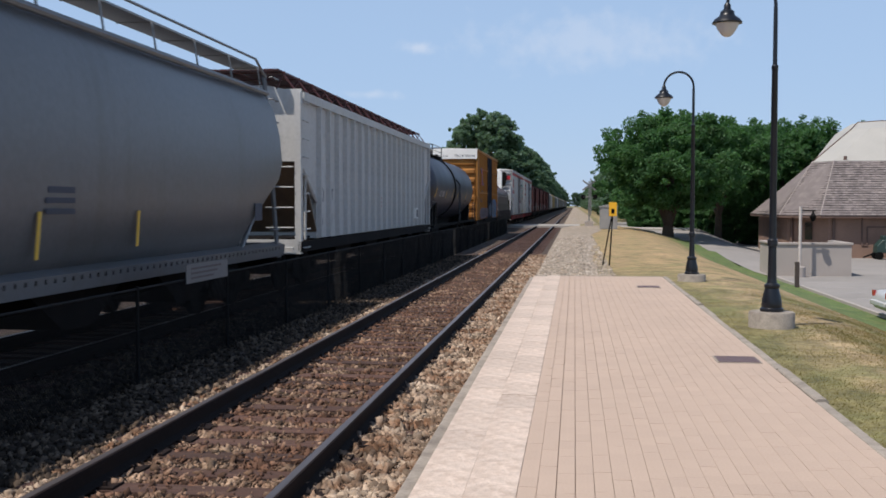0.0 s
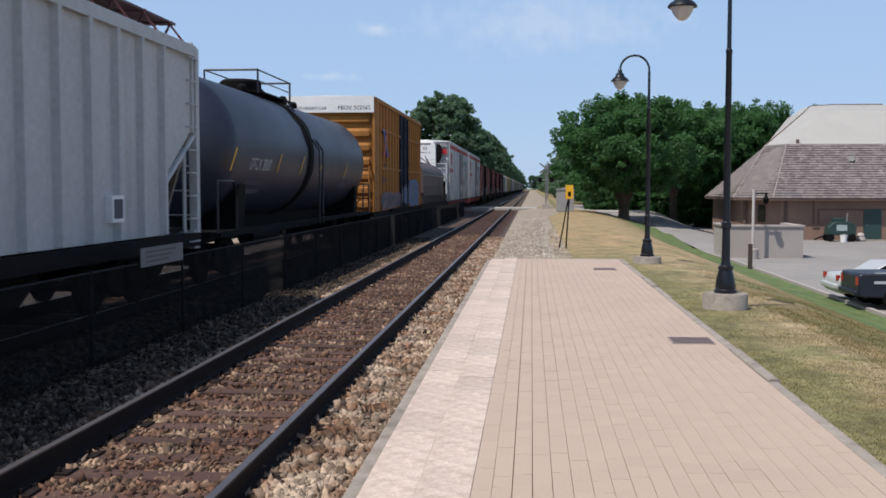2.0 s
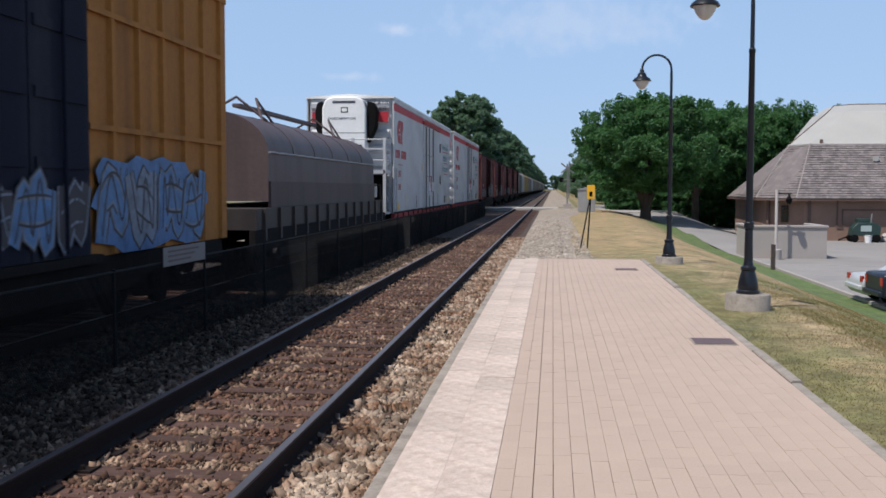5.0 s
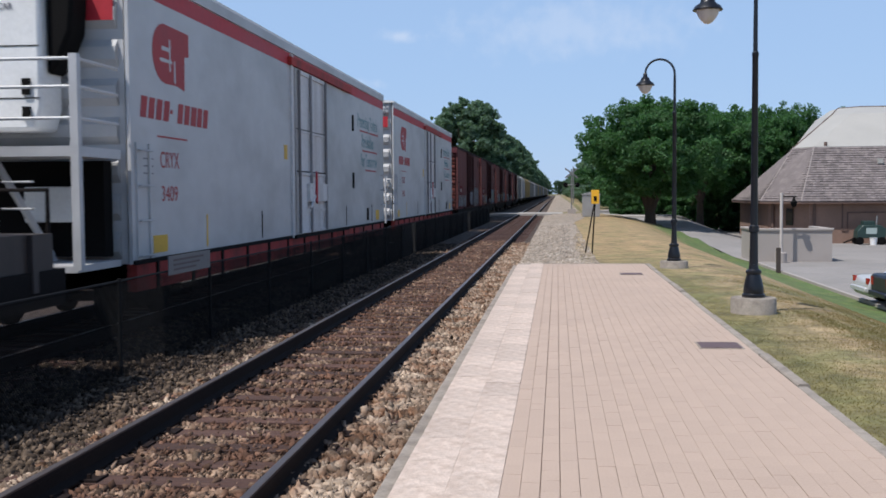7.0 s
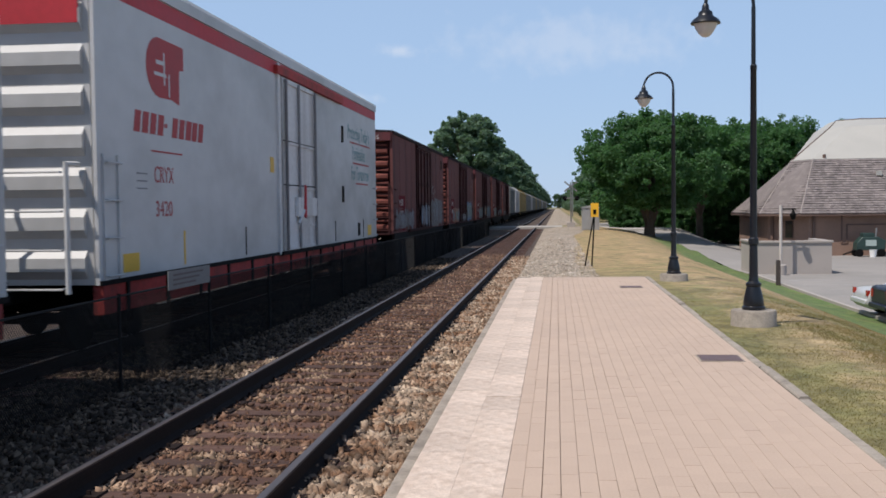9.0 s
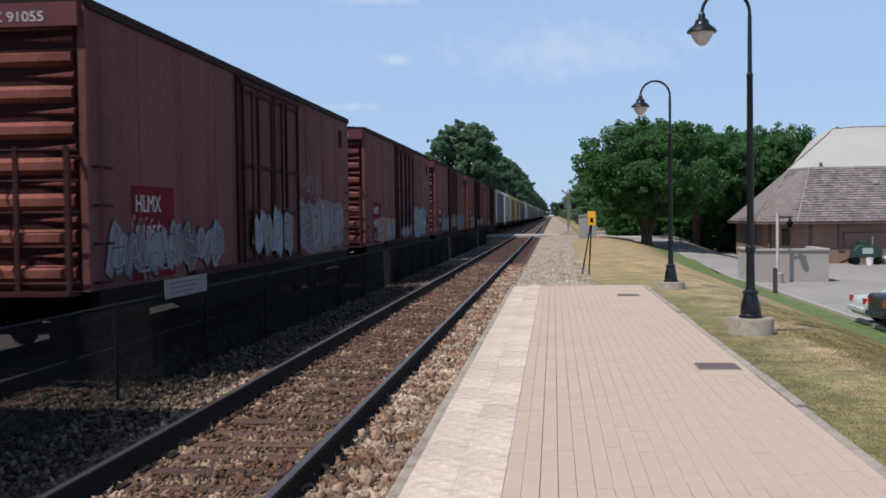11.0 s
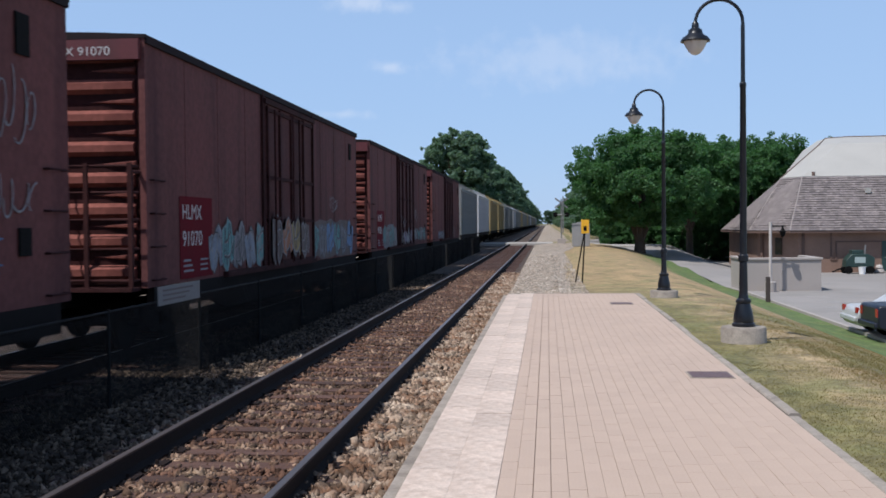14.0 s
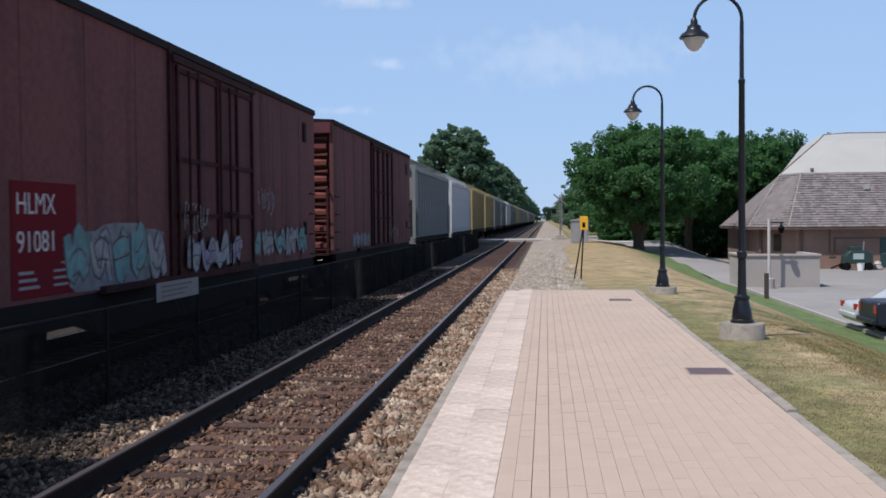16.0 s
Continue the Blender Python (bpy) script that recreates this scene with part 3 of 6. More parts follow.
def hatch(x, y):
    h = thing("utility_hatch", "dark rusty steel hatch cover set in the paving", "hatch cover", pose(x, y, 0.004))
    part("frame", Shape().box(-0.235, 0.235, -0.235, 0.235, -0.004, 0.004), CONC, h)
    part("cover", Shape().box(-0.215, 0.215, -0.215, 0.215, 0.004, 0.010), HATCH, h)


hatch(1.76, 11.6)
hatch(1.52, 21.8)

# yellow sign on two thin legs past the platform
ys_ = thing("trackside_sign", "small yellow sign plate on two leaning thin posts", "sign", pose(1.08, 31.3, -0.16))
part("post", Shape().bar((-0.05, 0, 0), (0.05, 0, 1.75), 0.022, 8), BLACKM, ys_)
part("post", Shape().bar((-0.24, 0.5, 0), (0.03, 0.05, 1.6), 0.02, 8), BLACKM, ys_)
part("plate", Shape().box(-0.07, 0.16, -0.03, -0.01, 1.52, 1.93), YELLOW, ys_, bevel=0.004)
part("print_bar", Shape().box(0.0, 0.09, -0.036, -0.032, 1.60, 1.74), BLACKM, ys_)

# equipment cabinet and crossing signal
cb = thing("equipment_cabinet", "grey metal railway equipment cabinet with a pitched lid", "cabinet", pose(2.55, 80, -0.2))
part("body", Shape().box(-0.65, 0.65, -0.6, 0.6, 0, 1.75), GREY, cb, bevel=0.01)
part("lid", Shape().prism([(-0.72, 1.75), (0.72, 1.75), (0.72, 1.80), (0, 1.95), (-0.72, 1.80)], -0.68, 0.68), GREY, cb)
part("door", Shape().box(-0.55, -0.02, -0.63, -0.6, 0.12, 1.62), GREY, cb)
part("door", Shape().box(0.02, 0.55, -0.63, -0.6, 0.12, 1.62), GREY, cb)
sg = thing("crossing_signal", "silver crossing signal mast with crossbuck and lamps", "signal", pose(1.25, 92, -0.2))
ALU = mat("dull_aluminium", (0.27, 0.27, 0.27), 0.5, 0.5)
part("mast", Shape().bar((0, 0, 0), (0, 0, 4.0), 0.06, 10), ALU, sg)
part("crossbuck", Shape().prism([(-0.6, 3.25), (-0.5, 3.15), (0.6, 4.0), (0.5, 4.1)], -0.1, -0.07), ALU, sg)
part("crossbuck", Shape().prism([(0.6, 3.25), (0.5, 3.15), (-0.6, 4.0), (-0.5, 4.1)], -0.14, -0.11), ALU, sg)
part("crossarm", Shape().bar((-0.6, -0.08, 2.6), (0.6, -0.08, 2.6), 0.04, 8), ALU, sg)
for sx in (-0.5, 0.5):
    part("signal_lamp", Shape().lathe([(0.12, -0.25), (0.12, -0.1), (0.22, -0.09), (0.22, -0.07)], 14, (sx, 0, 2.6), "y"), BLACKM, sg)
part("base", Shape().box(-0.35, 0.35, -0.3, 0.3, 0, 0.5), CONC_L, sg, bevel=0.02)
part("gate_arm", Shape().box(0.1, 0.2, -0.25, -0.15, 1.0, 4.2), ALU, sg)

# ---- dumpster enclosure with a lamp post by it ----
en = thing("wall_enclosure", "pale concrete-walled service enclosure with a capped top", "enclosure", pose(0, 0, -1.98))
part("wall", Shape().box(10.25, 14.2, 56.0, 56.25, 0, 1.62), CONC_L, en)
part("wall", Shape().box(10.25, 10.5, 56.25, 59.8, 0, 1.62), CONC_L, en)
part("wall", Shape().box(13.95, 14.2, 56.25, 59.8, 0, 1.62), CONC_L, en)
part("coping", Shape().box(10.18, 14.27, 55.93, 56.32, 1.62, 1.74), CONC_L, en, bevel=0.02)
part("coping", Shape().box(10.18, 10.57, 56.32, 59.8, 1.62, 1.74), CONC_L, en, bevel=0.02)
part("coping", Shape().box(13.88, 14.27, 56.32, 59.8, 1.62, 1.74), CONC_L, en, bevel=0.02)
lp = thing("car_park_lamp", "pale post lamp with a hanging lantern by the enclosure", "street lamp", pose(11.45, 55.2, -1.98))
PALEP = mat("pale_post_paint", (0.50, 0.45, 0.42), 0.7)
part("footing", Shape().lathe([(0.3, 0), (0.3, 0.5), (0.25, 0.55)], 14), CONC_L, lp)
part("pole", Shape().bar((0, 0, 0), (0, 0, 3.6), 0.075, 12), PALEP, lp)
part("arm", Shape().bar((0, 0, 3.4), (0.75, 0, 3.4), 0.035, 8), BLACKM, lp)
part("lantern", Shape().lathe([(0.07, 2.85), (0.12, 2.93), (0.18, 3.12), (0.10, 3.2), (0.05, 3.3), (0.04, 3.42)], 12, (0.62, 0, 0)), BLACKM, lp)
bo = thing("bollard", "dark brown wooden bollard at the car park edge", "bollard", pose(9.95, 48.5, -2.0))
part("post", Shape().box(-0.09, 0.09, -0.09, 0.09, 0, 1.15), mat("dark_wood", (0.06, 0.045, 0.04), 0.9), bo, bevel=0.01)


# ---- the shingle-roofed building ----
def building():
    BRICK = mat("tan_brick_wall", (0.235, 0.148, 0.112), 0.9, var=0.15, scale=1.0, fine=14, bump=0.3)
    TRIM = mat("brown_trim", (0.12, 0.075, 0.06), 0.8)
    SHING = mat("grey_cedar_shingle", (0.170, 0.145, 0.142), 0.9, var=0.2, scale=1.2, fine=20, bump=0.5, random_ob=0.05, island=0.24, c2=(0.215, 0.185, 0.175), amount=0.4)
    METAL = mat("cream_metal_roof", (0.39, 0.375, 0.345), 0.6, var=0.06, scale=0.6, fine=10, bump=0.05)
    DOOR = mat("dark_green_door", (0.02, 0.05, 0.045), 0.5)
    b = thing("roundhouse_building", "tan brick building with grey shingle mansard and cream roof", "building", pose(0, 0, -1.98))
    # plan of the eaves, the break and the upper roof edge
    eave = [(14.6, 90), (14.6, 77.5), (16.9, 75.0), (34.0, 75.0), (37.5, 78.5), (37.5, 90)]
    brk = [(19.3, 90), (17.5, 80.5), (18.5, 78.2), (32.0, 78.2), (34.5, 80.7), (34.5, 90)]
    knee = [(21.8, 92), (21.6, 86.0), (22.6, 84.0), (31.0, 84.0), (32.6, 86.0), (32.6, 92)]
    top = [(23.5, 94), (23.5, 91.5), (25.0, 90.0), (29.0, 90.0), (30.5, 91.5), (30.5, 94)]
    ze, zb, zk, zt = 2.8, 6.86, 9.64, 10.6
    inner = [(x + (0.7 if x < 25 else -0.7), y + (0.7 if y < 90 else 0)) for x, y in eave]
    for i in range(5):
        (xa, ya), (xb, yb) = inner[i], inner[i + 1]
        d = Vector((xb - xa, yb - ya, 0)).normalized()
        nn = Vector((d.y, -d.x, 0)) * -0.3
        w = Shape().prism([(xa, ya), (xb, yb), (xb + nn.x, yb + nn.y), (xa + nn.x, ya + nn.y)], 0, ze + 0.1, "z")
        part("wall", w, BRICK, b)
    soffit = Shape().add([(x, y, ze) for x, y in eave] + [(x, y, ze + 0.16) for x, y in eave],
                         [tuple(range(5, -1, -1)), tuple(range(6, 12))] + [(i, (i + 1) % 6, 6 + (i + 1) % 6, 6 + i) for i in range(6)])
    part("fascia", soffit, TRIM, b)
    deck = Shape()
    for i in range(5):
        a, c, d, e = eave[i], eave[i + 1], brk[i + 1], brk[i]
        deck.add([(*a, ze + 0.16), (*c, ze + 0.16), (*d, zb), (*e, zb)], [(0, 1, 2, 3)])
    part("roof", deck, SHING, b, fix=False)
    # shingle courses on the slopes that face the line
    rng = random.Random(11)
    lift = Vector((0, 0, 0.03))
    courses = 23
    for i in (0, 1, 2, 3):
        a, c, d, e = [Vector((*p, z)) for p, z in ((eave[i], ze + 0.16), (eave[i + 1], ze + 0.16), (brk[i + 1], zb), (brk[i], zb))]
        sh = Shape()
        nrm = (c - a).cross(e - a).normalized()
        if nrm.z < 0:
            nrm = -nrm
        for k in range(courses):
            f0, f1 = k / courses, (k + 1.15) / courses
            l0, r0, l1, r1 = a.lerp(e, f0), c.lerp(d, f0), a.lerp(e, min(f1, 1)), c.lerp(d, min(f1, 1))
            n = max(3, int((r0 - l0).length / 0.24))
            cuts = [0] + [(j + rng.uniform(-0.3, 0.3)) / n for j in range(1, n)] + [1]
            for u, w in zip(cuts, cuts[1:]):
                h = 0.04 + rng.uniform(0, 0.035)
                q = [l0.lerp(r0, u) + nrm * h, l0.lerp(r0, w - 0.02 / n) + nrm * h, l1.lerp(r1, w - 0.02 / n) + nrm * 0.012, l1.lerp(r1, u) + nrm * 0.012]
                o = [l0.lerp(r0, u), l0.lerp(r0, w - 0.02 / n)]
                sh.add([*q, *o], [(0, 1, 2, 3), (4, 5, 1, 0)])
        tagged(part("shingle_covering", sh, SHING, b, fix=False, smooth=0), kind="stuff")
    HIP = mat("pale_hip_cap", (0.29, 0.25, 0.235), 0.9)
    for i in (1, 2, 3):
        part("hip_cap", Shape().bar((*eave[i], ze + 0.2), (*brk[i], zb + 0.03), 0.05, 6), HIP, b)
    up = Shape()
    for i in range(5):
        for (lo, za), (hi, zh) in (((brk, zb + 0.02), (knee, zk)), ((knee, zk), (top, zt))):
            up.add([(*lo[i], za), (*lo[i + 1], za), (*hi[i + 1], zh), (*hi[i], zh)], [(0, 1, 2, 3)])
    up.add([(*p, zt) for p in top], [tuple(range(6))])
    part("upper_roof", up, METAL, b, fix=False, smooth=0)
    part("roof_edge", Shape().tube([(*brk[1], zb + 0.05), (*knee[1], zk + 0.03), (*top[1], zt + 0.02), (*top[2], zt + 0.03), (*top[3], zt + 0.03)], 0.045, 6), TRIM, b)
    part("gutter", Shape().tube([(*brk[1], zb), (*brk[2], zb), (*brk[3], zb)], 0.06, 6), METAL, b)
    part("vent", Shape().bar((19.3, 78.3, zb), (19.3, 78.3, zb + 0.35), 0.12, 10), TRIM, b)
    part("vent", Shape().box(22.6, 22.95, 77.0, 77.4, 5.6, 5.95), METAL, b)
    wy = 75.7
    for x in (17.85, 25.8):
        part("pilaster", Shape().box(x, x + 0.2, wy - 0.09, wy - 0.005, 0, ze), TRIM, b)
    part("window", Shape().box(-0.28, 0.28, -0.05, 0.02, 1.25, 2.45), GLASS_DK, b, at=pose(16.5, 76.78, 0, 0, 0, -47))
    part("pilaster", Shape().box(-0.1, 0.1, -0.09, 0.02, 0, ze), TRIM, b, at=pose(15.55, 77.8, 0, 0, 0, -47))
    part("panel_frame", Shape().box(20.25, 30, wy - 0.05, wy - 0.006, 2.12, 2.22), TRIM, b)
    part("panel_frame", Shape().box(20.15, 20.25, wy - 0.05, wy - 0.006, 0.85, 2.22).box(19.8, 19.9, wy - 0.05, wy - 0.006, 0.85, ze).box(19.9, 20.15, wy - 0.05, wy - 0.006, 0.85, 0.95), TRIM, b)
    dr = part("door", Shape().box(23.3, 24.5, wy - 0.06, wy - 0.006, 0.05, 2.2), DOOR, b, "dark green steel door")
    part("handle", Shape().bar((23.45, wy - 0.1, 1.05), (23.6, wy - 0.1, 1.05), 0.02, 6), ALU, dr)
    part("door_step", Shape().box(23.1, 24.7, wy - 0.9, wy - 0.006, 0, 0.06), CONC, b)
    # plant by the door: a green machine and clutter
    g = thing("green_utility_machine", "dark green wheeled machine parked by the brick wall", "machine", pose(21.2, 74.0, -1.98))
    GREENM = mat("machine_green", (0.018, 0.042, 0.036), 0.5, var=0.3, scale=4)
    part("body", Shape().prism([(-0.95, 0.45), (0.95, 0.45), (1.0, 1.1), (0.55, 1.35), (-0.55, 1.35), (-0.9, 0.95)], -0.5, 0.5), GREENM, g, bevel=0.05)
    part("panel", Shape().box(-0.35, 0.35, -0.54, -0.505, 0.75, 1.15), mat("machine_panel", (0.35, 0.42, 0.40), 0.5), g)
    part("hopper", Shape().box(-0.5, 0.3, -0.35, 0.35, 1.35, 1.62), GREENM, g, bevel=0.03)
    part("lever", Shape().bar((0.45, 0, 1.3), (0.5, 0, 1.95), 0.05, 6), ALU, g)
    for sx in (-0.75, 0.7):
        for sy in (-0.5, 0.45):
            part("wheel", Shape().lathe([(0.1, 0), (0.27, 0.02), (0.27, 0.14), (0.1, 0.16)], 14, (sx, sy - 0.05, 0.27), "y"), BLACKM, g)
    part("drawbar", Shape().bar((-0.9, 0, 0.45), (-1.7, 0, 0.12), 0.06, 6), BLACKM, g)
    bk = thing("bucket", "white plastic bucket on the asphalt", "bucket", pose(21.25, 73.2, -1.98))
    part("shell", Shape().lathe([(0.2, 0), (0.25, 0.5), (0.27, 0.5)], 14), WHITE, bk)
    sk = thing("sack_pile", "pale slumped sacks by the wall", "sacks", pose(22.7, 74.3, -1.98))
    part("sack", Shape().lathe([(0.3, 0), (0.38, 0.1), (0.3, 0.28), (0.1, 0.34)], 10), CONC_L, sk)
    part("sack", Shape().lathe([(0.2, 0.3), (0.26, 0.4), (0.2, 0.55), (0.05, 0.6)], 10), PALEP, sk)


building()


# ---- parked vehicles, nose in towards the building ----
def vehicle(name, label, at, paint, length, width, prof, glass, wheels, r, lights):
    """prof and glass: (x, z) side outlines; the vehicle points along +x."""
    v = thing(name, label, "vehicle", at)
    part("body", Shape().prism(prof, -width / 2, width / 2, "y"), paint, v, bevel=0.06)
    part("windows", Shape().prism(glass, -width / 2 - 0.004, width / 2 + 0.004, "y"), GLASS_DK, v)
    for x in wheels:
        for s in (-1, 1):
            w = part("wheel", Shape().lathe([(0.1, -0.11), (r - 0.03, -0.11), (r, -0.08), (r, 0.08), (r - 0.03, 0.11), (0.1, 0.11)], 22, (x, s * (width / 2 - 0.09), r), "y"), BLACKM, v, "black tyre")
            part("rim", Shape().lathe([(0.02, -0.02), (r * 0.6, -0.01), (r * 0.6, 0.01), (0.02, 0.02)], 16, (x, s * (width / 2 + 0.02), r), "y"), SILVER, w, "silver wheel rim")
    RED = mat("red_tail_lens", (0.35, 0.02, 0.015), 0.2)
    for s in (-1, 1):
        part("tail_lamp", Shape().box(-0.02, 0.06, s * (width / 2 - 0.14) - 0.1, s * (width / 2 - 0.14) + 0.1, *lights), RED, v)
    part("bumper", Shape().box(-0.10, 0.05, -width / 2 + 0.05, width / 2 - 0.05, 0.42, 0.58), paint, v, bevel=0.03)
    return v


NAVY = mat("dark_navy_car_paint", (0.008, 0.010, 0.020), 0.4, var=0.1, bump=0)
pick = vehicle("pickup_truck", "dark navy pickup truck parked nose in at the kerb", pose(9.78, 33.0, -1.98), NAVY, 5.0, 1.8,
               [(0.0, 0.45), (0.0, 1.04), (0.08, 1.10), (1.75, 1.12), (1.9, 1.60), (2.1, 1.70), (3.1, 1.68), (3.6, 1.15), (4.8, 1.02), (5.0, 0.6), (4.95, 0.35), (0.1, 0.38)],
               [(1.95, 1.15), (2.08, 1.60), (3.05, 1.60), (3.42, 1.15)], (1.1, 4.1), 0.37, (0.75, 1.0))
# bright reflection along the bed rim, put in as a thin silver bar
part("bed_rail", Shape().box(0.5, 1.7, -0.88, -0.80, 1.105, 1.135), SILVER, pick, "pale bar for the glint along the bed rim")
part("stripe", Shape().box(0.45, 0.95, -0.925, -0.902, 0.80, 0.88), SILVER, pick, "small silver badge bar")
vehicle("sedan_car", "silver sedan parked beside a dark vehicle", pose(9.8, 35.1, -1.98), SILVER, 4.6, 1.75,
        [(0.0, 0.38), (-0.02, 0.62), (0.04, 0.80), (0.16, 0.88), (0.9, 0.92), (1.5, 1.28), (2.5, 1.30), (3.2, 0.93), (4.4, 0.80), (4.6, 0.55), (4.55, 0.3), (0.1, 0.28)],
        [(1.02, 0.94), (1.5, 1.23), (2.45, 1.24), (2.95, 0.95)], (0.9, 3.6), 0.32, (0.7, 0.88))


# ---- trees ----
def leaves(n, clumps, size, rng, squash=0.8):
    """Small leaf sprays scattered through the shells of many clumps: an uneven crown with gaps."""
    c = np.array([k[:3] for k in clumps])
    r = np.array([k[3] for k in clumps])
    w = r ** 2
    pick_ = rng.choice(len(c), n, p=w / w.sum())
    d = rng.normal(size=(n, 3))
    d /= np.linalg.norm(d, axis=1)[:, None]
    rad = r[pick_] * (0.45 + 0.65 * rng.random(n) ** 0.7)
    p = c[pick_] + d * rad[:, None] * np.array((1, 1, squash))
    nrm = d * 0.6 + rng.normal(size=(n, 3)) * 0.5 + np.array((0, 0, 0.4))
    nrm /= np.linalg.norm(nrm, axis=1)[:, None]
    t = np.cross(nrm, rng.normal(size=(n, 3)))
    t /= np.linalg.norm(t, axis=1)[:, None]
    b = np.cross(nrm, t)
    s = size * rng.uniform(0.6, 1.4, n)[:, None]
    v = np.stack([p - t * s, p - b * s * 0.6, p + t * s, p + b * s * 0.6 + nrm * s * 0.25], 1).reshape(-1, 3)
    f = np.arange(4 * n).reshape(-1, 4)
    me = bpy.data.meshes.new("crown")
    me.from_pydata(v.tolist(), [], f.tolist())
    return me


def tree(label, at, height, spread, base, n, size, seed, material, lean=0.0, stems=5, scatter=34, stout=1.0):
    rng = np.random.default_rng(seed)
    t = thing("tree", label, "tree", at)
    tk = Shape()
    r0 = height * 0.028 * stout
    fork = base * (0.8 if stout == 1.0 else 0.45)
    tk.bar((0, 0, -0.3), (lean * 0.3, 0, fork), r0 * 1.3, 10, r0)
    clumps = []
    for i in range(stems):
        a = 2 * math.pi * (i + rng.random() * 0.6) / stems
        mid = (lean + math.cos(a) * spread * 0.25, math.sin(a) * spread * 0.25, base + (height - base) * 0.35)
        end = (lean + math.cos(a) * spread * 0.5, math.sin(a) * spread * 0.5, base + (height - base) * rng.uniform(0.45, 0.8))
        tk.bar((lean * 0.3, 0, fork - 0.05), mid, r0 * 0.75, 7, r0 * 0.42)
        tk.bar(mid, end, r0 * 0.42, 6, r0 * 0.12)
    part("trunk", tk, BARK, t)
    # boughs first, then small sprays of twigs set about each bough
    for i in range(scatter):
        a, h = rng.random() * 2 * math.pi, rng.random() ** 0.9
        q = rng.random() ** 0.42
        w = math.sqrt(max(0.12, 1 - ((h - 0.38) / 0.68) ** 2)) * (1 + 0.16 * math.sin(3 * a + seed) * math.sin(7 * h + seed))
        bx, by, bz = lean + math.cos(a) * q * spread * 0.92 * w, math.sin(a) * q * spread * 0.92 * w, base + (height - base) * (0.05 + 0.88 * h)
        br = spread * rng.uniform(0.10, 0.175)
        clumps.append((bx, by, bz, br))
        for _ in range(3):
            dx, dy, dz = rng.normal(size=3) * br * 0.85
            clumps.append((bx + dx * 0.9, by + dy * 0.9, bz + dz * 0.7, br * rng.uniform(0.35, 0.6)))
    me = leaves(n, clumps, size, rng)
    me.materials.append(material)
    part("crown", me, None, t)
    return t


big = tree("broad green shade tree on the grass by the car park", pose(7.2, 82.5, -1.0), 9.6, 5.9, 2.5, 85000, 0.11, 21, LEAF, scatter=140, stems=7, stout=1.5)
for x, y, z, h, sp, bs, sd in ((17.5, 108, -2.0, 12.0, 6.0, 1.2, 32), (7.6, 119, -0.5, 10.5, 5.4, 0.8, 33), (24, 118, -2.0, 13.2, 6.5, 1.2, 34), (14, 122, -2.0, 12.8, 6.2, 1.2, 35), (31, 125, -2.0, 12.6, 6.5, 1.2, 36),
                               (12.6, 94.5, -1.4, 10.3, 5.6, 2.7, 37), (19.5, 101, -2.0, 11.0, 5.2, 2.0, 38)):
    tree("leafy green tree behind the car park", pose(x, y, z), h, sp, bs, 38000, 0.145, sd, LEAF, scatter=115)
hedge_rng = random.Random(5)
for x, y, h, sp, sd in ((14.0, 96.5, 3.4, 2.1, 51), (15.4, 99, 3.6, 2.2, 52), (12.2, 103.5, 3.0, 2.2, 53), (9.2, 105, 2.6, 2.0, 54), (6.4, 104, 2.4, 1.7, 55), (17.5, 97, 3.4, 2.2, 56)):
    tree("dense dark green shrub by the brick building", pose(x, y, ground_z(x, y) if y > 101 else low_z(x, y)), h, sp, 0.0, 16000, 0.11, sd, LEAF, scatter=60)
proto = tree("tall distant tree along the railway line", pose(-15.1, 182, -0.4), 19.2, 6.8, 1.5, 50000, 0.26, 41, LEAF_HAZED, scatter=170)
protos = [proto, tree("tall distant tree along the railway line", pose(-12.3, 226, -0.4), 14, 5.2, 1.0, 22000, 0.3, 42, LEAF_HAZED, scatter=120),
          tree("rounded distant tree along the railway line", pose(8.4, 140, -0.4), 9.4, 5.0, 0.4, 24000, 0.2, 43, LEAF_HAZED, scatter=125)]
y = 250
while y < 900:
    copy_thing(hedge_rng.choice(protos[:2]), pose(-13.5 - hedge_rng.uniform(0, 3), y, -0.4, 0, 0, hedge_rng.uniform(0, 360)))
    y += hedge_rng.uniform(10, 20)
for x, y in ((-26, 215), (-22, 235), (-32, 250), (-36, 205), (-44, 215)):
    copy_thing(protos[1], pose(x, y, -0.4, 0, 0, hedge_rng.uniform(0, 360)))
for x in (12, 17, 22, 27, 33, 39):
    copy_thing(protos[2], pose(x, 152 + hedge_rng.uniform(0, 12), -2.1, 0, 0, hedge_rng.uniform(0, 360)))
y = 154
while y < 900:
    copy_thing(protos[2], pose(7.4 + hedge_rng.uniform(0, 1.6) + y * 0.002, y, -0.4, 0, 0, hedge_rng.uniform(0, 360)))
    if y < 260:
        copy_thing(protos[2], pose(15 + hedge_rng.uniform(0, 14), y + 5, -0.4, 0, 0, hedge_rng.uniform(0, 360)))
    y += hedge_rng.uniform(7, 15)
for i in range(9):
    copy_thing(protos[1], pose(-40 + i * 10 + hedge_rng.uniform(-3, 3), 930 + hedge_rng.uniform(0, 30), -0.4, 0, 0, hedge_rng.uniform(0, 360)))


# ---- the freight train: each car's space has y along the train from its near end, z above the rail ----
TRAIN = []
WHEELS = []


def paint(name, c, c2=None, amount=0.3, rough=0.6, var=0.12, **k):
    return mat(name, c, rough, 0.0, var=var, scale=0.55, fine=12, bump=0.12, c2=c2, amount=amount, streak=1.0, **k)


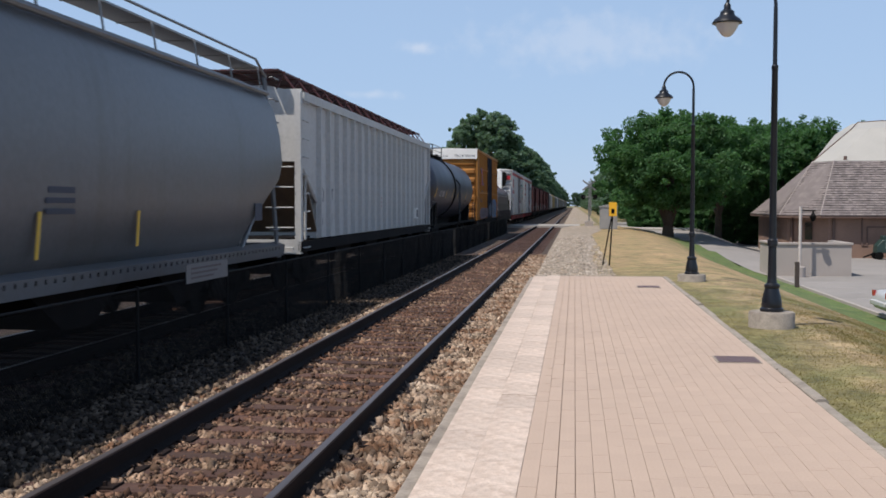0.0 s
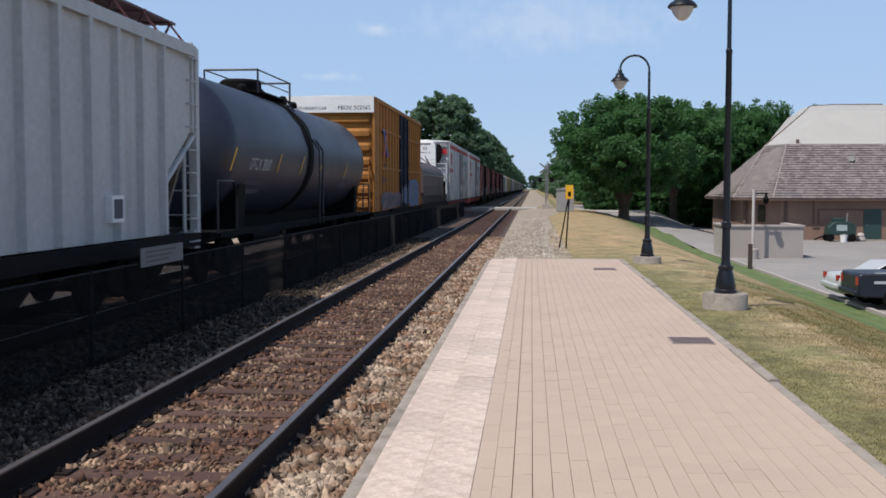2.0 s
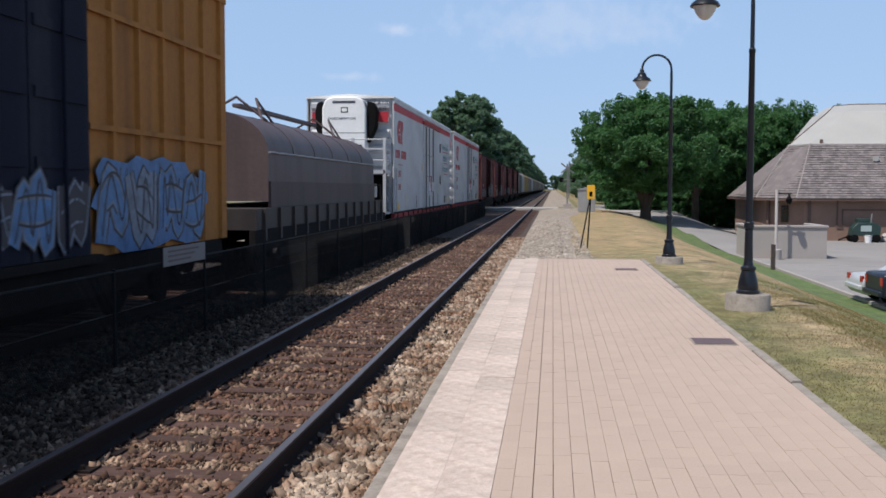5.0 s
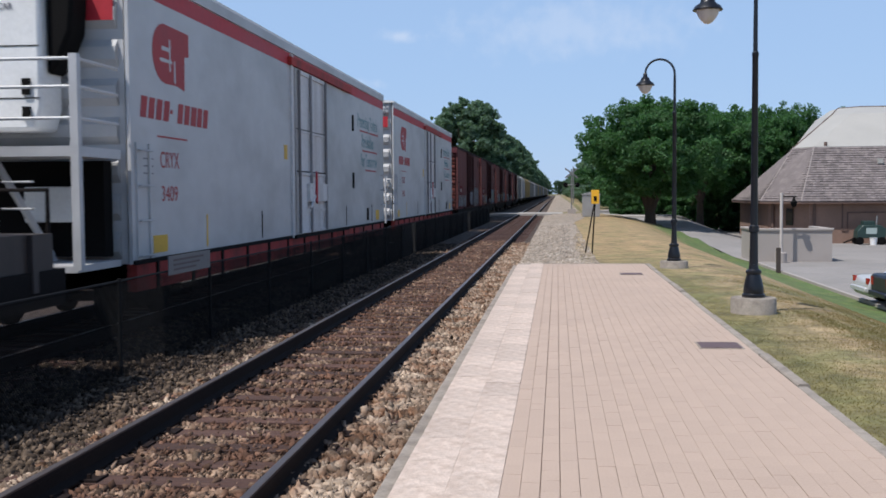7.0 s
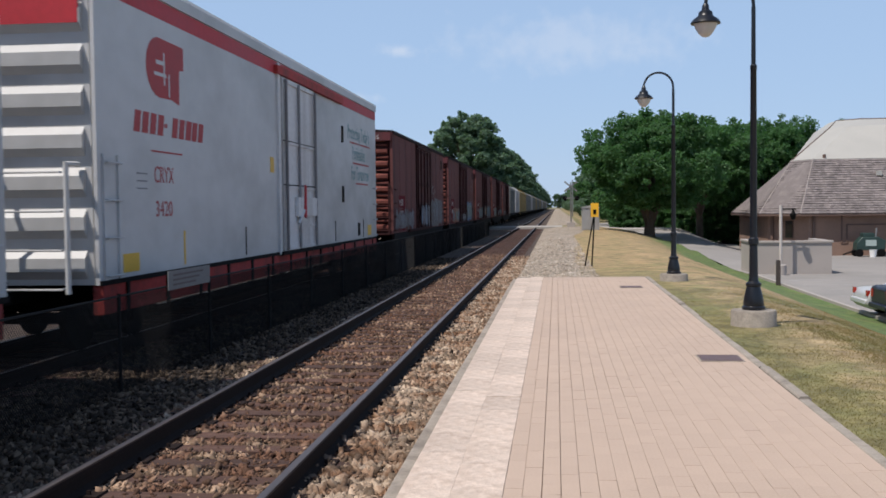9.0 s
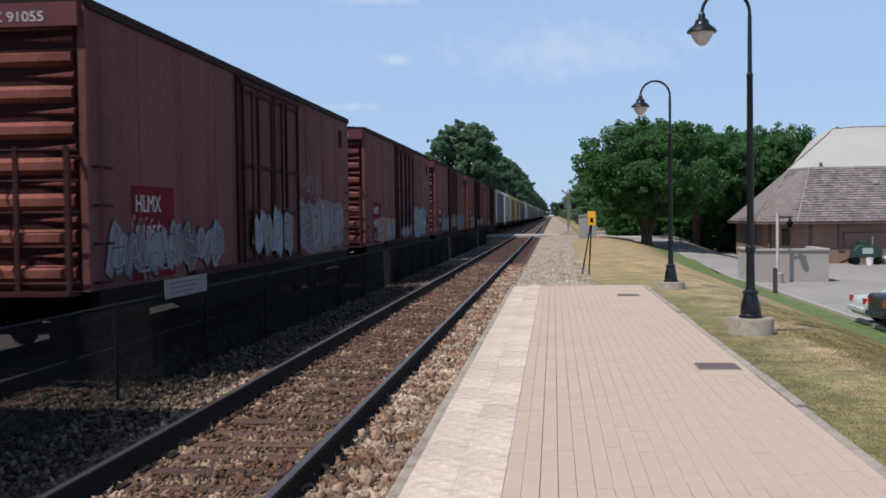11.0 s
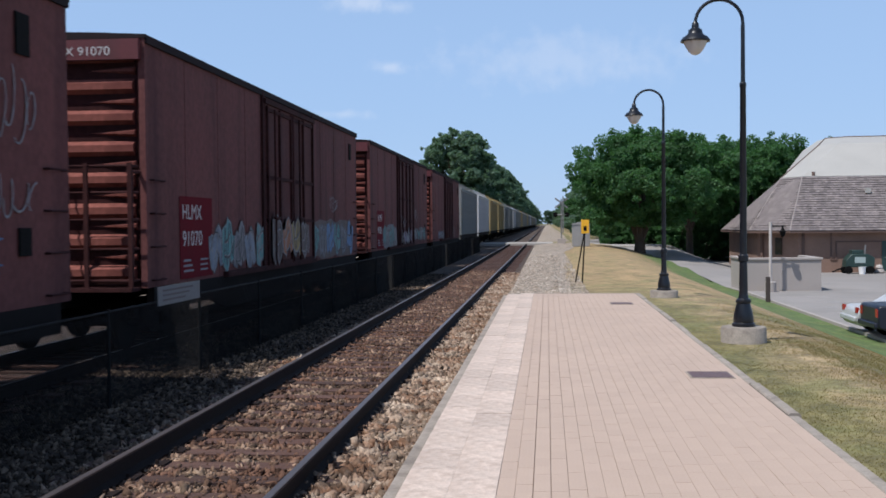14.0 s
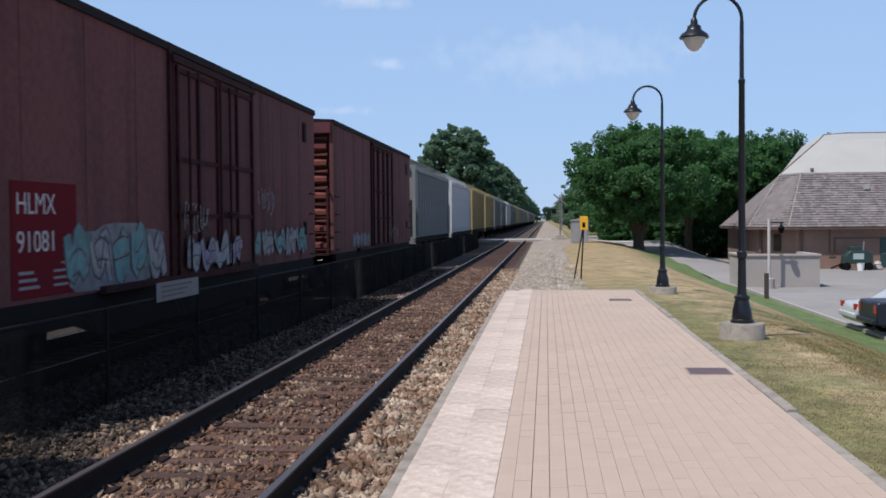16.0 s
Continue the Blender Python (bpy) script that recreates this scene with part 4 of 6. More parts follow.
P_WHITE = paint("grey_white_car_paint", (0.47, 0.465, 0.46), (0.33, 0.30, 0.275), 0.28)
P_HOP1 = paint("plain_grey_car_paint", (0.132, 0.134, 0.143), (0.105, 0.103, 0.103), 0.3, rough=0.4)
P_TANK = mat("dark_navy_tank_paint", (0.024, 0.029, 0.052), 0.46, spec=0.45, var=0.2, scale=0.5, fine=9, bump=0.05, c2=(0.017, 0.019, 0.032), amount=0.4, streak=1.0)
P_YEL = paint("faded_yellow_car_paint", (0.345, 0.150, 0.038), (0.20, 0.088, 0.030), 0.36, rough=0.75, spec=0.2)
P_CRYO = mat("white_reefer_paint", (0.50, 0.50, 0.51), 0.5, var=0.07, scale=0.35, fine=3, bump=0.03, c2=(0.375, 0.375, 0.38), amount=0.46, stretch=(1, 0.7, 1.2))
P_RED = paint("red_stripe_paint", (0.42, 0.018, 0.030), (0.33, 0.025, 0.035), 0.3)
P_BROWN = paint("faded_oxide_red_paint", (0.132, 0.049, 0.046), (0.072, 0.027, 0.028), 0.42, rough=0.8, var=0.24, spec=0.2)
P_BROWN2 = paint("worn_oxide_door_paint", (0.045, 0.017, 0.017), (0.025, 0.012, 0.012), 0.4, rough=0.85, var=0.3, spec=0.12)
P_DOOR = paint("faded_oxide_door_paint", (0.095, 0.036, 0.035), (0.065, 0.025, 0.025), 0.44, rough=0.8, var=0.25, spec=0.2)
# end plate darkened in colour for the shade between the lighter ribs
P_ENDSHADE = paint("shade_dark_red_end_sheet", (0.040, 0.013, 0.013), (0.025, 0.010, 0.010), 0.45, rough=0.85, var=0.3, spec=0.12)
# near-black roof and top cord of the oxide-red boxcars
P_ROOFD = paint("near_black_car_roof", (0.022, 0.016, 0.017), (0.040, 0.022, 0.022), 0.35, rough=0.85, spec=0.12)
P_BOARD = paint("deep_red_number_board", (0.095, 0.016, 0.020), (0.06, 0.014, 0.016), 0.4)
P_RUST = paint("rusty_red_end_paint", (0.21, 0.070, 0.055), (0.10, 0.028, 0.024), 0.40, rough=0.8, var=0.25, spec=0.2)
P_COIL = paint("dull_brown_hood_paint", (0.088, 0.058, 0.056), (0.055, 0.036, 0.035), 0.4, rough=0.55)
P_SILL = paint("grimy_car_sill", (0.012, 0.010, 0.010), (0.022, 0.017, 0.015), 0.3, rough=0.85, spec=0.12)
P_REDSILL = paint("dirty_red_sill", (0.36, 0.030, 0.026), (0.16, 0.022, 0.02), 0.42, rough=0.75, var=0.3)
P_HATCHRED = paint("rust_red_walkway", (0.075, 0.02, 0.024), (0.045, 0.016, 0.018), 0.4)
P_SLOPE = paint("brown_dusty_slope_sheet", (0.13, 0.085, 0.055), (0.08, 0.055, 0.04), 0.4)
P_YHOP = paint("pale_yellow_hopper_paint", (0.33, 0.25, 0.115), (0.26, 0.20, 0.10), 0.3)
P_GHOP = paint("greenish_grey_hopper_paint", (0.20, 0.205, 0.20), (0.15, 0.15, 0.145), 0.3)
INK = mat("dark_stencil_ink", (0.05, 0.055, 0.08), 0.7)
INKW = mat("faded_white_stencil", (0.48, 0.46, 0.45), 0.7)
INKE = mat("worn_grey_stencil", (0.07, 0.07, 0.085), 0.7)
INKD = mat("dim_grey_stencil", (0.20, 0.20, 0.22), 0.7)
INKR = mat("faded_red_lettering", (0.36, 0.04, 0.045), 0.65, var=0.15, scale=2)
REFL = mat("yellow_reflector_strip", (0.70, 0.42, 0.03), 0.4)
HALF = 1.55


def wheelset_mesh():
    s = Shape()
    for sx in (-0.75, 0.75):
        s.lathe([(0.06, sx - 0.07), (0.40, sx - 0.06), (0.42, sx - 0.05), (0.42, sx + 0.06), (0.06, sx + 0.07)], 20, (0, 0, 0), "x")
    s.bar((-1.0, 0, 0), (1.0, 0, 0), 0.08, 10)
    # a chalk mark so that the turn of the wheel can be told
    s.box(0.83, 0.845, -0.05, 0.05, 0.2, 0.36)
    return s.mesh("wheelset", BLACKM)


WSET = wheelset_mesh()


def frame_mesh():
    s = Shape()
    prof = [(-1.15, 0.50), (-1.15, 0.62), (-0.6, 0.66), (-0.35, 0.82), (0.35, 0.82), (0.6, 0.66), (1.15, 0.62), (1.15, 0.50), (0.85, 0.46), (0.45, 0.22), (-0.45, 0.22), (-0.85, 0.46)]
    for x in (-1.03, 0.92):
        s.prism(prof, x, x + 0.11, "x")
    s.box(-1.1, 1.1, -0.22, 0.22, 0.45, 0.72)
    for x in (-1.06, 1.06):
        for y in (-0.87, 0.87):
            s.lathe([(0.05, -0.05), (0.14, -0.05), (0.14, 0.05), (0.05, 0.05)], 10, (x, y, 0.5), "x")
        for y in (-0.14, 0, 0.14):
            s.bar((x, y, 0.3), (x, y, 0.6), 0.05, 6)
    return s.mesh("side_frames", BLACKM)


TRUCKM = frame_mesh()


def car(name, label, y0, L, category="freight car"):
    c = thing(name, label, category, pose(FAR_X, y0, RAIL_Z), "cars of the freight train")
    c["y0"] = y0
    TRAIN.append(c)
    return c


def running_gear(c, L, inset=1.9, sill=True, sill_mat=None):
    sm = sill_mat or P_SILL
    for yc in (inset, L - inset):
        b = part("bogie", TRUCKM, None, c, "black side-frame bogie", at=pose(0, yc, 0))
        for dy in (-0.87, 0.87):
            w = part("wheelset", WSET, None, b, at=pose(0, dy, 0.42))
            WHEELS.append((w, c, dy))
    part("centre_sill", Shape().box(-0.33, 0.33, -0.2, L + 0.2, 0.68, 0.98), BLACKM, c)
    for s, y in ((-1, -0.2), (1, L + 0.2)):
        part("coupler", Shape().box(-0.13, 0.13, min(y, y + s * 0.75), max(y, y + s * 0.75), 0.72, 0.95), BLACKM, c)
    part("brake_rigging", Shape().box(-0.9, -0.4, L * 0.42, L * 0.52, 0.55, 0.9).bar((0.5, L * 0.3, 0.7), (0.5, L * 0.45, 0.7), 0.2, 12).bar((0.8, inset + 1.5, 0.55), (0.8, L - inset - 1.5, 0.55), 0.025, 6), BLACKM, c)


def ladder(c, x, y, z0, z1, n, material, along="y", w=0.42, name="grab_iron"):
    """Rungs one above another, each a bent bar of its own."""
    if along == "y":
        me = Shape().tube([(-0.07, 0, 0), (0, 0, 0), (0, w, 0), (-0.07, w, 0)], 0.014, 6).mesh(name, material)
    else:
        me = Shape().tube([(0, 0.07, 0), (0, 0, 0), (w, 0, 0), (w, 0.07, 0)], 0.014, 6).mesh(name, material)
    for i in range(n):
        part(name, me, None, c, at=pose(x, y, z0 + (z1 - z0) * i / (n - 1)))


def graffiti(c, y0, y1, z0, z1, fills, edge, seed, back=None, x=HALF + 0.004, letters=5):
    """Spray paint that cannot be read: a cloud of paint and crooked strokes with outlines, a skin on the car side."""
    rng = random.Random(seed)
    root = None
    if back:
        n = 30
        cy, cz = (y0 + y1) / 2, (z0 + z1) / 2
        pts = []
        for i in range(n):
            a = 2 * math.pi * i / n
            k = 1.0 + rng.uniform(-0.16, 0.16)
            px, pz = math.cos(a), math.sin(a)
            m_ = max(abs(px), abs(pz)) ** 0.6
            pts.append((min(max(cy + px / m_ * (y1 - y0) * 0.5 * k, y0 - 0.2), y1 + 0.2), max(cz + pz / m_ * (z1 - z0) * 0.55 * k, 0.99)))
        root = part("graffiti", Shape().prism(pts, x, x + 0.002, "x"), back, c, "sprayed graffiti")
    w = (y1 - y0) / letters
    light = edge if edge is not G_DARK else rng.choice((G_WHITE, G_PALE))
    shp = {m: Shape() for m in {*fills, light, G_DARK}}

    def curve(pts, n=6):
        """A smooth line through the points."""
        p = [pts[0]] + pts + [pts[-1]]
        out = []
        for i in range(1, len(p) - 2):
            for k in range(n):
                t = k / n
                out.append(tuple(0.5 * (2 * p[i][j] + (p[i + 1][j] - p[i - 1][j]) * t + (2 * p[i - 1][j] - 5 * p[i][j] + 4 * p[i + 1][j] - p[i + 2][j]) * t * t
                                        + (3 * p[i][j] - p[i - 1][j] - 3 * p[i + 1][j] + p[i + 2][j]) * t ** 3) for j in (0, 1)))
        return out + [pts[-1]]

    def ribbon(line, th, m, h):
        vs = []
        for i, (py, pz) in enumerate(line):
            d = Vector((line[min(i + 1, len(line) - 1)][0] - line[max(i - 1, 0)][0], line[min(i + 1, len(line) - 1)][1] - line[max(i - 1, 0)][1]))
            e = Vector((-d.y, d.x)).normalized() * th * (0.75 + 0.25 * math.sin(math.pi * i / (len(line) - 1)))
            vs += [(h, py + e.x, min(max(pz + e.y, 0.985), z1 + 0.35)), (h, py - e.x, min(max(pz - e.y, 0.985), z1 + 0.35))]
        shp[m].add(vs, [(2 * i, 2 * i + 1, 2 * i + 3, 2 * i + 2) for i in range(len(line) - 1)])
    hh = z1 - z0
    for i in range(letters):
        ya = y0 + i * w
        f = fills[i % len(fills)]
        fat = min(0.17 * w, 0.13 * hh)
        kinks = rng.randint(4, 6)
        up = rng.random() < 0.5
        pts = [(ya + w * (0.12 + 0.8 * k / (kinks - 1)) + rng.uniform(-0.12, 0.12) * w, z0 + hh * ((rng.uniform(0.72, 1.0) if (k % 2 == 0) == up else rng.uniform(0.08, 0.32)))) for k in range(kinks)]
        hook = [(ya + w * rng.uniform(0.1, 0.3), z0 + hh * rng.uniform(0.35, 0.6)), (ya + w * 0.55, z0 + hh * rng.uniform(0.3, 0.7)), (ya + w * rng.uniform(0.75, 1.05), z0 + hh * rng.uniform(0.3, 0.8))]
        for q, path in enumerate((curve(pts), curve(hook))):
            h = x + 0.004 + 0.0022 * i + 0.0009 * q
            ribbon(path, fat * 1.55, G_DARK, h)
            ribbon(path, fat * 1.28, light, h + 0.0003)
            ribbon(path, fat, f, h + 0.0006)
        ribbon([(a_ + 0.25 * fat, b_ + 0.2 * fat) for a_, b_ in curve(pts)], fat * 0.16, rng.choice((light, G_DARK)), x + 0.004 + 0.0022 * i + 0.0019)
    for m, s in shp.items():
        if s.f:
            tagged(part("graffiti", s, m, root or c, "" if root else "sprayed graffiti", fix=False, smooth=0), kind="stuff")


def scrawl(c, y, z, w, h, m, seed, strokes=5, th=0.012, x=HALF + 0.004):
    """A thin sprayed tag that cannot be read: looping ribbons of paint."""
    rng = random.Random(seed)
    sh = Shape()
    for k in range(strokes):
        yc, zc = y + w * (k + 0.5) / strokes, z + h * rng.uniform(0.35, 0.65)
        a0, turn = rng.uniform(0, 6.28), rng.choice((-1, 1)) * rng.uniform(2.5, 5.5)
        ry, rz = w / strokes * rng.uniform(0.4, 0.8), h * rng.uniform(0.25, 0.5)
        pts = [Vector((yc + ry * math.cos(a0 + turn * i / 12) * (1 - 0.03 * i), zc + rz * math.sin(a0 + turn * i / 12 + 0.4))) for i in range(13)]
        lr = []
        for i, p in enumerate(pts):
            d = (pts[min(i + 1, 12)] - pts[max(i - 1, 0)]).normalized()
            e = Vector((-d.y, d.x)) * th * rng.uniform(0.7, 1.2)
            lr += [(x + 0.0004 * k, p.x + e.x, p.y + e.y), (x + 0.0004 * k, p.x - e.x, p.y - e.y)]
        sh.add(lr, [(2 * i, 2 * i + 1, 2 * i + 3, 2 * i + 2) for i in range(12)])
    tagged(part("sprayed_tag", sh, m, c, "thin sprayed tag", fix=False, smooth=0), kind="stuff")


def spray(name, c):
    return mat(name, c, 0.6, var=0.2, scale=2.5, fine=15, bump=0, c2=tuple(k * 0.55 for k in c), amount=0.4)


G_BLUE, G_PALE, G_TEAL = spray("spray_blue", (0.07, 0.17, 0.34)), spray("spray_pale_blue", (0.145, 0.185, 0.25)), spray("spray_teal", (0.07, 0.22, 0.23))
G_WHITE, G_GREY, G_DARK = spray("spray_white", (0.215, 0.215, 0.23)), spray("spray_grey", (0.14, 0.14, 0.16)), spray("spray_black", (0.02, 0.02, 0.03))
G_SMOKE = spray("spray_smoke_brown", (0.085, 0.06, 0.06))
G_YEL, G_ORA, G_LILAC, G_GRN = spray("spray_ochre", (0.24, 0.17, 0.06)), spray("spray_orange", (0.26, 0.085, 0.03)), spray("spray_lilac", (0.20, 0.16, 0.24)), spray("spray_mint", (0.20, 0.31, 0.27))


def corrugated_end(c, y, facing, z0, z1, n, material, half=HALF - 0.1, half_ribs=False):
    """Pressed end: a plate with half-round horizontal ribs, each its own piece."""
    # with half ribs the plate gets the darker red that paints in recess shade
    part("end_wall", Shape().box(-half, half, min(y, y - facing * 0.05), max(y, y - facing * 0.05), z0, z1), P_ENDSHADE if half_ribs else material, c)
    step = (z1 - z0) / n
    h = step * (0.24 if half_ribs else 0.36)
    prof = [(y, -h), (y + facing * 0.085, -h * 0.45), (y + facing * 0.085, h * 0.45), (y, h)]
    rib = Shape().prism(prof, -half + 0.08, half - 0.08, "x").mesh("end_rib", material, smooth=20)
    for i in range(n):
        part("end_rib", rib, None, c, at=pose(0, 0, z0 + step * (i + 0.5)))
    if half_ribs:
        # short tapering darts between the long ribs
        for s in (-1, 1):
            xa, xb = s * (half - 0.06), s * (half - 0.72)
            q = step * 0.13
            dart = Shape().add([(xa, y, -q), (xa, y, q), (xa, y + facing * 0.07, -q * 0.4), (xa, y + facing * 0.07, q * 0.4), (xb, y, 0.0)], [(0, 1, 3, 2), (2, 3, 4), (0, 2, 4), (1, 4, 3), (0, 4, 1)]).mesh("end_dart", material, smooth=0)
            for i in range(n - 1):
                part("end_dart", dart, None, c, at=pose(0, 0, z0 + step * (i + 1)))


def box_shell(c, L, z0, z1, side, end, roof, end_ribs=9, crown=0.16, half_ribs=False):
    for s in (-1, 1):
        part("side_wall", Shape().box(min(s * (HALF - 0.06), s * (HALF - 0.01)), max(s * (HALF - 0.06), s * (HALF - 0.01)), 0.0, L, z0, z1), side, c)
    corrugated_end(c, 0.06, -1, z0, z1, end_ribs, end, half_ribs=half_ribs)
    corrugated_end(c, L - 0.06, 1, z0, z1, end_ribs, end)
    w = HALF + 0.02
    part("roof", Shape().prism([(-w, z1), (w, z1), (w, z1 + 0.05), (w * 0.55, z1 + crown * 0.75), (0, z1 + crown), (-w * 0.55, z1 + crown * 0.75), (-w, z1 + 0.05)], -0.04, L + 0.04), roof, c)
    n = int(L / 1.2)
    part("roof_seams", Shape() if n < 1 else seams(n, L, z1, crown, w), roof, c)
    part("floor", Shape().box(-HALF + 0.07, HALF - 0.07, 0.1, L - 0.1, z0, z0 + 0.06), BLACKM, c)


def seams(n, L, z1, crown, w):
    s = Shape()
    for i in range(1, n):
        y = L * i / n
        for k in (-1, 1):
            s.bar((k * w * 0.98, y, z1 + 0.06), (k * w * 0.5, y, z1 + crown * 0.78 + 0.01), 0.018, 4)
    return s


def boxcar_brown(y0, L, marks, paints, seed, number=""):
    c = car("boxcar", "weathered oxide-red insulated boxcar with plug door and graffiti", y0, L)
    z0, z1 = 0.97, 4.42
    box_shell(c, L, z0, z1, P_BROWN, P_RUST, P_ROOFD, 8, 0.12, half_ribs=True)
    running_gear(c, L)
    part("side_sill", Shape().box(HALF - 0.12, HALF - 0.01, 0.25, L - 0.25, 0.62, z0).prism([(2.8, 0.62), (3.6, 0.42), (L - 3.6, 0.42), (L - 2.8, 0.62)], HALF - 0.1, HALF - 0.04, "x"), P_SILL, c)
    part("side_sill", Shape().box(-HALF + 0.01, -HALF + 0.12, 0.25, L - 0.25, 0.62, z0), P_SILL, c)
    rng = random.Random(seed)
    # door: two leaves with ribs on long rails
    d0, d1 = 6.0, 10.1
    for s, xx in ((1, HALF - 0.01),):
        part("door_track", Shape().box(xx, xx + 0.10, d0 - 2.6, d1 + 0.2, z0 - 0.02, z0 + 0.07), P_BROWN2, c)
        part("door_track", Shape().box(xx, xx + 0.10, d0 - 0.1, d1 + 0.1, z1 - 0.22, z1 - 0.12), P_BROWN2, c)
        for k in (0, 1):
            a, b = d0 + k * (d1 - d0) / 2, d0 + (k + 1) * (d1 - d0) / 2
            lf = part("door", Shape().box(xx + 0.004, xx + 0.05, a + 0.02, b - 0.02, z0 + 0.07, z1 - 0.22), P_DOOR, c, "worn oxide-red plug door")
            fr = Shape()
            for zz in (z0 + 0.1, z0 + 0.95, z0 + 1.8, z1 - 0.32):
                fr.box(xx + 0.05, xx + 0.085, a + 0.05, b - 0.05, zz - 0.035, zz + 0.035)
            for yy in (a + 0.08, (a + b) / 2, b - 0.08):
                fr.box(xx + 0.05, xx + 0.10, yy - 0.03, yy + 0.03, z0 + 0.08, z1 - 0.25)
            part("door_rib", fr, P_BROWN2, lf)
            part("lock_bar", Shape().bar((xx + 0.13, a + 0.45, z0 + 0.1), (xx + 0.13, a + 0.45, z1 - 0.3), 0.024, 6).bar((xx + 0.15, a + 0.3, z0 + 1.0), (xx + 0.15, a + 0.75, z0 + 1.0), 0.03, 6), P_BROWN2, lf)
        part("door_post", Shape().box(xx, xx + 0.05, d0 - 0.14, d0 - 0.02, z0, z1), P_BROWN2, c)
        part("door_post", Shape().box(xx, xx + 0.05, d1 + 0.02, d1 + 0.14, z0, z1), P_BROWN2, c)
    # weld seams of the side sheets
    for y in [L * k / 10 for k in range(1, 10)]:
        if not d0 - 0.2 < y < d1 + 0.2:
            part("sheet_seam", Shape().box(HALF - 0.012, HALF - 0.004, y - 0.02, y + 0.02, z0, z1 - 0.02), P_BROWN, c)
    part("top_cord", Shape().box(HALF - 0.012, HALF + 0.03, 0, L, z1 - 0.07, z1), P_ROOFD, c)
    # corner post, ladders, placards
    part("corner_post", Shape().box(HALF - 0.09, HALF, -0.02, 0.10, z0, z1), P_BROWN, c)
    part("corner_post", Shape().box(-HALF, -HALF + 0.09, -0.02, 0.10, z0, z1), P_BROWN, c)
    ladder(c, HALF + 0.06, 0.12, z0 + 0.1, z0 + 1.5, 4, P_BROWN2)
    ladder(c, -0.55, -0.16, 0.75, 3.0, 6, P_BROWN2, "x", 0.5)
    ladder(c, -1.4, -0.2, z0 + 0.1, z1 - 0.3, 8, P_BROWN2, "x", 0.45)
    ladder(c, HALF + 0.06, L - 0.6, z0 + 0.1, z0 + 1.5, 4, P_BROWN2)
    part("end_rail", Shape().tube([(HALF - 0.1, -0.3, z0 + 0.1), (HALF - 0.1, -0.3, z0 + 1.6), (HALF - 0.1, 0.0, z0 + 1.6)], 0.03, 6).bar((-1.3, -0.3, z0 + 0.1), (1.45, -0.3, z0 + 0.1), 0.04, 6), P_BROWN2, c)
    # open crossover cage in front of the end
    for zz in (z0 + 0.12, z0 + 0.55, z0 + 0.95, z0 + 1.32, z0 + 1.68):
        part("cage_bar", Shape().tube([(0.3, -0.1, zz), (0.3, -0.36, zz), (1.46, -0.36, zz), (1.46, -0.1, zz)], 0.018, 6), P_BROWN2, c)
    for xc in (0.3, 0.84, 1.46):
        part("cage_post", Shape().box(xc - 0.03, xc + 0.03, -0.40, -0.36, z0 + 0.02, z0 + 1.72), P_BROWN2, c)
    part("crossover_step", Shape().box(-1.4, 1.48, -0.42, -0.1, z0 - 0.03, z0 + 0.02), P_BROWN2, c)
    part("brake_housing", Shape().box(-0.95, -0.45, -0.22, -0.02, 1.75, 2.15), P_BROWN2, c, bevel=0.02)
    part("placard", Shape().box(HALF, HALF + 0.02, L - 1.2, L - 0.92, z1 - 0.78, z1 - 0.34), BLACKM, c)
    part("placard", Shape().box(HALF, HALF + 0.02, L - 1.2, L - 0.95, z0 + 0.55, z0 + 0.85), BLACKM, c)
    part("roof_edge_board", Shape().box(-HALF + 0.05, HALF - 0.05, -0.12, 0.0, z1 - 0.30, z1 - 0.02), P_BOARD, c)
    if marks:
        patch = mat("fresh_red_patch", (0.12, 0.010, 0.016), 0.85, spec=0.1, var=0.15, scale=2)
        part("mark_patch", Shape().box(HALF - 0.005, HALF + 0.001, 1.28, 2.8, 1.02, 2.28), patch, c, "darker red repainted patch")
        lettering("mark", marks, 0.33, INKW, c, on_side(HALF + 0.003, 1.38, 1.93), squeeze=1.0)
        lettering("mark", number, 0.33, INKW, c, on_side(HALF + 0.003, 1.38, 1.52), squeeze=1.1)
        for zz in (1.12, 1.2, 1.28):
            part("fine_print", Shape().box(HALF + 0.001, HALF + 0.004, 1.42, 1.42 + 0.45 - 0.8 * (zz - 1.12), zz, zz + 0.035), INKD, c)
            part("fine_print", Shape().box(HALF + 0.001, HALF + 0.004, 2.2, 2.55, zz, zz + 0.03), INKD, c)
        lettering("mark", marks + " " + number, 0.17, INKW, c, on_end(0.08, -0.125, z1 - 0.24), squeeze=1.1)
    for g in paints:
        graffiti(c, *g)
    return c


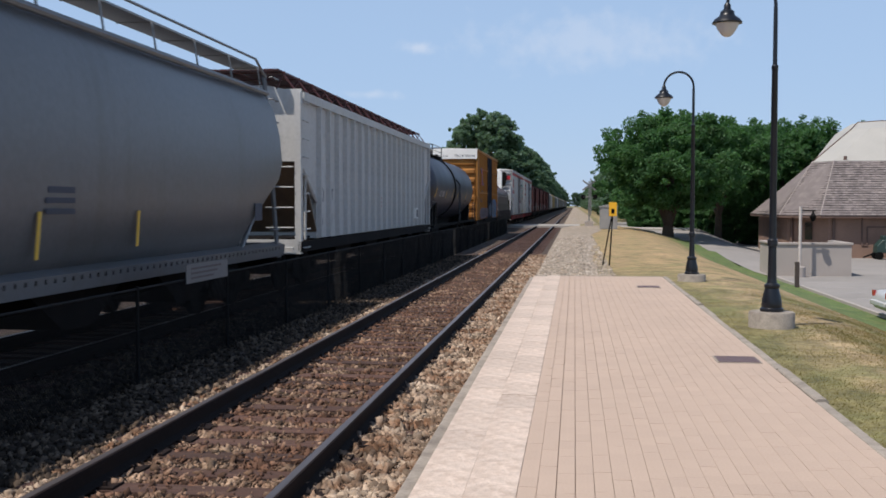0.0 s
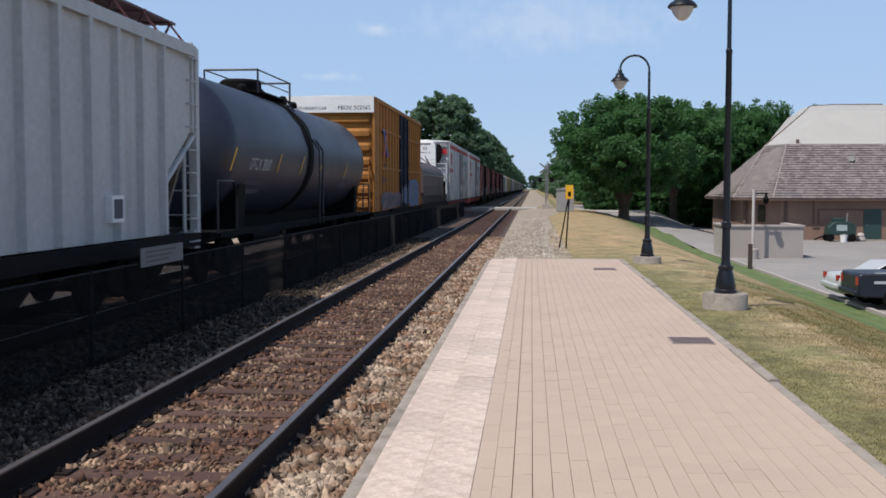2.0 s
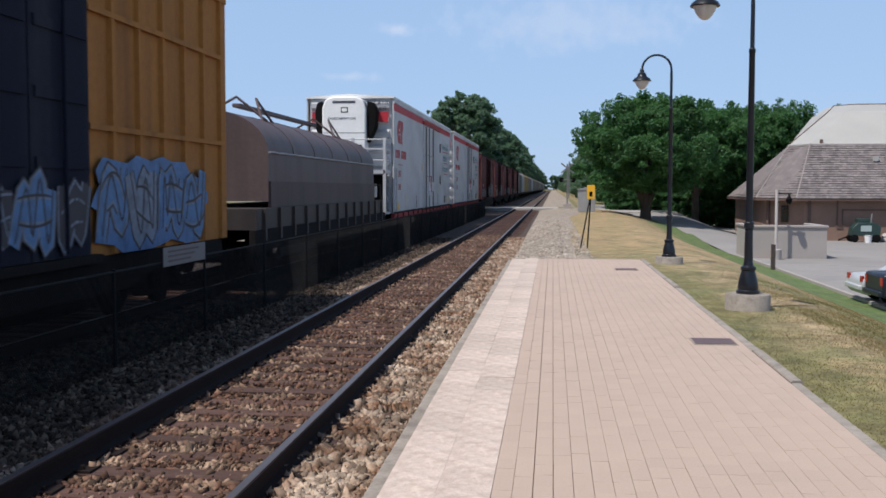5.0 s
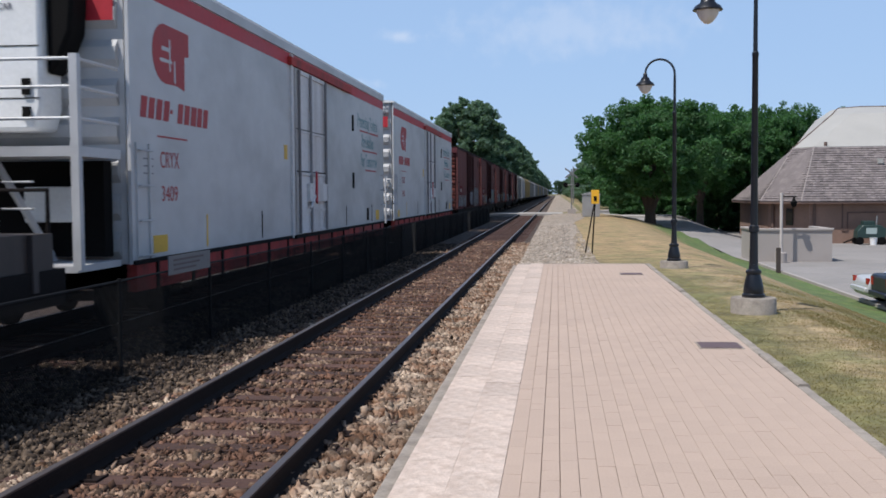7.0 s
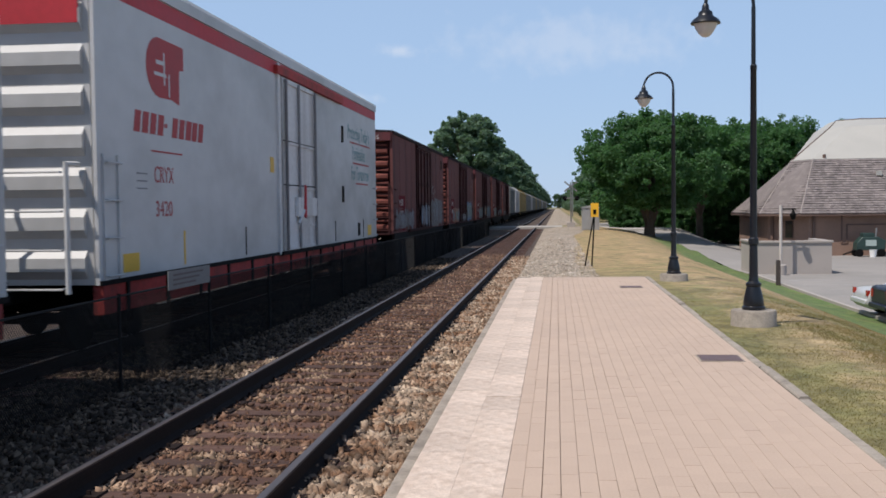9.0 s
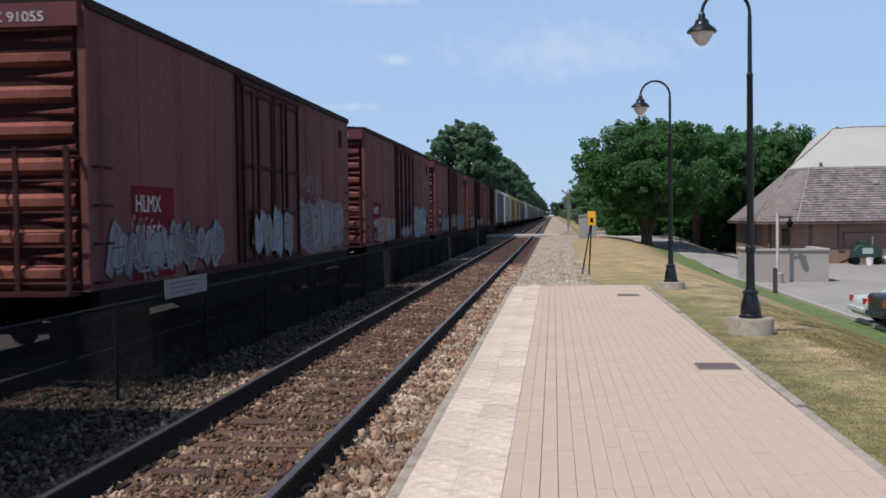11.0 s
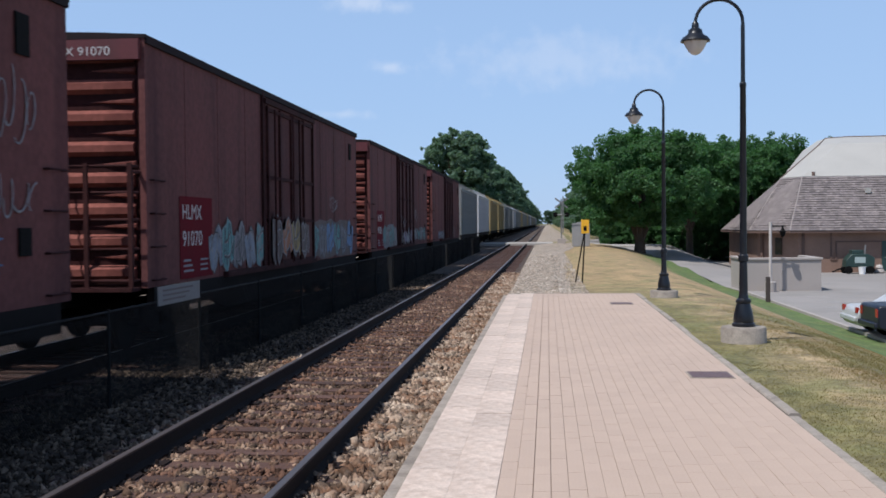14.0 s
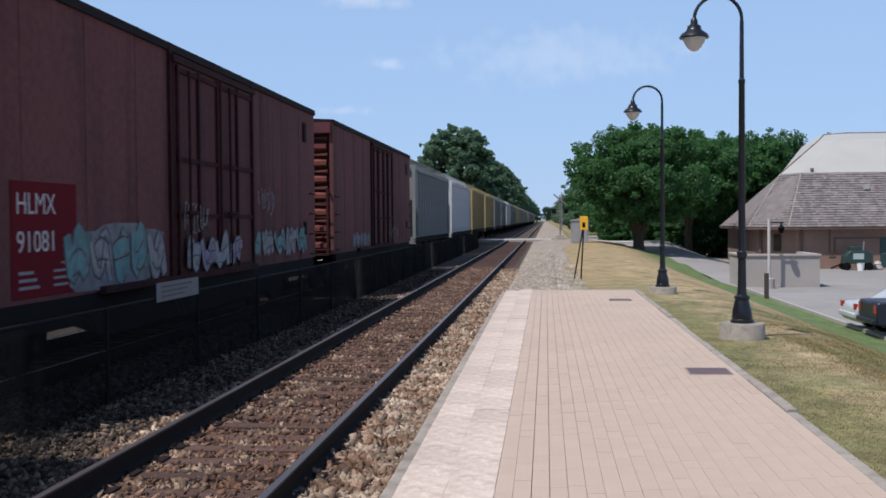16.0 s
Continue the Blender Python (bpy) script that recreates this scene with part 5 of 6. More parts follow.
def hopper(name, label, y0, L, side, ribs, z1=4.12, walkway=None, slope=None, detail=True):
    c = car(name, label, y0, L)
    z0 = 1.10
    cut = 1.55
    poly = [(0.25, z1), (0.25, 2.75), (cut, 1.95), (cut, z0), (L - cut, z0), (L - cut, 1.95), (L - 0.25, 2.75), (L - 0.25, z1)]
    body = part("body", Shape().prism(poly, -HALF + 0.10, HALF - 0.10, "x"), side, c)
    part("side_sill", Shape().box(HALF - 0.10, HALF - 0.02, 0.0, L, 0.86, 1.08), P_SILL, c)
    part("side_sill", Shape().box(-HALF + 0.02, -HALF + 0.1, 0.0, L, 0.86, 1.08), P_SILL, c)
    part("top_chord", Shape().box(HALF - 0.10, HALF, 0.2, L - 0.2, z1 - 0.16, z1 + 0.02), side, c)
    part("top_chord", Shape().box(-HALF, -HALF + 0.10, 0.2, L - 0.2, z1 - 0.16, z1 + 0.02), side, c)
    rib = Shape().prism([(HALF - 0.10, -0.075), (HALF - 0.002, -0.05), (HALF - 0.002, 0.05), (HALF - 0.10, 0.075)], z0 + 0.02, z1 - 0.16, "z").mesh("side_post", side, smooth=20)
    for i in range(ribs):
        y = cut + 0.12 + (L - 2 * cut - 0.24) * i / (ribs - 1)
        part("side_post", rib, None, c, at=pose(0, y, 0))
    roof = Shape().prism([(-HALF + 0.04, z1), (HALF - 0.04, z1), (0.75, z1 + 0.16), (-0.75, z1 + 0.16)], 0.2, L - 0.2)
    part("roof", roof, side, c)
    sl = slope or side
    for y, s in ((0.0, 1), (L, -1)):
        part("slope_sheet", Shape().add([(-1.45, y + s * 0.3, 2.70), (1.45, y + s * 0.3, 2.70), (1.45, y + s * 1.75, 1.0), (-1.45, y + s * 1.75, 1.0),
                                         (-1.45, y + s * 0.36, 2.74), (1.45, y + s * 0.36, 2.74), (1.45, y + s * 1.80, 1.04), (-1.45, y + s * 1.80, 1.04)],
                                        [(0, 1, 2, 3), (4, 7, 6, 5), (0, 4, 5, 1), (1, 5, 6, 2), (2, 6, 7, 3), (3, 7, 4, 0)]), sl, c)
        part("end_wall", Shape().box(-HALF + 0.06, HALF - 0.06, min(y + s * 0.18, y + s * 0.26), max(y + s * 0.18, y + s * 0.26), 2.72, z1 + 0.08), side, c)
        part("corner_post", Shape().box(HALF - 0.16, HALF - 0.03, min(y, y + s * 0.16), max(y, y + s * 0.16), 0.86, z1), side, c)
        part("corner_post", Shape().box(-HALF + 0.03, -HALF + 0.16, min(y, y + s * 0.16), max(y, y + s * 0.16), 0.86, z1), side, c)
        part("end_sill", Shape().box(-HALF + 0.05, HALF - 0.05, min(y, y + s * 0.25), max(y, y + s * 0.25), 0.82, 1.12), side, c)
        part("end_platform", Shape().box(-1.35, 1.35, min(y, y + s * 1.4), max(y, y + s * 1.4), 1.12, 1.16), P_SILL, c)
        if detail:
            part("side_frame", Shape().bar((HALF - 0.1, y + s * 0.08, 2.72), (HALF - 0.1, y + s * 1.5, 1.9), 0.05, 6).bar((HALF - 0.1, y + s * 0.6, 1.1), (HALF - 0.1, y + s * 0.6, 2.4), 0.035, 6), side, c)
            ladder(c, HALF + 0.02, y + (0.12 if s > 0 else -0.62), 0.95, z1 - 0.2, 9, side)
            ladder(c, HALF - 0.75, y - s * 0.05, 0.95, 2.6, 5, side, "x", 0.55)
    for k in range(3):
        yc = L * (0.3 + 0.2 * k)
        part("outlet_bay", Shape().prism([(yc - 1.5, z0 + 0.02), (yc + 1.5, z0 + 0.02), (yc + 0.3, 0.42), (yc - 0.3, 0.42)], -1.1, 1.1, "x"), P_SILL, c)
    wm = walkway or side
    z = z1 + 0.42
    board = Shape().box(-0.14, 0.14, -0.15, L + 0.15, z, z + 0.035).mesh("running_board", wm)
    for x in (-0.95, -0.63, -0.32, 0.32, 0.63, 0.95):
        part("running_board", board, None, c, at=pose(x, 0, 0))
    w = part("running_board", board, None, c)
    n = int(L / 1.15)
    sp = Shape().tube([(-1.15, 0, z), (1.15, 0, z)], 0.025, 4).bar((1.12, 0, z), (0.95, 0, z1 + 0.05), 0.022, 4).bar((-1.12, 0, z), (-0.95, 0, z1 + 0.05), 0.022, 4).bar((1.08, 0, z), (1.42, 0, z1 - 0.02), 0.02, 4).mesh("board_bracket", wm)
    for i in range(n + 1):
        part("board_bracket", sp, None, w, at=pose(0, 0.2 + (L - 0.4) * i / n, 0))
    running_gear(c, L)
    return c


def rounded_hopper(y0, L):
    c = car("covered_hopper_car", "plain grey round-sided covered hopper car", y0, L)
    prof = [(1.30, 1.06), (1.46, 1.35), (1.54, 1.9), (1.56, 2.5), (1.52, 3.1), (1.40, 3.62), (1.15, 3.98), (0.8, 4.16)]
    prof = [(x, z) for x, z in prof] + [(-x, z) for x, z in reversed(prof)]

    def ring(y, lift):
        return [(x, y, max(z, lift)) for x, z in prof]
    n = len(prof)
    st = [(0.3, 2.6), (0.45, 2.3), (2.3, 1.06), (L - 2.3, 1.06), (L - 0.45, 2.3), (L - 0.3, 2.6)]
    b = Shape()
    b.add([p for y, z in st for p in ring(y, z)], [(k * n + i, k * n + (i + 1) % n, (k + 1) * n + (i + 1) % n, (k + 1) * n + i) for k in range(len(st) - 1) for i in range(n)] +
          [tuple(range(n)), tuple(range((len(st) - 1) * n, len(st) * n))])
    part("body", b, P_HOP1, c, smooth=50)
    part("side_sill", Shape().prism([(1.30, 0.86), (1.50, 0.86), (1.52, 1.06), (1.32, 1.12)], 0, L), P_HOP1, c)
    part("side_sill", Shape().prism([(-1.30, 0.86), (-1.50, 0.86), (-1.52, 1.06), (-1.32, 1.12)], 0, L), P_HOP1, c)
    rv = Shape().box(1.505, 1.522, -0.012, 0.012, 0.98, 1.03).mesh("sill_rivet", P_SILL)
    for i in range(90):
        part("sill_rivet", rv, None, c, at=pose(0, 0.4 + (L - 0.8) * i / 89, 0))
    z = 4.40
    w = Shape()
    for x in (-0.85, 0.85):
        w.box(x - 0.25, x + 0.25, 0.1, L - 0.1, z, z + 0.03)
    wb = part("running_board", w, ALU, c, "grey grated running board")
    part("guard_rail", Shape().tube([(1.18, 0.3, 4.05), (1.18, 0.3, z + 0.12), (1.18, L - 0.7, z + 0.12), (1.18, L - 0.1, z - 0.15)], 0.025, 6), ALU, wb)
    for i in range(12):
        part("board_bracket", Shape().tube([(0.6, 0.4 + (L - 0.8) * i / 11, z), (1.12, 0.4 + (L - 0.8) * i / 11, z), (1.18, 0.4 + (L - 0.8) * i / 11, 4.0)], 0.02, 4), ALU, wb)
    part("roof_chord", Shape().tube([(1.28, 0.35, 3.92), (1.28, L - 0.35, 3.92)], 0.05, 8), P_HOP1, c)
    for y, s in ((0, 1), (L, -1)):
        part("end_frame", Shape().bar((1.4, y + s * 0.1, 0.9), (1.15, y + s * 0.1, 4.3), 0.05, 6).bar((-1.4, y + s * 0.1, 0.9), (-1.15, y + s * 0.1, 4.3), 0.05, 6)
             .bar((1.35, y + s * 0.15, 2.6), (1.35, y + s * 2.2, 1.05), 0.05, 6), P_HOP1, c)
        ladder(c, 1.45, y + (0.1 if s > 0 else -0.55), 0.95, 4.2, 9, P_HOP1)
        part("slope_sheet", Shape().add([(-1.3, y + s * 0.5, 2.5), (1.3, y + s * 0.5, 2.5), (1.2, y + s * 2.2, 1.05), (-1.2, y + s * 2.2, 1.05)], [(0, 1, 2, 3)]), P_SLOPE, c)
        part("end_sill", Shape().box(-1.45, 1.45, min(y, y + s * 0.3), max(y, y + s * 0.3), 0.82, 1.1), P_HOP1, c)
    part("stencil_bar", Shape().box(1.545, 1.55, 9.75, 10.4, 1.72, 1.78), INK, c)
    part("stencil_bar", Shape().box(1.545, 1.55, 9.75, 10.4, 1.84, 1.90), INK, c)
    part("stencil_bar", Shape().box(1.545, 1.55, 9.8, 10.4, 1.95, 2.02), INK, c)
    part("reflector", Shape().prism([(9.5, 1.25), (9.57, 1.25), (9.66, 1.75), (9.59, 1.75)], 1.545, 1.551, "x"), REFL, c)
    part("reflector", Shape().prism([(12.0, 1.3), (12.07, 1.3), (12.15, 1.75), (12.08, 1.75)], 1.545, 1.551, "x"), REFL, c)
    for k in range(4):
        yc = L * (0.22 + 0.187 * k)
        part("outlet_bay", Shape().prism([(yc - 1.6, 1.08), (yc + 1.6, 1.08), (yc + 0.4, 0.36), (yc - 0.4, 0.36)], -1.15, 1.15, "x"), P_SILL, c)
    part("data_plate", Shape().box(1.535, 1.545, 17.0, 17.4, 1.55, 1.85), INK, c)
    running_gear(c, L)
    return c


def tank_car(y0, L):
    c = car("tank_car", "dark navy tank car with top platform rails and strapped shell", y0, L)
    R, zc = 1.48, 2.62
    head = [(R * math.sin(a), 0.75 * (1 - math.cos(a))) for a in [math.pi / 2 * i / 8 for i in range(9)]]
    prof = [(max(r, 0.01), 0.5 + h) for r, h in head] + [(R, L * 0.30), (R, L * 0.6)] + [(max(r, 0.01), L - 0.5 - h) for r, h in reversed(head)]
    part("tank", Shape().lathe(prof, 48, (0, 0, zc), "y"), P_TANK, c, smooth=50)
    part("strap", Shape().lathe([(R - 0.01, 7.72), (R + 0.035, 7.74), (R + 0.035, 8.0), (R - 0.01, 8.02)], 48, (0, 0, zc), "y"), BLACKM, c)
    # grease run down from the filling valves on both sides of the strap
    rng = random.Random(9)
    for s in (-1, 1):
        edge = [(math.radians(8 + 7.5 * i), 0.75 * (1 - i / 22) * rng.uniform(0.5, 1.0)) for i in range(20)]
        gs = Shape()
        gs.add([(math.sin(a) * (R + 0.006), 7.86 + s * k, zc + math.cos(a) * (R + 0.006)) for a, w in edge for k in (0.1, 0.14 + w)], [(2 * i, 2 * i + 1, 2 * i + 3, 2 * i + 2) for i in range(19)])
        part("grease_stain", gs, BLACKM, c, "black grease run", fix=False)
    part("manway", Shape().lathe([(0.5, 0), (0.5, 0.32), (0.42, 0.38)], 18, (0, 6.7, zc + R - 0.05)), BLACKM, c)
    zt = zc + R - 0.06
    pf = part("platform", Shape().box(-0.66, 0.66, 5.9, 9.15, zt + 0.04, zt + 0.08), BLACKM, c)
    rl = Shape()
    for x in (-0.64, 0.64):
        rl.tube([(x, 5.9, zt), (x, 5.9, zt + 0.55), (x, 9.15, zt + 0.55), (x, 9.15, zt)], 0.025, 8)
        rl.bar((x, 5.9, zt + 0.3), (x, 9.15, zt + 0.3), 0.016, 6)
    for y in (5.9, 9.15):
        rl.bar((-0.64, y, zt + 0.55), (0.64, y, zt + 0.55), 0.025, 8)
    part("guard_rail", rl, BLACK, pf)
    for q, h in ((0.33, 0.12), (0.42, 0.16), (0.56, 0.18), (0.63, 0.12)):
        part("valve", Shape().lathe([(0.12, 0), (0.12, h), (0.05, h + 0.06)], 10, (0.3, L * q, zc + R - 0.03)), BLACKM, c)
    # side ladder by the platform
    part("ladder", Shape().tube([(HALF + 0.05, 8.3, 0.9), (HALF + 0.05, 8.3, 2.8), (0.62, 8.3, zt + 0.1)], 0.025, 6)
         .tube([(HALF + 0.05, 8.75, 0.9), (HALF + 0.05, 8.75, 2.8), (0.62, 8.75, zt + 0.1)], 0.025, 6), BLACK, c)
    for y in (0.0, L):
        s = 1 if y == 0 else -1
        part("end_deck", Shape().box(-1.5, 1.5, min(y, y + s * 2.8), max(y, y + s * 2.8), 0.92, 1.02), BLACKM, c)
        part("end_rail", Shape().tube([(1.45, y, 1.0), (1.45, y, 1.95), (1.45, y + s * 1.0, 1.95), (1.45, y + s * 1.2, 1.75), (1.45, y + s * 1.2, 1.0)], 0.025, 6), BLACK, c)
        part("end_rail", Shape().tube([(-1.45, y, 1.0), (-1.45, y, 1.95), (-1.45, y + s, 1.95), (-1.45, y + s, 1.0)], 0.018, 6), BLACK, c)
        part("saddle", Shape().prism([(-1.3, 1.0), (1.3, 1.0), (1.35, 1.9), (0.9, 1.4), (0, 1.18), (-0.9, 1.4), (-1.35, 1.9)], min(y + s * 1.7, y + s * 2.2), max(y + s * 1.7, y + s * 2.2)), BLACKM, c)
    part("stub_sill", Shape().box(-0.36, 0.36, 0.3, L - 0.3, 0.98, 1.22), BLACKM, c)
    part("running_edge", Shape().box(1.42, 1.5, 0.4, L - 0.4, 0.94, 1.04), BLACKM, c)
    # stencils and reflectors on the near side
    def on_tank(y, z):
        a = math.asin((z - zc) / R)
        return Matrix.Translation((math.cos(a) * (R + 0.006), y, z)) @ pose(0, 0, 0, 0, -math.degrees(a), 0) @ SIDE
    lettering("mark", "DTLX 3000", 0.36, INKW, c, on_tank(2.2, 2.19), squeeze=0.95)
    part("stencil_bar", Shape().box(0, 1.7, 0, 0.10, 0, 0.004), INKE, c, at=on_tank(2.1, 1.88))
    part("stencil_bar", Shape().box(0.1, 1.5, -0.2, -0.1, 0, 0.004), INKE, c, at=on_tank(2.1, 1.88))
    part("stencil_bar", Shape().box(0, 1.1, 0, 0.10, 0, 0.004), INKE, c, at=on_tank(12.6, 2.0))
    part("stencil_bar", Shape().box(0.1, 0.9, -0.2, -0.1, 0, 0.004), INKE, c, at=on_tank(12.6, 2.0))
    for y in (0.95, 4.5, 6.8, 9.1, 12.8):
        part("reflector", Shape().box(-0.035, 0.035, 0, 0.45, 0, 0.004), REFL, c, at=on_tank(y, 2.15))
    running_gear(c, L)
    return c


def excess_height_boxcar(y0, L):
    c = car("boxcar", "faded yellow excess-height boxcar with exterior posts and graffiti", y0, L)
    z0, z1 = 0.98, 4.98
    box_shell(c, L, z0, z1, P_YEL, P_YEL, WHITE, 8, 0.08)
    for s in (-1, 1):
        part("end_band", Shape().box(-HALF, HALF, min(-0.12, 0.05) if s < 0 else L - 0.05, 0.05 if s < 0 else L + 0.12, z1 - 0.52, z1 + 0.05), WHITE, c, "white painted height band")
    lettering("mark", "EXCESS HEIGHT CAR", 0.15, INK, c, on_end(-1.46, -0.124, z1 - 0.42), squeeze=0.95)
    lettering("mark", "FBOX 502165", 0.20, INK, c, on_end(0.28, -0.124, z1 - 0.42), squeeze=1.0)
    d0, d1 = L * 0.46, L * 0.46 + 2.9
    xx = HALF - 0.01
    post = Shape().prism([(xx, -0.06), (xx + 0.06, -0.04), (xx + 0.06, 0.04), (xx, 0.06)], z0 + 0.02, z1 - 0.1, "z").mesh("side_post", P_YEL, smooth=20)
    n = 17
    for i in range(n):
        y = 1.15 + (L - 1.4) * i / (n - 1) if i else 1.15
        if d0 - 0.15 < y < d1 + 0.15:
            continue
        part("side_post", post, None, c, at=pose(0, y, 0))
    for zz in (2.55, 3.95):
        part("side_rail", Shape().box(xx, xx + 0.07, 1.1, d0, zz - 0.035, zz + 0.035), P_YEL, c)
        part("side_rail", Shape().box(xx, xx + 0.07, d1, L - 0.2, zz - 0.035, zz + 0.035), P_YEL, c)
    part("corner_post", Shape().box(xx - 0.05, xx + 0.03, -0.05, 1.1, z0, z1), P_YEL, c)
    part("corner_post", Shape().box(-xx - 0.03, -xx + 0.05, -0.05, 1.1, z0, z1), P_YEL, c)
    part("corner_post", Shape().box(xx - 0.05, xx + 0.03, L - 0.25, L + 0.05, z0, z1), P_YEL, c)
    part("top_chord", Shape().box(xx, xx + 0.07, 0, L, z1 - 0.12, z1 + 0.02), P_YEL, c)
    DOORD = paint("dark_blue_black_door", (0.014, 0.017, 0.03), (0.03, 0.034, 0.045), 0.4, rough=0.85, spec=0.1)
    for k in (0, 1):
        a, b = d0 + k * (d1 - d0) / 2, d0 + (k + 1) * (d1 - d0) / 2
        lf = part("door", Shape().box(xx + 0.01, xx + 0.06, a + 0.02, b - 0.02, z0 + 0.05, z1 - 0.15), DOORD, c, "dark sliding door leaf")
        rb = Shape()
        for zz in [z0 + 0.3 + 0.75 * q for q in range(5)]:
            rb.box(xx + 0.06, xx + 0.09, a + 0.1, b - 0.1, zz, zz + 0.12)
        rb.bar((xx + 0.11, (a + b) / 2, z0 + 0.1), (xx + 0.11, (a + b) / 2, z1 - 0.2), 0.025, 6)
        part("door_rib", rb, DOORD, lf)
    part("door_track", Shape().box(xx, xx + 0.12, d0 - 3, d1 + 0.2, z0 - 0.06, z0 + 0.04), P_SILL, c)
    part("side_sill", Shape().box(HALF - 0.15, HALF - 0.02, 0.1, L - 0.1, 0.68, z0).prism([(3, 0.68), (3.8, 0.5), (L - 3.8, 0.5), (L - 3, 0.68)], HALF - 0.14, HALF - 0.06, "x"), P_SILL, c)
    ladder(c, 0.75, -0.2, 1.0, 2.5, 4, P_YEL, "x", 0.6)
    part("end_rail", Shape().tube([(0.7, -0.22, 0.95), (0.7, -0.22, 2.55), (0.7, 0, 2.55)], 0.035, 6).tube([(1.4, -0.22, 0.95), (1.4, -0.22, 2.55), (1.4, 0, 2.55)], 0.035, 6), P_YEL, c)
    ladder(c, HALF + 0.06, 0.15, 1.0, 2.5, 4, P_YEL)
    part("crossover_board", Shape().box(-1.4, 0.6, -0.55, -0.1, 1.0, 1.05), P_YEL, c)
    # crossed ribbon emblem
    RED, BLU = mat("emblem_red", (0.42, 0.06, 0.05), 0.6), mat("emblem_blue", (0.06, 0.09, 0.28), 0.6)
    for (a, b), m, h in (((1.9, 2.9), RED, 0.075), ((2.9, 1.9), BLU, 0.082)):
        part("crossed_band", Shape().prism([(a - 0.16, 3.0), (a + 0.26, 3.0), ((a + b) / 2 + 0.10, 3.48), (b + 0.16, 3.98), (b - 0.26, 3.98), ((a + b) / 2 - 0.10, 3.48)], xx + h, xx + h + 0.004, "x"), m, c)
    lettering("mark", "FBOX", 0.30, INK, c, on_side(xx + 0.068, 1.95, 2.50), squeeze=1.15)
    lettering("mark", "502165", 0.30, INK, c, on_side(xx + 0.068, 1.35, 2.02), squeeze=1.55)
    graffiti(c, 1.2, d0 - 0.1, 1.05, 1.62, [G_DARK, G_SMOKE, G_DARK], G_LILAC, 5, spray("spray_mauve", (0.17, 0.10, 0.12)), xx + 0.062, 6)
    graffiti(c, d1 + 0.1, L - 1.2, 1.05, 2.15, [G_BLUE, G_PALE, G_BLUE], G_DARK, 6, spray("spray_deep_blue", (0.07, 0.16, 0.33)), xx + 0.062, 4)
    graffiti(c, d0 + 0.1, d1 - 0.1, 1.1, 2.0, [G_DARK, G_BLUE], G_PALE, 7, None, xx + 0.092, 3)
    running_gear(c, L)
    return c


def coil_car(y0, L):
    c = car("coil_car", "low dull brown covered coil steel car", y0, L)
    h0, h1 = 1.6, L - 1.45
    hw = 1.38
    arc = [(hw * math.cos(a), 2.55 + 0.86 * math.sin(a)) for a in [math.pi * i / 18 for i in range(19)]]
    part("hood", Shape().prism([(hw, 1.55)] + arc + [(-hw, 1.55)], h0, h1), P_COIL, c, "rounded brown steel hood", smooth=30)
    for k in range(1, 6):
        y = h0 + (h1 - h0) * k / 6
        part("hood_rib", Shape().prism([(x * 1.012, 2.55 + (z - 2.55) * 1.012) for x, z in arc], y - 0.03, y + 0.03), P_COIL, c)
    part("hood_seam", Shape().tube([(hw + 0.02, h0, 2.53)] + [(hw + 0.02, h0 + (h1 - h0) * k / 30, 2.53 + 0.012 * (k % 2)) for k in range(1, 30)] + [(hw + 0.02, h1, 2.53)], 0.022, 6), GREY, c, "grey rope-like seam")
    part("lower_panel", Shape().box(hw - 0.02, hw + 0.04, h0 + 0.05, h1 - 0.05, 1.42, 1.95), paint("grimy_hood_skirt", (0.060, 0.040, 0.037), (0.035, 0.025, 0.025), 0.4), c)
    tub = paint("grey_brown_tub", (0.040, 0.030, 0.028), (0.024, 0.018, 0.018), 0.4)
    part("tub", Shape().box(-1.5, 1.5, 0.3, L - 0.3, 1.02, 1.42), tub, c)
    st = Shape().box(1.5, 1.56, -0.06, 0.06, 0.8, 1.42).mesh("stake", tub)
    for i in range(13):
        part("stake", st, None, c, at=pose(0, 0.8 + (L - 1.6) * i / 12, 0))
    part("side_sill", Shape().box(1.42, 1.54, 0.1, L - 0.1, 0.62, 1.02), P_SILL, c)
    part("side_sill", Shape().box(-1.54, -1.42, 0.1, L - 0.1, 0.62, 1.02), P_SILL, c)
    part("drain_panel", Shape().box(1.30, 1.38, 2.5, L - 2.5, 0.38, 0.62), tub, c)
    for yc in (h0 + 2.4, h1 - 2.4):
        part("lift_bracket", Shape().tube([(-1.2, yc, 3.2), (0, yc, 3.85), (1.2, yc, 2.9)], 0.035, 6).tube([(0.75, yc + 0.5, 3.2), (0.45, yc, 3.8), (0.75, yc - 0.5, 3.2)], 0.03, 6), P_COIL, c)
    part("top_beam", Shape().box(-0.1, 0.1, h0 + 2.4, h1 - 2.4, 3.62, 3.70), P_COIL, c)
    part("end_rail", Shape().tube([(1.4, L - 0.2, 1.0), (1.4, L - 0.2, 1.9), (-1.4, L - 0.2, 1.9), (-1.4, L - 0.2, 1.0)], 0.03, 6), P_SILL, c)
    running_gear(c, L)
    return c


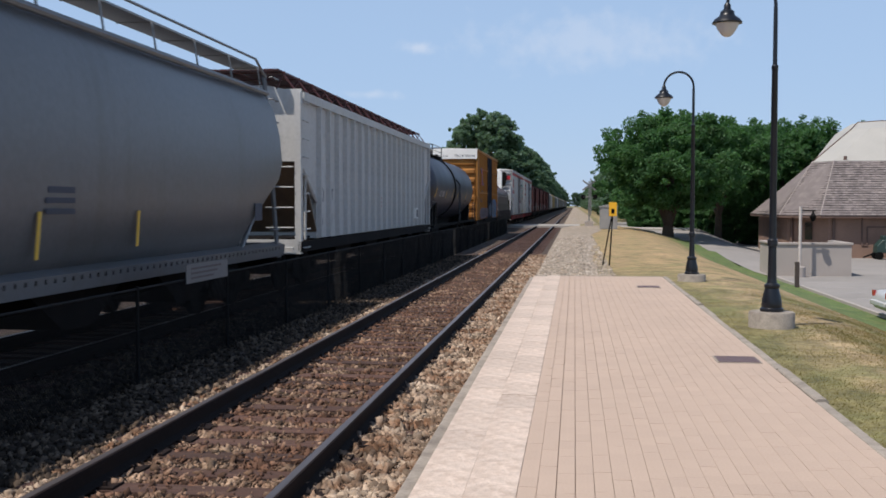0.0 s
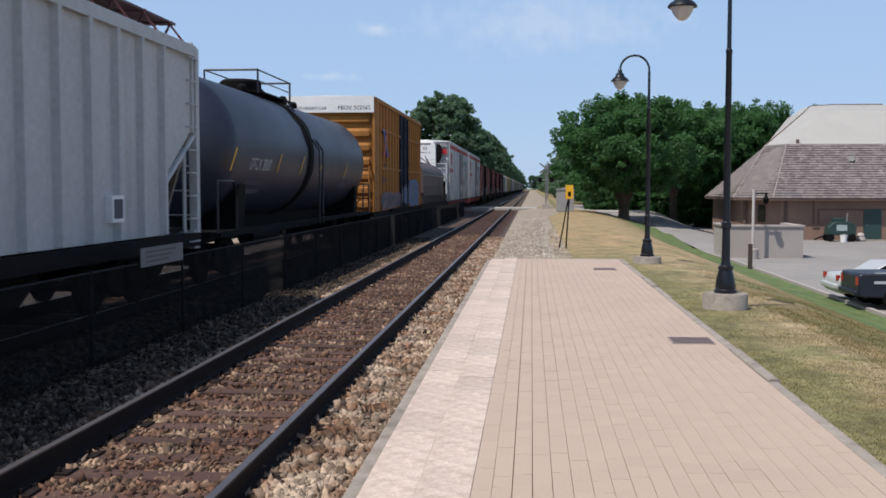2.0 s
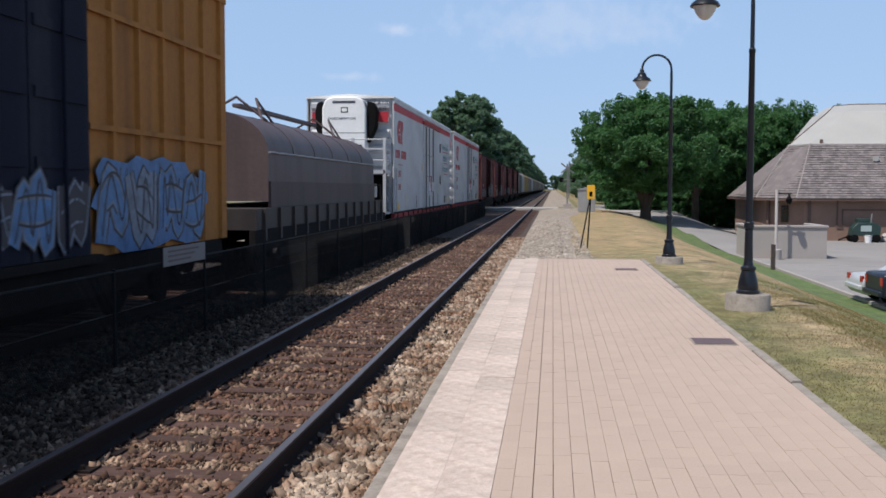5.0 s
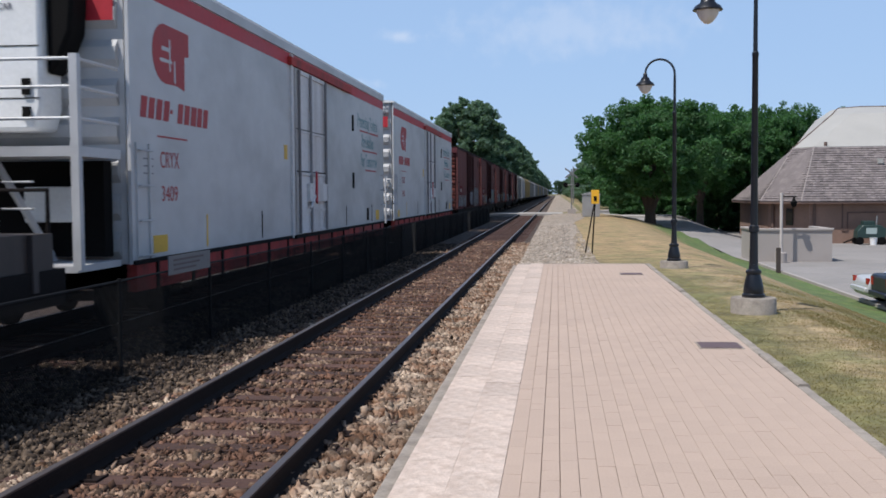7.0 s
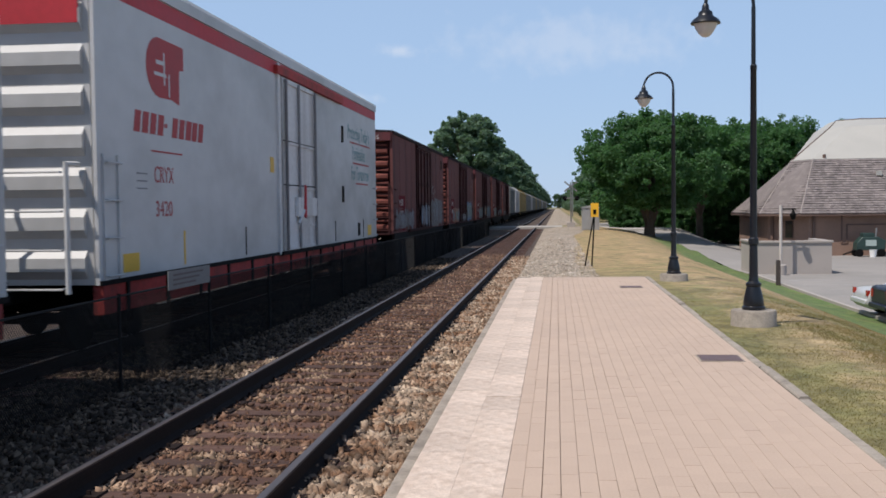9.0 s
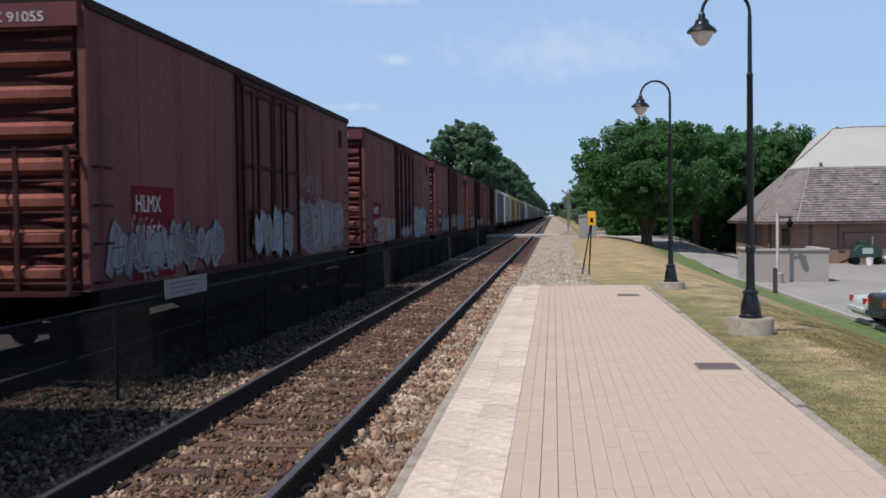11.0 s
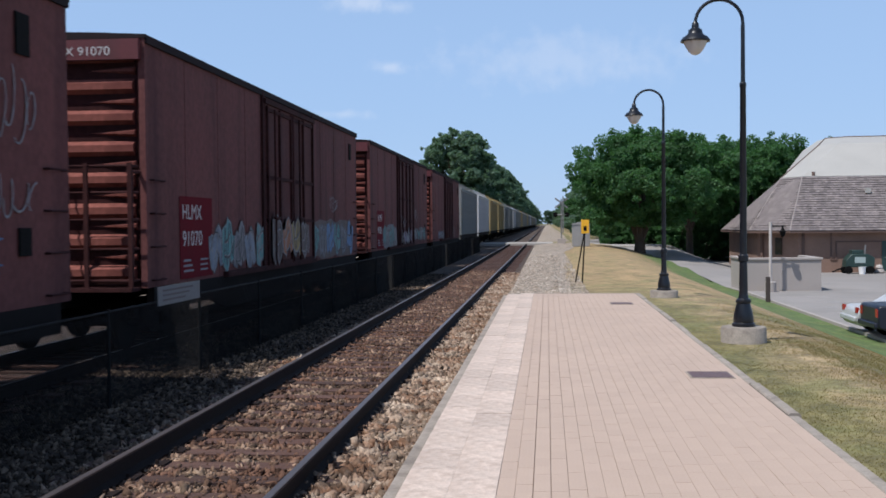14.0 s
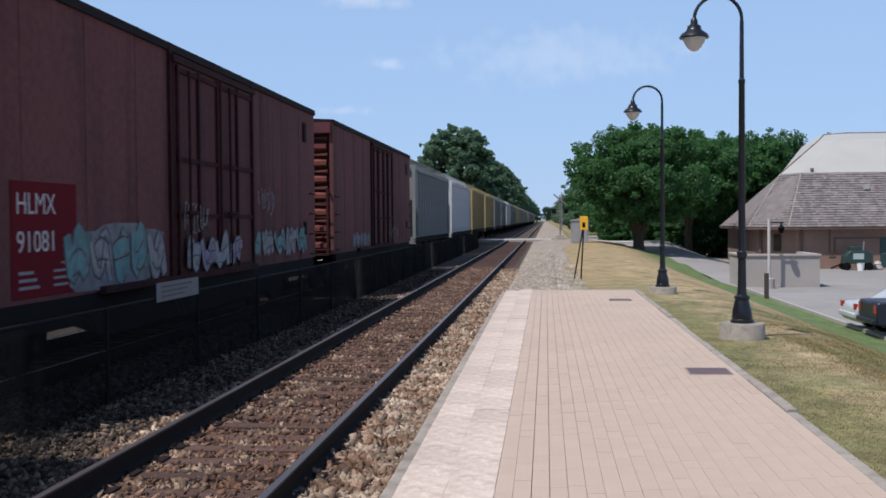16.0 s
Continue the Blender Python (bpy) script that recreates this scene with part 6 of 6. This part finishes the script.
def reefer(y0, L, number, machine):
    c = car("refrigerator_car", "white refrigerator car with red stripe and plug door", y0, L)
    z0, z1 = 0.93, 4.93
    box_shell(c, L, z0, z1, P_CRYO, P_CRYO, WHITE, 8, 0.15)
    running_gear(c, L)
    xx = HALF - 0.01
    part("cornice", Shape().box(xx, xx + 0.03, 0, L, z1 - 0.16, z1 + 0.03), P_CRYO, c)
    part("stripe", Shape().box(xx, xx + 0.005, 0.02, L - 0.02, z1 - 0.42, z1 - 0.17), P_RED, c, "red stripe under the roof")
    part("end_stripe", Shape().box(-HALF + 0.2, HALF - 0.2, -0.03, 0.0, z1 - 0.83, z1 - 0.47), P_RED, c)
    part("side_sill", Shape().box(HALF - 0.14, HALF - 0.005, 0.1, L - 0.1, 0.56, z0), P_REDSILL, c, "dirty red side sill")
    part("side_sill", Shape().box(-HALF + 0.005, -HALF + 0.14, 0.1, L - 0.1, 0.56, z0), P_REDSILL, c)
    st = Shape().box(HALF - 0.005, HALF + 0.02, -0.04, 0.04, 0.52, z0).mesh("sill_gusset", P_SILL)
    for i in range(14):
        part("sill_gusset", st, None, c, at=pose(0, 0.8 + (L - 1.6) * i / 13, 0))
    part("lower_edge", Shape().box(xx, xx + 0.03, 0, L, z0 - 0.01, z0 + 0.05), P_SILL, c)
    # plug door with frame and lock bars
    d0, d1 = 8.45, 11.2
    part("door_header", Shape().box(xx, xx + 0.09, d0 - 0.4, d1 + 3.2, z1 - 0.42, z1 - 0.26), P_REDSILL, c, "red door rail")
    DG = paint("worn_door_white", (0.62, 0.61, 0.62), (0.36, 0.33, 0.32), 0.4)
    lf = part("door", Shape().box(xx + 0.005, xx + 0.06, d0, d1, z0 + 0.06, z1 - 0.44), DG, c, "worn white plug door")
    fr = Shape()
    for zz in (z0 + 0.1, z0 + 0.55, z0 + 1.35, z0 + 2.25, z1 - 0.52):
        fr.box(xx + 0.06, xx + 0.095, d0 + 0.1, d1 - 0.05, zz - 0.025, zz + 0.025)
    part("door_rib", fr, DG, lf)
    BARM = paint("grimy_lock_bar", (0.22, 0.21, 0.22), (0.12, 0.11, 0.11), 0.4)
    for yy in (d0 + 0.12, d0 + 1.15, d1 - 0.1):
        part("lock_bar", Shape().bar((xx + 0.11, yy, z0 + 0.08), (xx + 0.11, yy, z1 - 0.48), 0.032, 8), BARM, lf)
    part("lock_box", Shape().box(xx + 0.06, xx + 0.14, d0 + 0.9, d1 - 0.15, z0 + 0.75, z0 + 1.15).bar((xx + 0.14, d0 + 0.9, z0 + 0.6), (xx + 0.14, d0 + 1.5, z0 + 0.95), 0.03, 6), DG, lf)
    part("lock_lever", Shape().prism([(d0 + 1.35, z0 + 0.75), (d0 + 1.5, z0 + 0.7), (d0 + 1.52, z0 + 1.4), (d0 + 1.42, z0 + 1.42)], xx + 0.14, xx + 0.17, "x"), P_RED, lf, "red door lever")
    part("door_track", Shape().box(xx, xx + 0.10, d0 - 0.2, d1 + 2.6, z0 - 0.02, z0 + 0.05), P_SILL, c)
    part("door_track", Shape().box(xx, xx + 0.05, d0 - 0.25, d0 - 0.08, z0, z1 - 0.2), DG, c)
    part("door_seal", Shape().box(xx, xx + 0.02, d0 - 0.06, d0 - 0.012, z0 + 0.06, z1 - 0.42).box(xx, xx + 0.02, d1 + 0.012, d1 + 0.06, z0 + 0.06, z1 - 0.42).box(xx + 0.06, xx + 0.064, d0 + 0.02, d1 - 0.02, z0 + 1.385, z0 + 1.41).box(xx + 0.06, xx + 0.064, d0 + 0.02, d1 - 0.02, z0 + 2.285, z0 + 2.305), P_SILL, c, "dark grimy door seal")
    # emblem: a plain red figure with a tail
    n = 10
    k0 = -0.8 if machine else 0.0
    em = [(k0 + 2.07 + 0.48 * math.cos(a), 3.83 + 0.42 * math.sin(a)) for a in [math.radians(80 + 190 * i / n) for i in range(n + 1)]]
    part("emblem", Shape().prism([(k0 + 3.02, 4.23)] + em + [(k0 + 2.52, 3.42), (k0 + 2.82, 3.37), (k0 + 2.84, 3.87), (k0 + 3.02, 3.90)], xx + 0.001, xx + 0.005, "x"), INKR, c, "red rounded emblem")
    for e in ((1.94, 2.22, 3.87, 3.93), (1.87, 2.32, 3.71, 3.76), (2.22, 2.27, 3.6, 4.05), (2.40, 2.45, 3.45, 3.77)):
        part("emblem_cut", Shape().box(xx + 0.006, xx + 0.008, k0 + e[0], k0 + e[1], e[2], e[3]), P_CRYO, c)
    # the brand line as plain bars
    for i, w in enumerate((0.30, 0.30, 0.30, 0.30, 0.14, 0.30, 0.30, 0.34, 0.30, 0.30)):
        y, w = k0 + 1.12 + i * 0.275, w * 0.68
        zl, zh = (2.88, 3.17) if i != 4 else (3.0, 3.06)
        k = 0.07 * (zh - zl) / 0.29
        part("brand_bar", Shape().prism([(y, zl), (y + w, zl), (y + w + k, zh), (y + k, zh)], xx + 0.001, xx + 0.005, "x"), INKR, c)
    lettering("mark", "CRYX", 0.33, INKR, c, on_side(xx + 0.003, k0 + 1.80, 2.22), squeeze=0.85)
    lettering("mark", number, 0.31, INKR, c, on_side(xx + 0.003, k0 + 1.82, 1.75), squeeze=1.05)
    part("fine_print", Shape().box(xx + 0.001, xx + 0.004, k0 + 1.72, k0 + 2.9, 2.64, 2.665), INKR, c)
    for zz in (2.12, 2.22, 2.32):
        part("fine_print", Shape().box(xx + 0.001, xx + 0.004, k0 + 1.2, k0 + 1.55, zz, zz + 0.02), INKD, c)
    part("notice_plate", Shape().box(xx, xx + 0.006, 0.7, 1.22, 1.04, 1.28), REFL, c, "yellow notice plate")
    part("notice_plate", Shape().box(xx, xx + 0.006, L - 1.5, L - 0.9, z0 + 0.12, z0 + 0.42), REFL, c, "yellow notice plate")
    part("notice_plate", Shape().box(xx, xx + 0.006, d0 - 0.75, d0 - 0.5, 2.55, 2.85), REFL, c)
    for zz in (2.0, 3.55):
        part("vent_slot", Shape().box(xx, xx + 0.03, L - 5.1, L - 4.95, zz, zz + 0.42), BLACKM, c)
    part("vent_slot", Shape().box(xx, xx + 0.02, L - 3.0, L - 2.75, z0 + 0.15, z0 + 0.5), BLACKM, c)
    for y in (2.9, 6.0, 8.4, L - 6, L - 2.2):
        part("reflector", Shape().box(xx, xx + 0.006, y, y + 0.06, z0 + 0.1, z0 + 0.6), REFL if y < 5 else P_SILL, c)
    TEAL = mat("faded_teal_slogan", (0.15, 0.28, 0.30), 0.6)
    for i, w in enumerate(("Protecting Today's", "Perishables", "For Tomorrow")):
        lettering("slogan", w, 0.54, TEAL, c, on_side(xx + 0.003, L - 4.3 + 0.6 * min(i, 1) - 0.15 * (i == 2), 3.72 - 0.55 * i), squeeze=0.78)
        part("slogan_line", Shape().box(xx + 0.001, xx + 0.003, L - 4.0 + 0.4 * i, L - 1.0 - 0.2 * i, 3.60 - 0.55 * i, 3.645 - 0.55 * i), INKR, c)
    ladder(c, HALF + 0.06, 0.15, z0 + 0.1, z0 + 1.5, 4, P_CRYO)
    ladder(c, HALF + 0.06, L - 0.6, z0 + 0.1, z0 + 1.5, 4, P_CRYO)
    part("grab_plate", Shape().box(xx, xx + 0.03, 0.12, 0.2, z0 + 0.05, z0 + 1.6), P_CRYO, c)
    part("grab_plate", Shape().box(xx, xx + 0.03, 0.55, 0.62, z0 + 0.05, z0 + 1.6), P_CRYO, c)
    lettering("mark", "CRYX", 0.2, INK, c, on_end(0.84, -0.04, z1 - 0.22), squeeze=1.0)
    lettering("mark", number, 0.2, INK, c, on_end(0.9, -0.04, z1 - 0.42), squeeze=1.0)
    if machine:
        u = part("cooling_unit", Shape().prism([(-0.78, 2.65), (0.58, 2.65), (0.66, 2.95), (0.66, 4.55), (0.56, 4.84), (0.3, 4.95), (-0.5, 4.95), (-0.76, 4.84), (-0.86, 4.55), (-0.86, 2.95)], -0.62, -0.04), WHITE, c, "white boxed cooling unit", bevel=0.05)
        part("vent_panel", Shape().prism([(0.68, 3.35), (0.82, 3.5), (1.0, 3.9), (1.04, 4.45), (0.92, 4.75), (0.68, 4.8)], -0.5, -0.05), BLACKM, u, "black side grille", bevel=0.05)
        part("vent_panel", Shape().prism([(-0.88, 3.35), (-1.0, 3.5), (-1.12, 3.9), (-1.14, 4.45), (-1.06, 4.75), (-0.88, 4.8)], -0.5, -0.05), BLACKM, u, "black side grille", bevel=0.05)
        lettering("mark", "EXCESS HEIGHT CAR", 0.115, INK, u, on_end(-0.66, -0.627, 4.16), squeeze=0.9)
        part("brand_bars", Shape().box(-0.5, 0.3, -0.627, -0.622, 4.72, 4.80), INK, u)
        bd = part("badge", Shape().box(-0.2, 0.04, -0.628, -0.622, 4.40, 4.58), BLACKM, u)
        part("badge_face", Shape().box(-0.17, 0.01, -0.631, -0.628, 4.43, 4.55), WHITE, bd)
        part("latch", Shape().box(0.42, 0.52, -0.66, -0.622, 3.1, 3.3), BLACKM, u)
        part("latch", Shape().box(0.42, 0.52, -0.66, -0.622, 2.8, 2.95), BLACKM, u)
        part("panel_line", Shape().box(-0.84, 0.64, -0.626, -0.621, 3.70, 3.715), P_SILL, u)
        part("panel_line", Shape().box(-0.84, 0.64, -0.626, -0.621, 3.05, 3.065), P_SILL, u)
        part("porthole", Shape().lathe([(0.02, -0.64), (0.09, -0.64), (0.09, -0.62)], 14, (-0.2, 0, 2.95), "y"), BLACKM, u)
        # maintenance platform with railings in front of the unit
        deck = part("service_platform", Shape().box(-1.45, 1.45, -1.35, -0.1, 2.30, 2.42), P_CRYO, c)
        rl = Shape()
        for z in (2.75, 3.12, 3.45):
            rl.tube([(-1.4, -1.3, z), (1.42, -1.3, z), (1.42, -0.1, z)], 0.022, 6)
        for x in (-1.4, 0.35, 1.42):
            rl.box(x - 0.05, x + 0.05, -1.35, -1.25, 0.95, 3.5)
        part("railing", rl, P_CRYO, deck)
        part("prop", Shape().bar((0.35, -1.25, 2.3), (0.6, -0.2, 0.95), 0.05, 6).box(-1.4, 1.42, -1.35, -0.1, 0.92, 1.0), P_CRYO, deck)
        part("dark_bay", Shape().box(-1.35, 1.3, -0.3, -0.06, 1.05, 2.28), BLACKM, c)
        part("tool_box", Shape().box(0.35, 1.0, -0.55, -0.31, 1.5, 1.95), WHITE, c, bevel=0.02)
        ladder(c, 0.55, -1.42, 1.05, 2.0, 4, P_CRYO, "x", 0.35)
    else:
        ladder(c, 0.3, -0.3, 0.9, 2.3, 4, P_CRYO, "x", 0.9)
        for x in (0.25, 1.3):
            part("end_rail", Shape().tube([(x, -0.32, 0.85), (x, -0.32, 2.4), (x, 0, 2.4)], 0.035, 6), P_CRYO, c)
    return c


rounded_hopper(0.6, 18.95)
hop = hopper("covered_hopper_car", "grey-white ribbed covered hopper car with rust-red running boards", 20.75, 19.15, P_WHITE, 19, walkway=P_HATCHRED, slope=P_SLOPE)
PANEL = HALF - 0.097
for word, y, z in (("EQ", 1.78, 1.95), ("UT", 2.68, 1.95), ("04", 1.8, 1.38), ("44", 2.7, 1.38)):
    lettering("mark", word, 0.36, INK, hop, on_side(PANEL, y, z))
RUBBED = mat("rubbed_red_stencil", (0.36, 0.25, 0.25), 0.7)
for z in (1.76, 1.88, 2.0):
    part("stencil_bar", Shape().box(PANEL - 0.001, PANEL + 0.002, 8.86, 9.36, z, z + 0.06), RUBBED, hop)
pl = part("placard", Shape().box(HALF - 0.101, HALF + 0.004, 15.38, 15.78, 1.36, 1.72), WHITE, hop, "framed placard board")
part("placard_face", Shape().box(HALF + 0.005, HALF + 0.008, 15.43, 15.73, 1.41, 1.67), INKE, pl)
tank_car(41.1, 17.4)
excess_height_boxcar(59.2, 15.05)
coil_car(76.0, 15.4)
reefer(93.2, 19.9, "3409", True)
reefer(115.25, 19.6, "3420", False)
boxcar_brown(138.2, 15.9, "HLMX", [(0.4, 5.0, 1.02, 1.75, [G_GREY, G_SMOKE, G_GREY], G_PALE, 51, None, HALF + 0.004, 7), (6.4, 9.2, 1.05, 2.0, [G_PALE, G_GREY], G_DARK, 52, None, HALF + 0.11, 4),
                                   (9.9, 15.0, 1.05, 2.15, [G_GREY, G_SMOKE, G_GREY], G_PALE, 53, spray("spray_smoke", (0.10, 0.09, 0.095)), HALF + 0.004, 6)], 1, "91055")
boxcar_brown(156.6, 16.1, "HLMX", [(2.0, 5.6, 1.02, 1.75, [G_PALE, G_ORA, G_GRN], G_GREY, 54, G_ORA, HALF + 0.004, 4), (9.7, 14.4, 1.05, 2.1, [G_GRN, G_GRN, G_WHITE], G_DARK, 55, G_BLUE, HALF + 0.004, 5),
                                   (6.2, 9.0, 1.05, 1.5, [G_WHITE], G_DARK, 56, None, HALF + 0.11, 4)], 2, "91095")
boxcar_brown(175.05, 16.0, "HLMX", [(2.6, 6.0, 1.02, 1.85, [G_PALE, G_TEAL, G_GREY], G_WHITE, 57, None, HALF + 0.004, 5), (6.2, 9.3, 1.05, 1.95, [G_SMOKE, G_ORA, G_YEL], G_WHITE, 58, None, HALF + 0.11, 4),
                                   (10.0, 15.2, 1.02, 1.9, [G_TEAL, G_GREY, G_BLUE], G_PALE, 59, G_SMOKE, HALF + 0.004, 6)], 3, "91070")
boxcar_brown(193.4, 15.6, "HLMX", [(2.5, 5.6, 1.02, 1.75, [G_TEAL, G_WHITE, G_TEAL], G_GREY, 60, G_GREY, HALF + 0.004, 5), (6.2, 9.1, 1.05, 1.6, [G_WHITE, G_LILAC], G_DARK, 61, None, HALF + 0.11, 4),
                                   (9.8, 14.6, 1.05, 1.7, [G_TEAL, G_WHITE], G_GREY, 62, None, HALF + 0.004, 5)], 4, "91081")
boxcar_brown(211.2, 15.4, "", [(2.6, 5.5, 1.02, 1.5, [G_GREY, G_WHITE], G_DARK, 63, None, HALF + 0.004, 5)], 5)

browns = [c for c in TRAIN if c.name.startswith("boxcar")][1:]
for c, marks in zip(browns, (((10.6, 2.3, 1.6, 0.6), (1.2, 1.1, 1.6, 0.9)), ((13.6, 2.75, 1.7, 0.75), (13.2, 1.9, 2.2, 0.6), (3.4, 1.1, 1.6, 0.7)), ((2.9, 1.2, 1.2, 0.5), (12.2, 2.2, 1.0, 0.4)),
                             ((10.6, 2.0, 1.2, 0.5), (6.2, 1.7, 1.2, 0.5)), ((9.0, 1.1, 2.2, 0.6),))):
    for k, (y, z, w, h) in enumerate(marks):
        scrawl(c, y, z, w, h, G_WHITE, 70 + k, 8, x=HALF + (0.106 if 6 < y < 10 else 0.006))

# covered hoppers on down the line
gh = hopper("covered_hopper_car", "greenish-grey ribbed covered hopper car", 228.6, 15.4, P_GHOP, 14, detail=False)
wh = hopper("covered_hopper_car", "pale grey-white ribbed covered hopper car", 246.0, 15.4, P_CRYO, 14, detail=False)
yh = hopper("covered_hopper_car", "pale yellow ribbed covered hopper car", 263.4, 15.4, P_YHOP, 14, detail=False)
y = 280.8
order = [yh, gh, gh, wh, gh, gh, yh, gh, gh, gh]
i = 0
while y < 720:
    k = copy_thing(order[i % len(order)], pose(FAR_X, y, RAIL_Z))
    k["y0"] = y
    TRAIN.append(k)
    y += 17.4
    i += 1


# ---- paving bricks of the platform ----
def paving():
    W, L = 0.1134, 0.2286
    x0 = -0.3255
    y0, y1 = 3.9, PY1 - 0.01
    rng = random.Random(17)
    # the joints nearest the tactile edge have opened, the others are tight
    gaps = [0.0004, 0.0004, 0.0021, 0.0019, 0.0011, 0.0009] + [rng.uniform(0.0004, 0.0009) for _ in range(16)]

    def laid(g0, g1):
        return Shape().prism([(g0, -0.02), (W - g1, -0.02), (W - g1, -0.002), (W - g1 - 0.0015, 0.0), (g0 + 0.0015, 0.0), (g0, -0.002)], 0.0002, L - 0.0002).mesh("brick", PAVER)
    rest = Shape()
    for i in range(21):
        g0, g1 = gaps[i], gaps[i + 1]
        brick = laid(g0, g1)
        y = y0 - (0.5 * L if i % 2 else 0) - 0.06 * (i % 3)
        while y < y1:
            dz = rng.uniform(-0.001, 0.001)
            x = x0 + i * W
            if 6.3 <= y < 9.5:
                part("brick", brick, None, platform, at=pose(x, y, dz, 0, rng.uniform(-0.3, 0.3), 0))
            else:
                e = min(y + L - 0.0002, y1)
                t = rng.uniform(-0.0012, 0.0012)
                if e - y > 0.02:
                    rest.add([(x + g0, y + 0.0002, -0.02), (x + W - g1, y + 0.0002, -0.02), (x + W - g1, e, -0.02), (x + g0, e, -0.02),
                              (x + g0 + 0.001, y + 0.0002, dz + t), (x + W - g1 - 0.001, y + 0.0002, dz - t), (x + W - g1 - 0.001, e, dz - t), (x + g0 + 0.001, e, dz + t)],
                             [(4, 5, 6, 7), (0, 1, 5, 4), (1, 2, 6, 5), (2, 3, 7, 6), (3, 0, 4, 7)])
            y += L
    tagged(part("brick_paving", rest, PAVER, platform, fix=False, smooth=0), kind="stuff")


paving()


# ---- short dry grass blades on the verge ----
def blades(n, rx, ry, seed):
    rng = np.random.default_rng(seed)
    y = ry[0] + (ry[1] - ry[0]) * rng.random(n) ** 1.7
    x = rng.uniform(*rx, n)
    clump = np.array([noise.noise((a * 0.9, b * 0.9, 0)) for a, b in zip(x, y)])
    fade = np.clip((rx[1] - x) / 2.6, 0, 1) * np.clip((ry[1] - y) / 9, 0, 1)
    keep = rng.random(n) < (0.8 + clump) * fade
    x, y = x[keep], y[keep]
    n = len(x)
    z = np.array([ground_z(a, b) for a, b in zip(x, y)])
    a = rng.uniform(0, 2 * np.pi, n)
    h = rng.uniform(0.005, 0.013, n)
    w = rng.uniform(0.004, 0.009, n)
    dx, dy = np.cos(a) * w, np.sin(a) * w
    lx, ly = rng.normal(size=n) * h * 0.6, rng.normal(size=n) * h * 0.6
    v = np.stack([np.stack([x - dx, y - dy, z - 0.005], -1), np.stack([x + dx, y + dy, z - 0.005], -1), np.stack([x + lx, y + ly, z + h], -1)], 1).reshape(-1, 3)
    me = bpy.data.meshes.new("grass_blades")
    me.from_pydata(v.tolist(), [], np.arange(3 * n).reshape(-1, 3).tolist())
    me.materials.append(BLADE)
    tagged(new("grass_blades", me), "short dry mown grass blades on the verge", "grass", kind="stuff")


BLADE = mown_stripes(leaf_mat("dry_grass_blade", (0.25, 0.19, 0.090), (0.155, 0.148, 0.058)))
blades(210000, (2.13, 7.2), (6.0, 25), 8)


# ---- everything that moves ----
def advance(t):
    """How far the train has come by t seconds."""
    return 11.38 * t + 0.009 * t * t


def motions():
    for c in TRAIN:
        y0 = c["y0"]
        walk(c, [(t, pose(FAR_X, y0 - advance(t), RAIL_Z)) for t in range(0, 17)])
    # the wheels roll without slipping on the cars that pass close by
    for w, c, dy in WHEELS[:40]:
        walk(w, [(k / 30, pose(0, dy, 0.42, math.degrees(advance(k / 30) / 0.42) % 360)) for k in range(0, 481)])


motions()
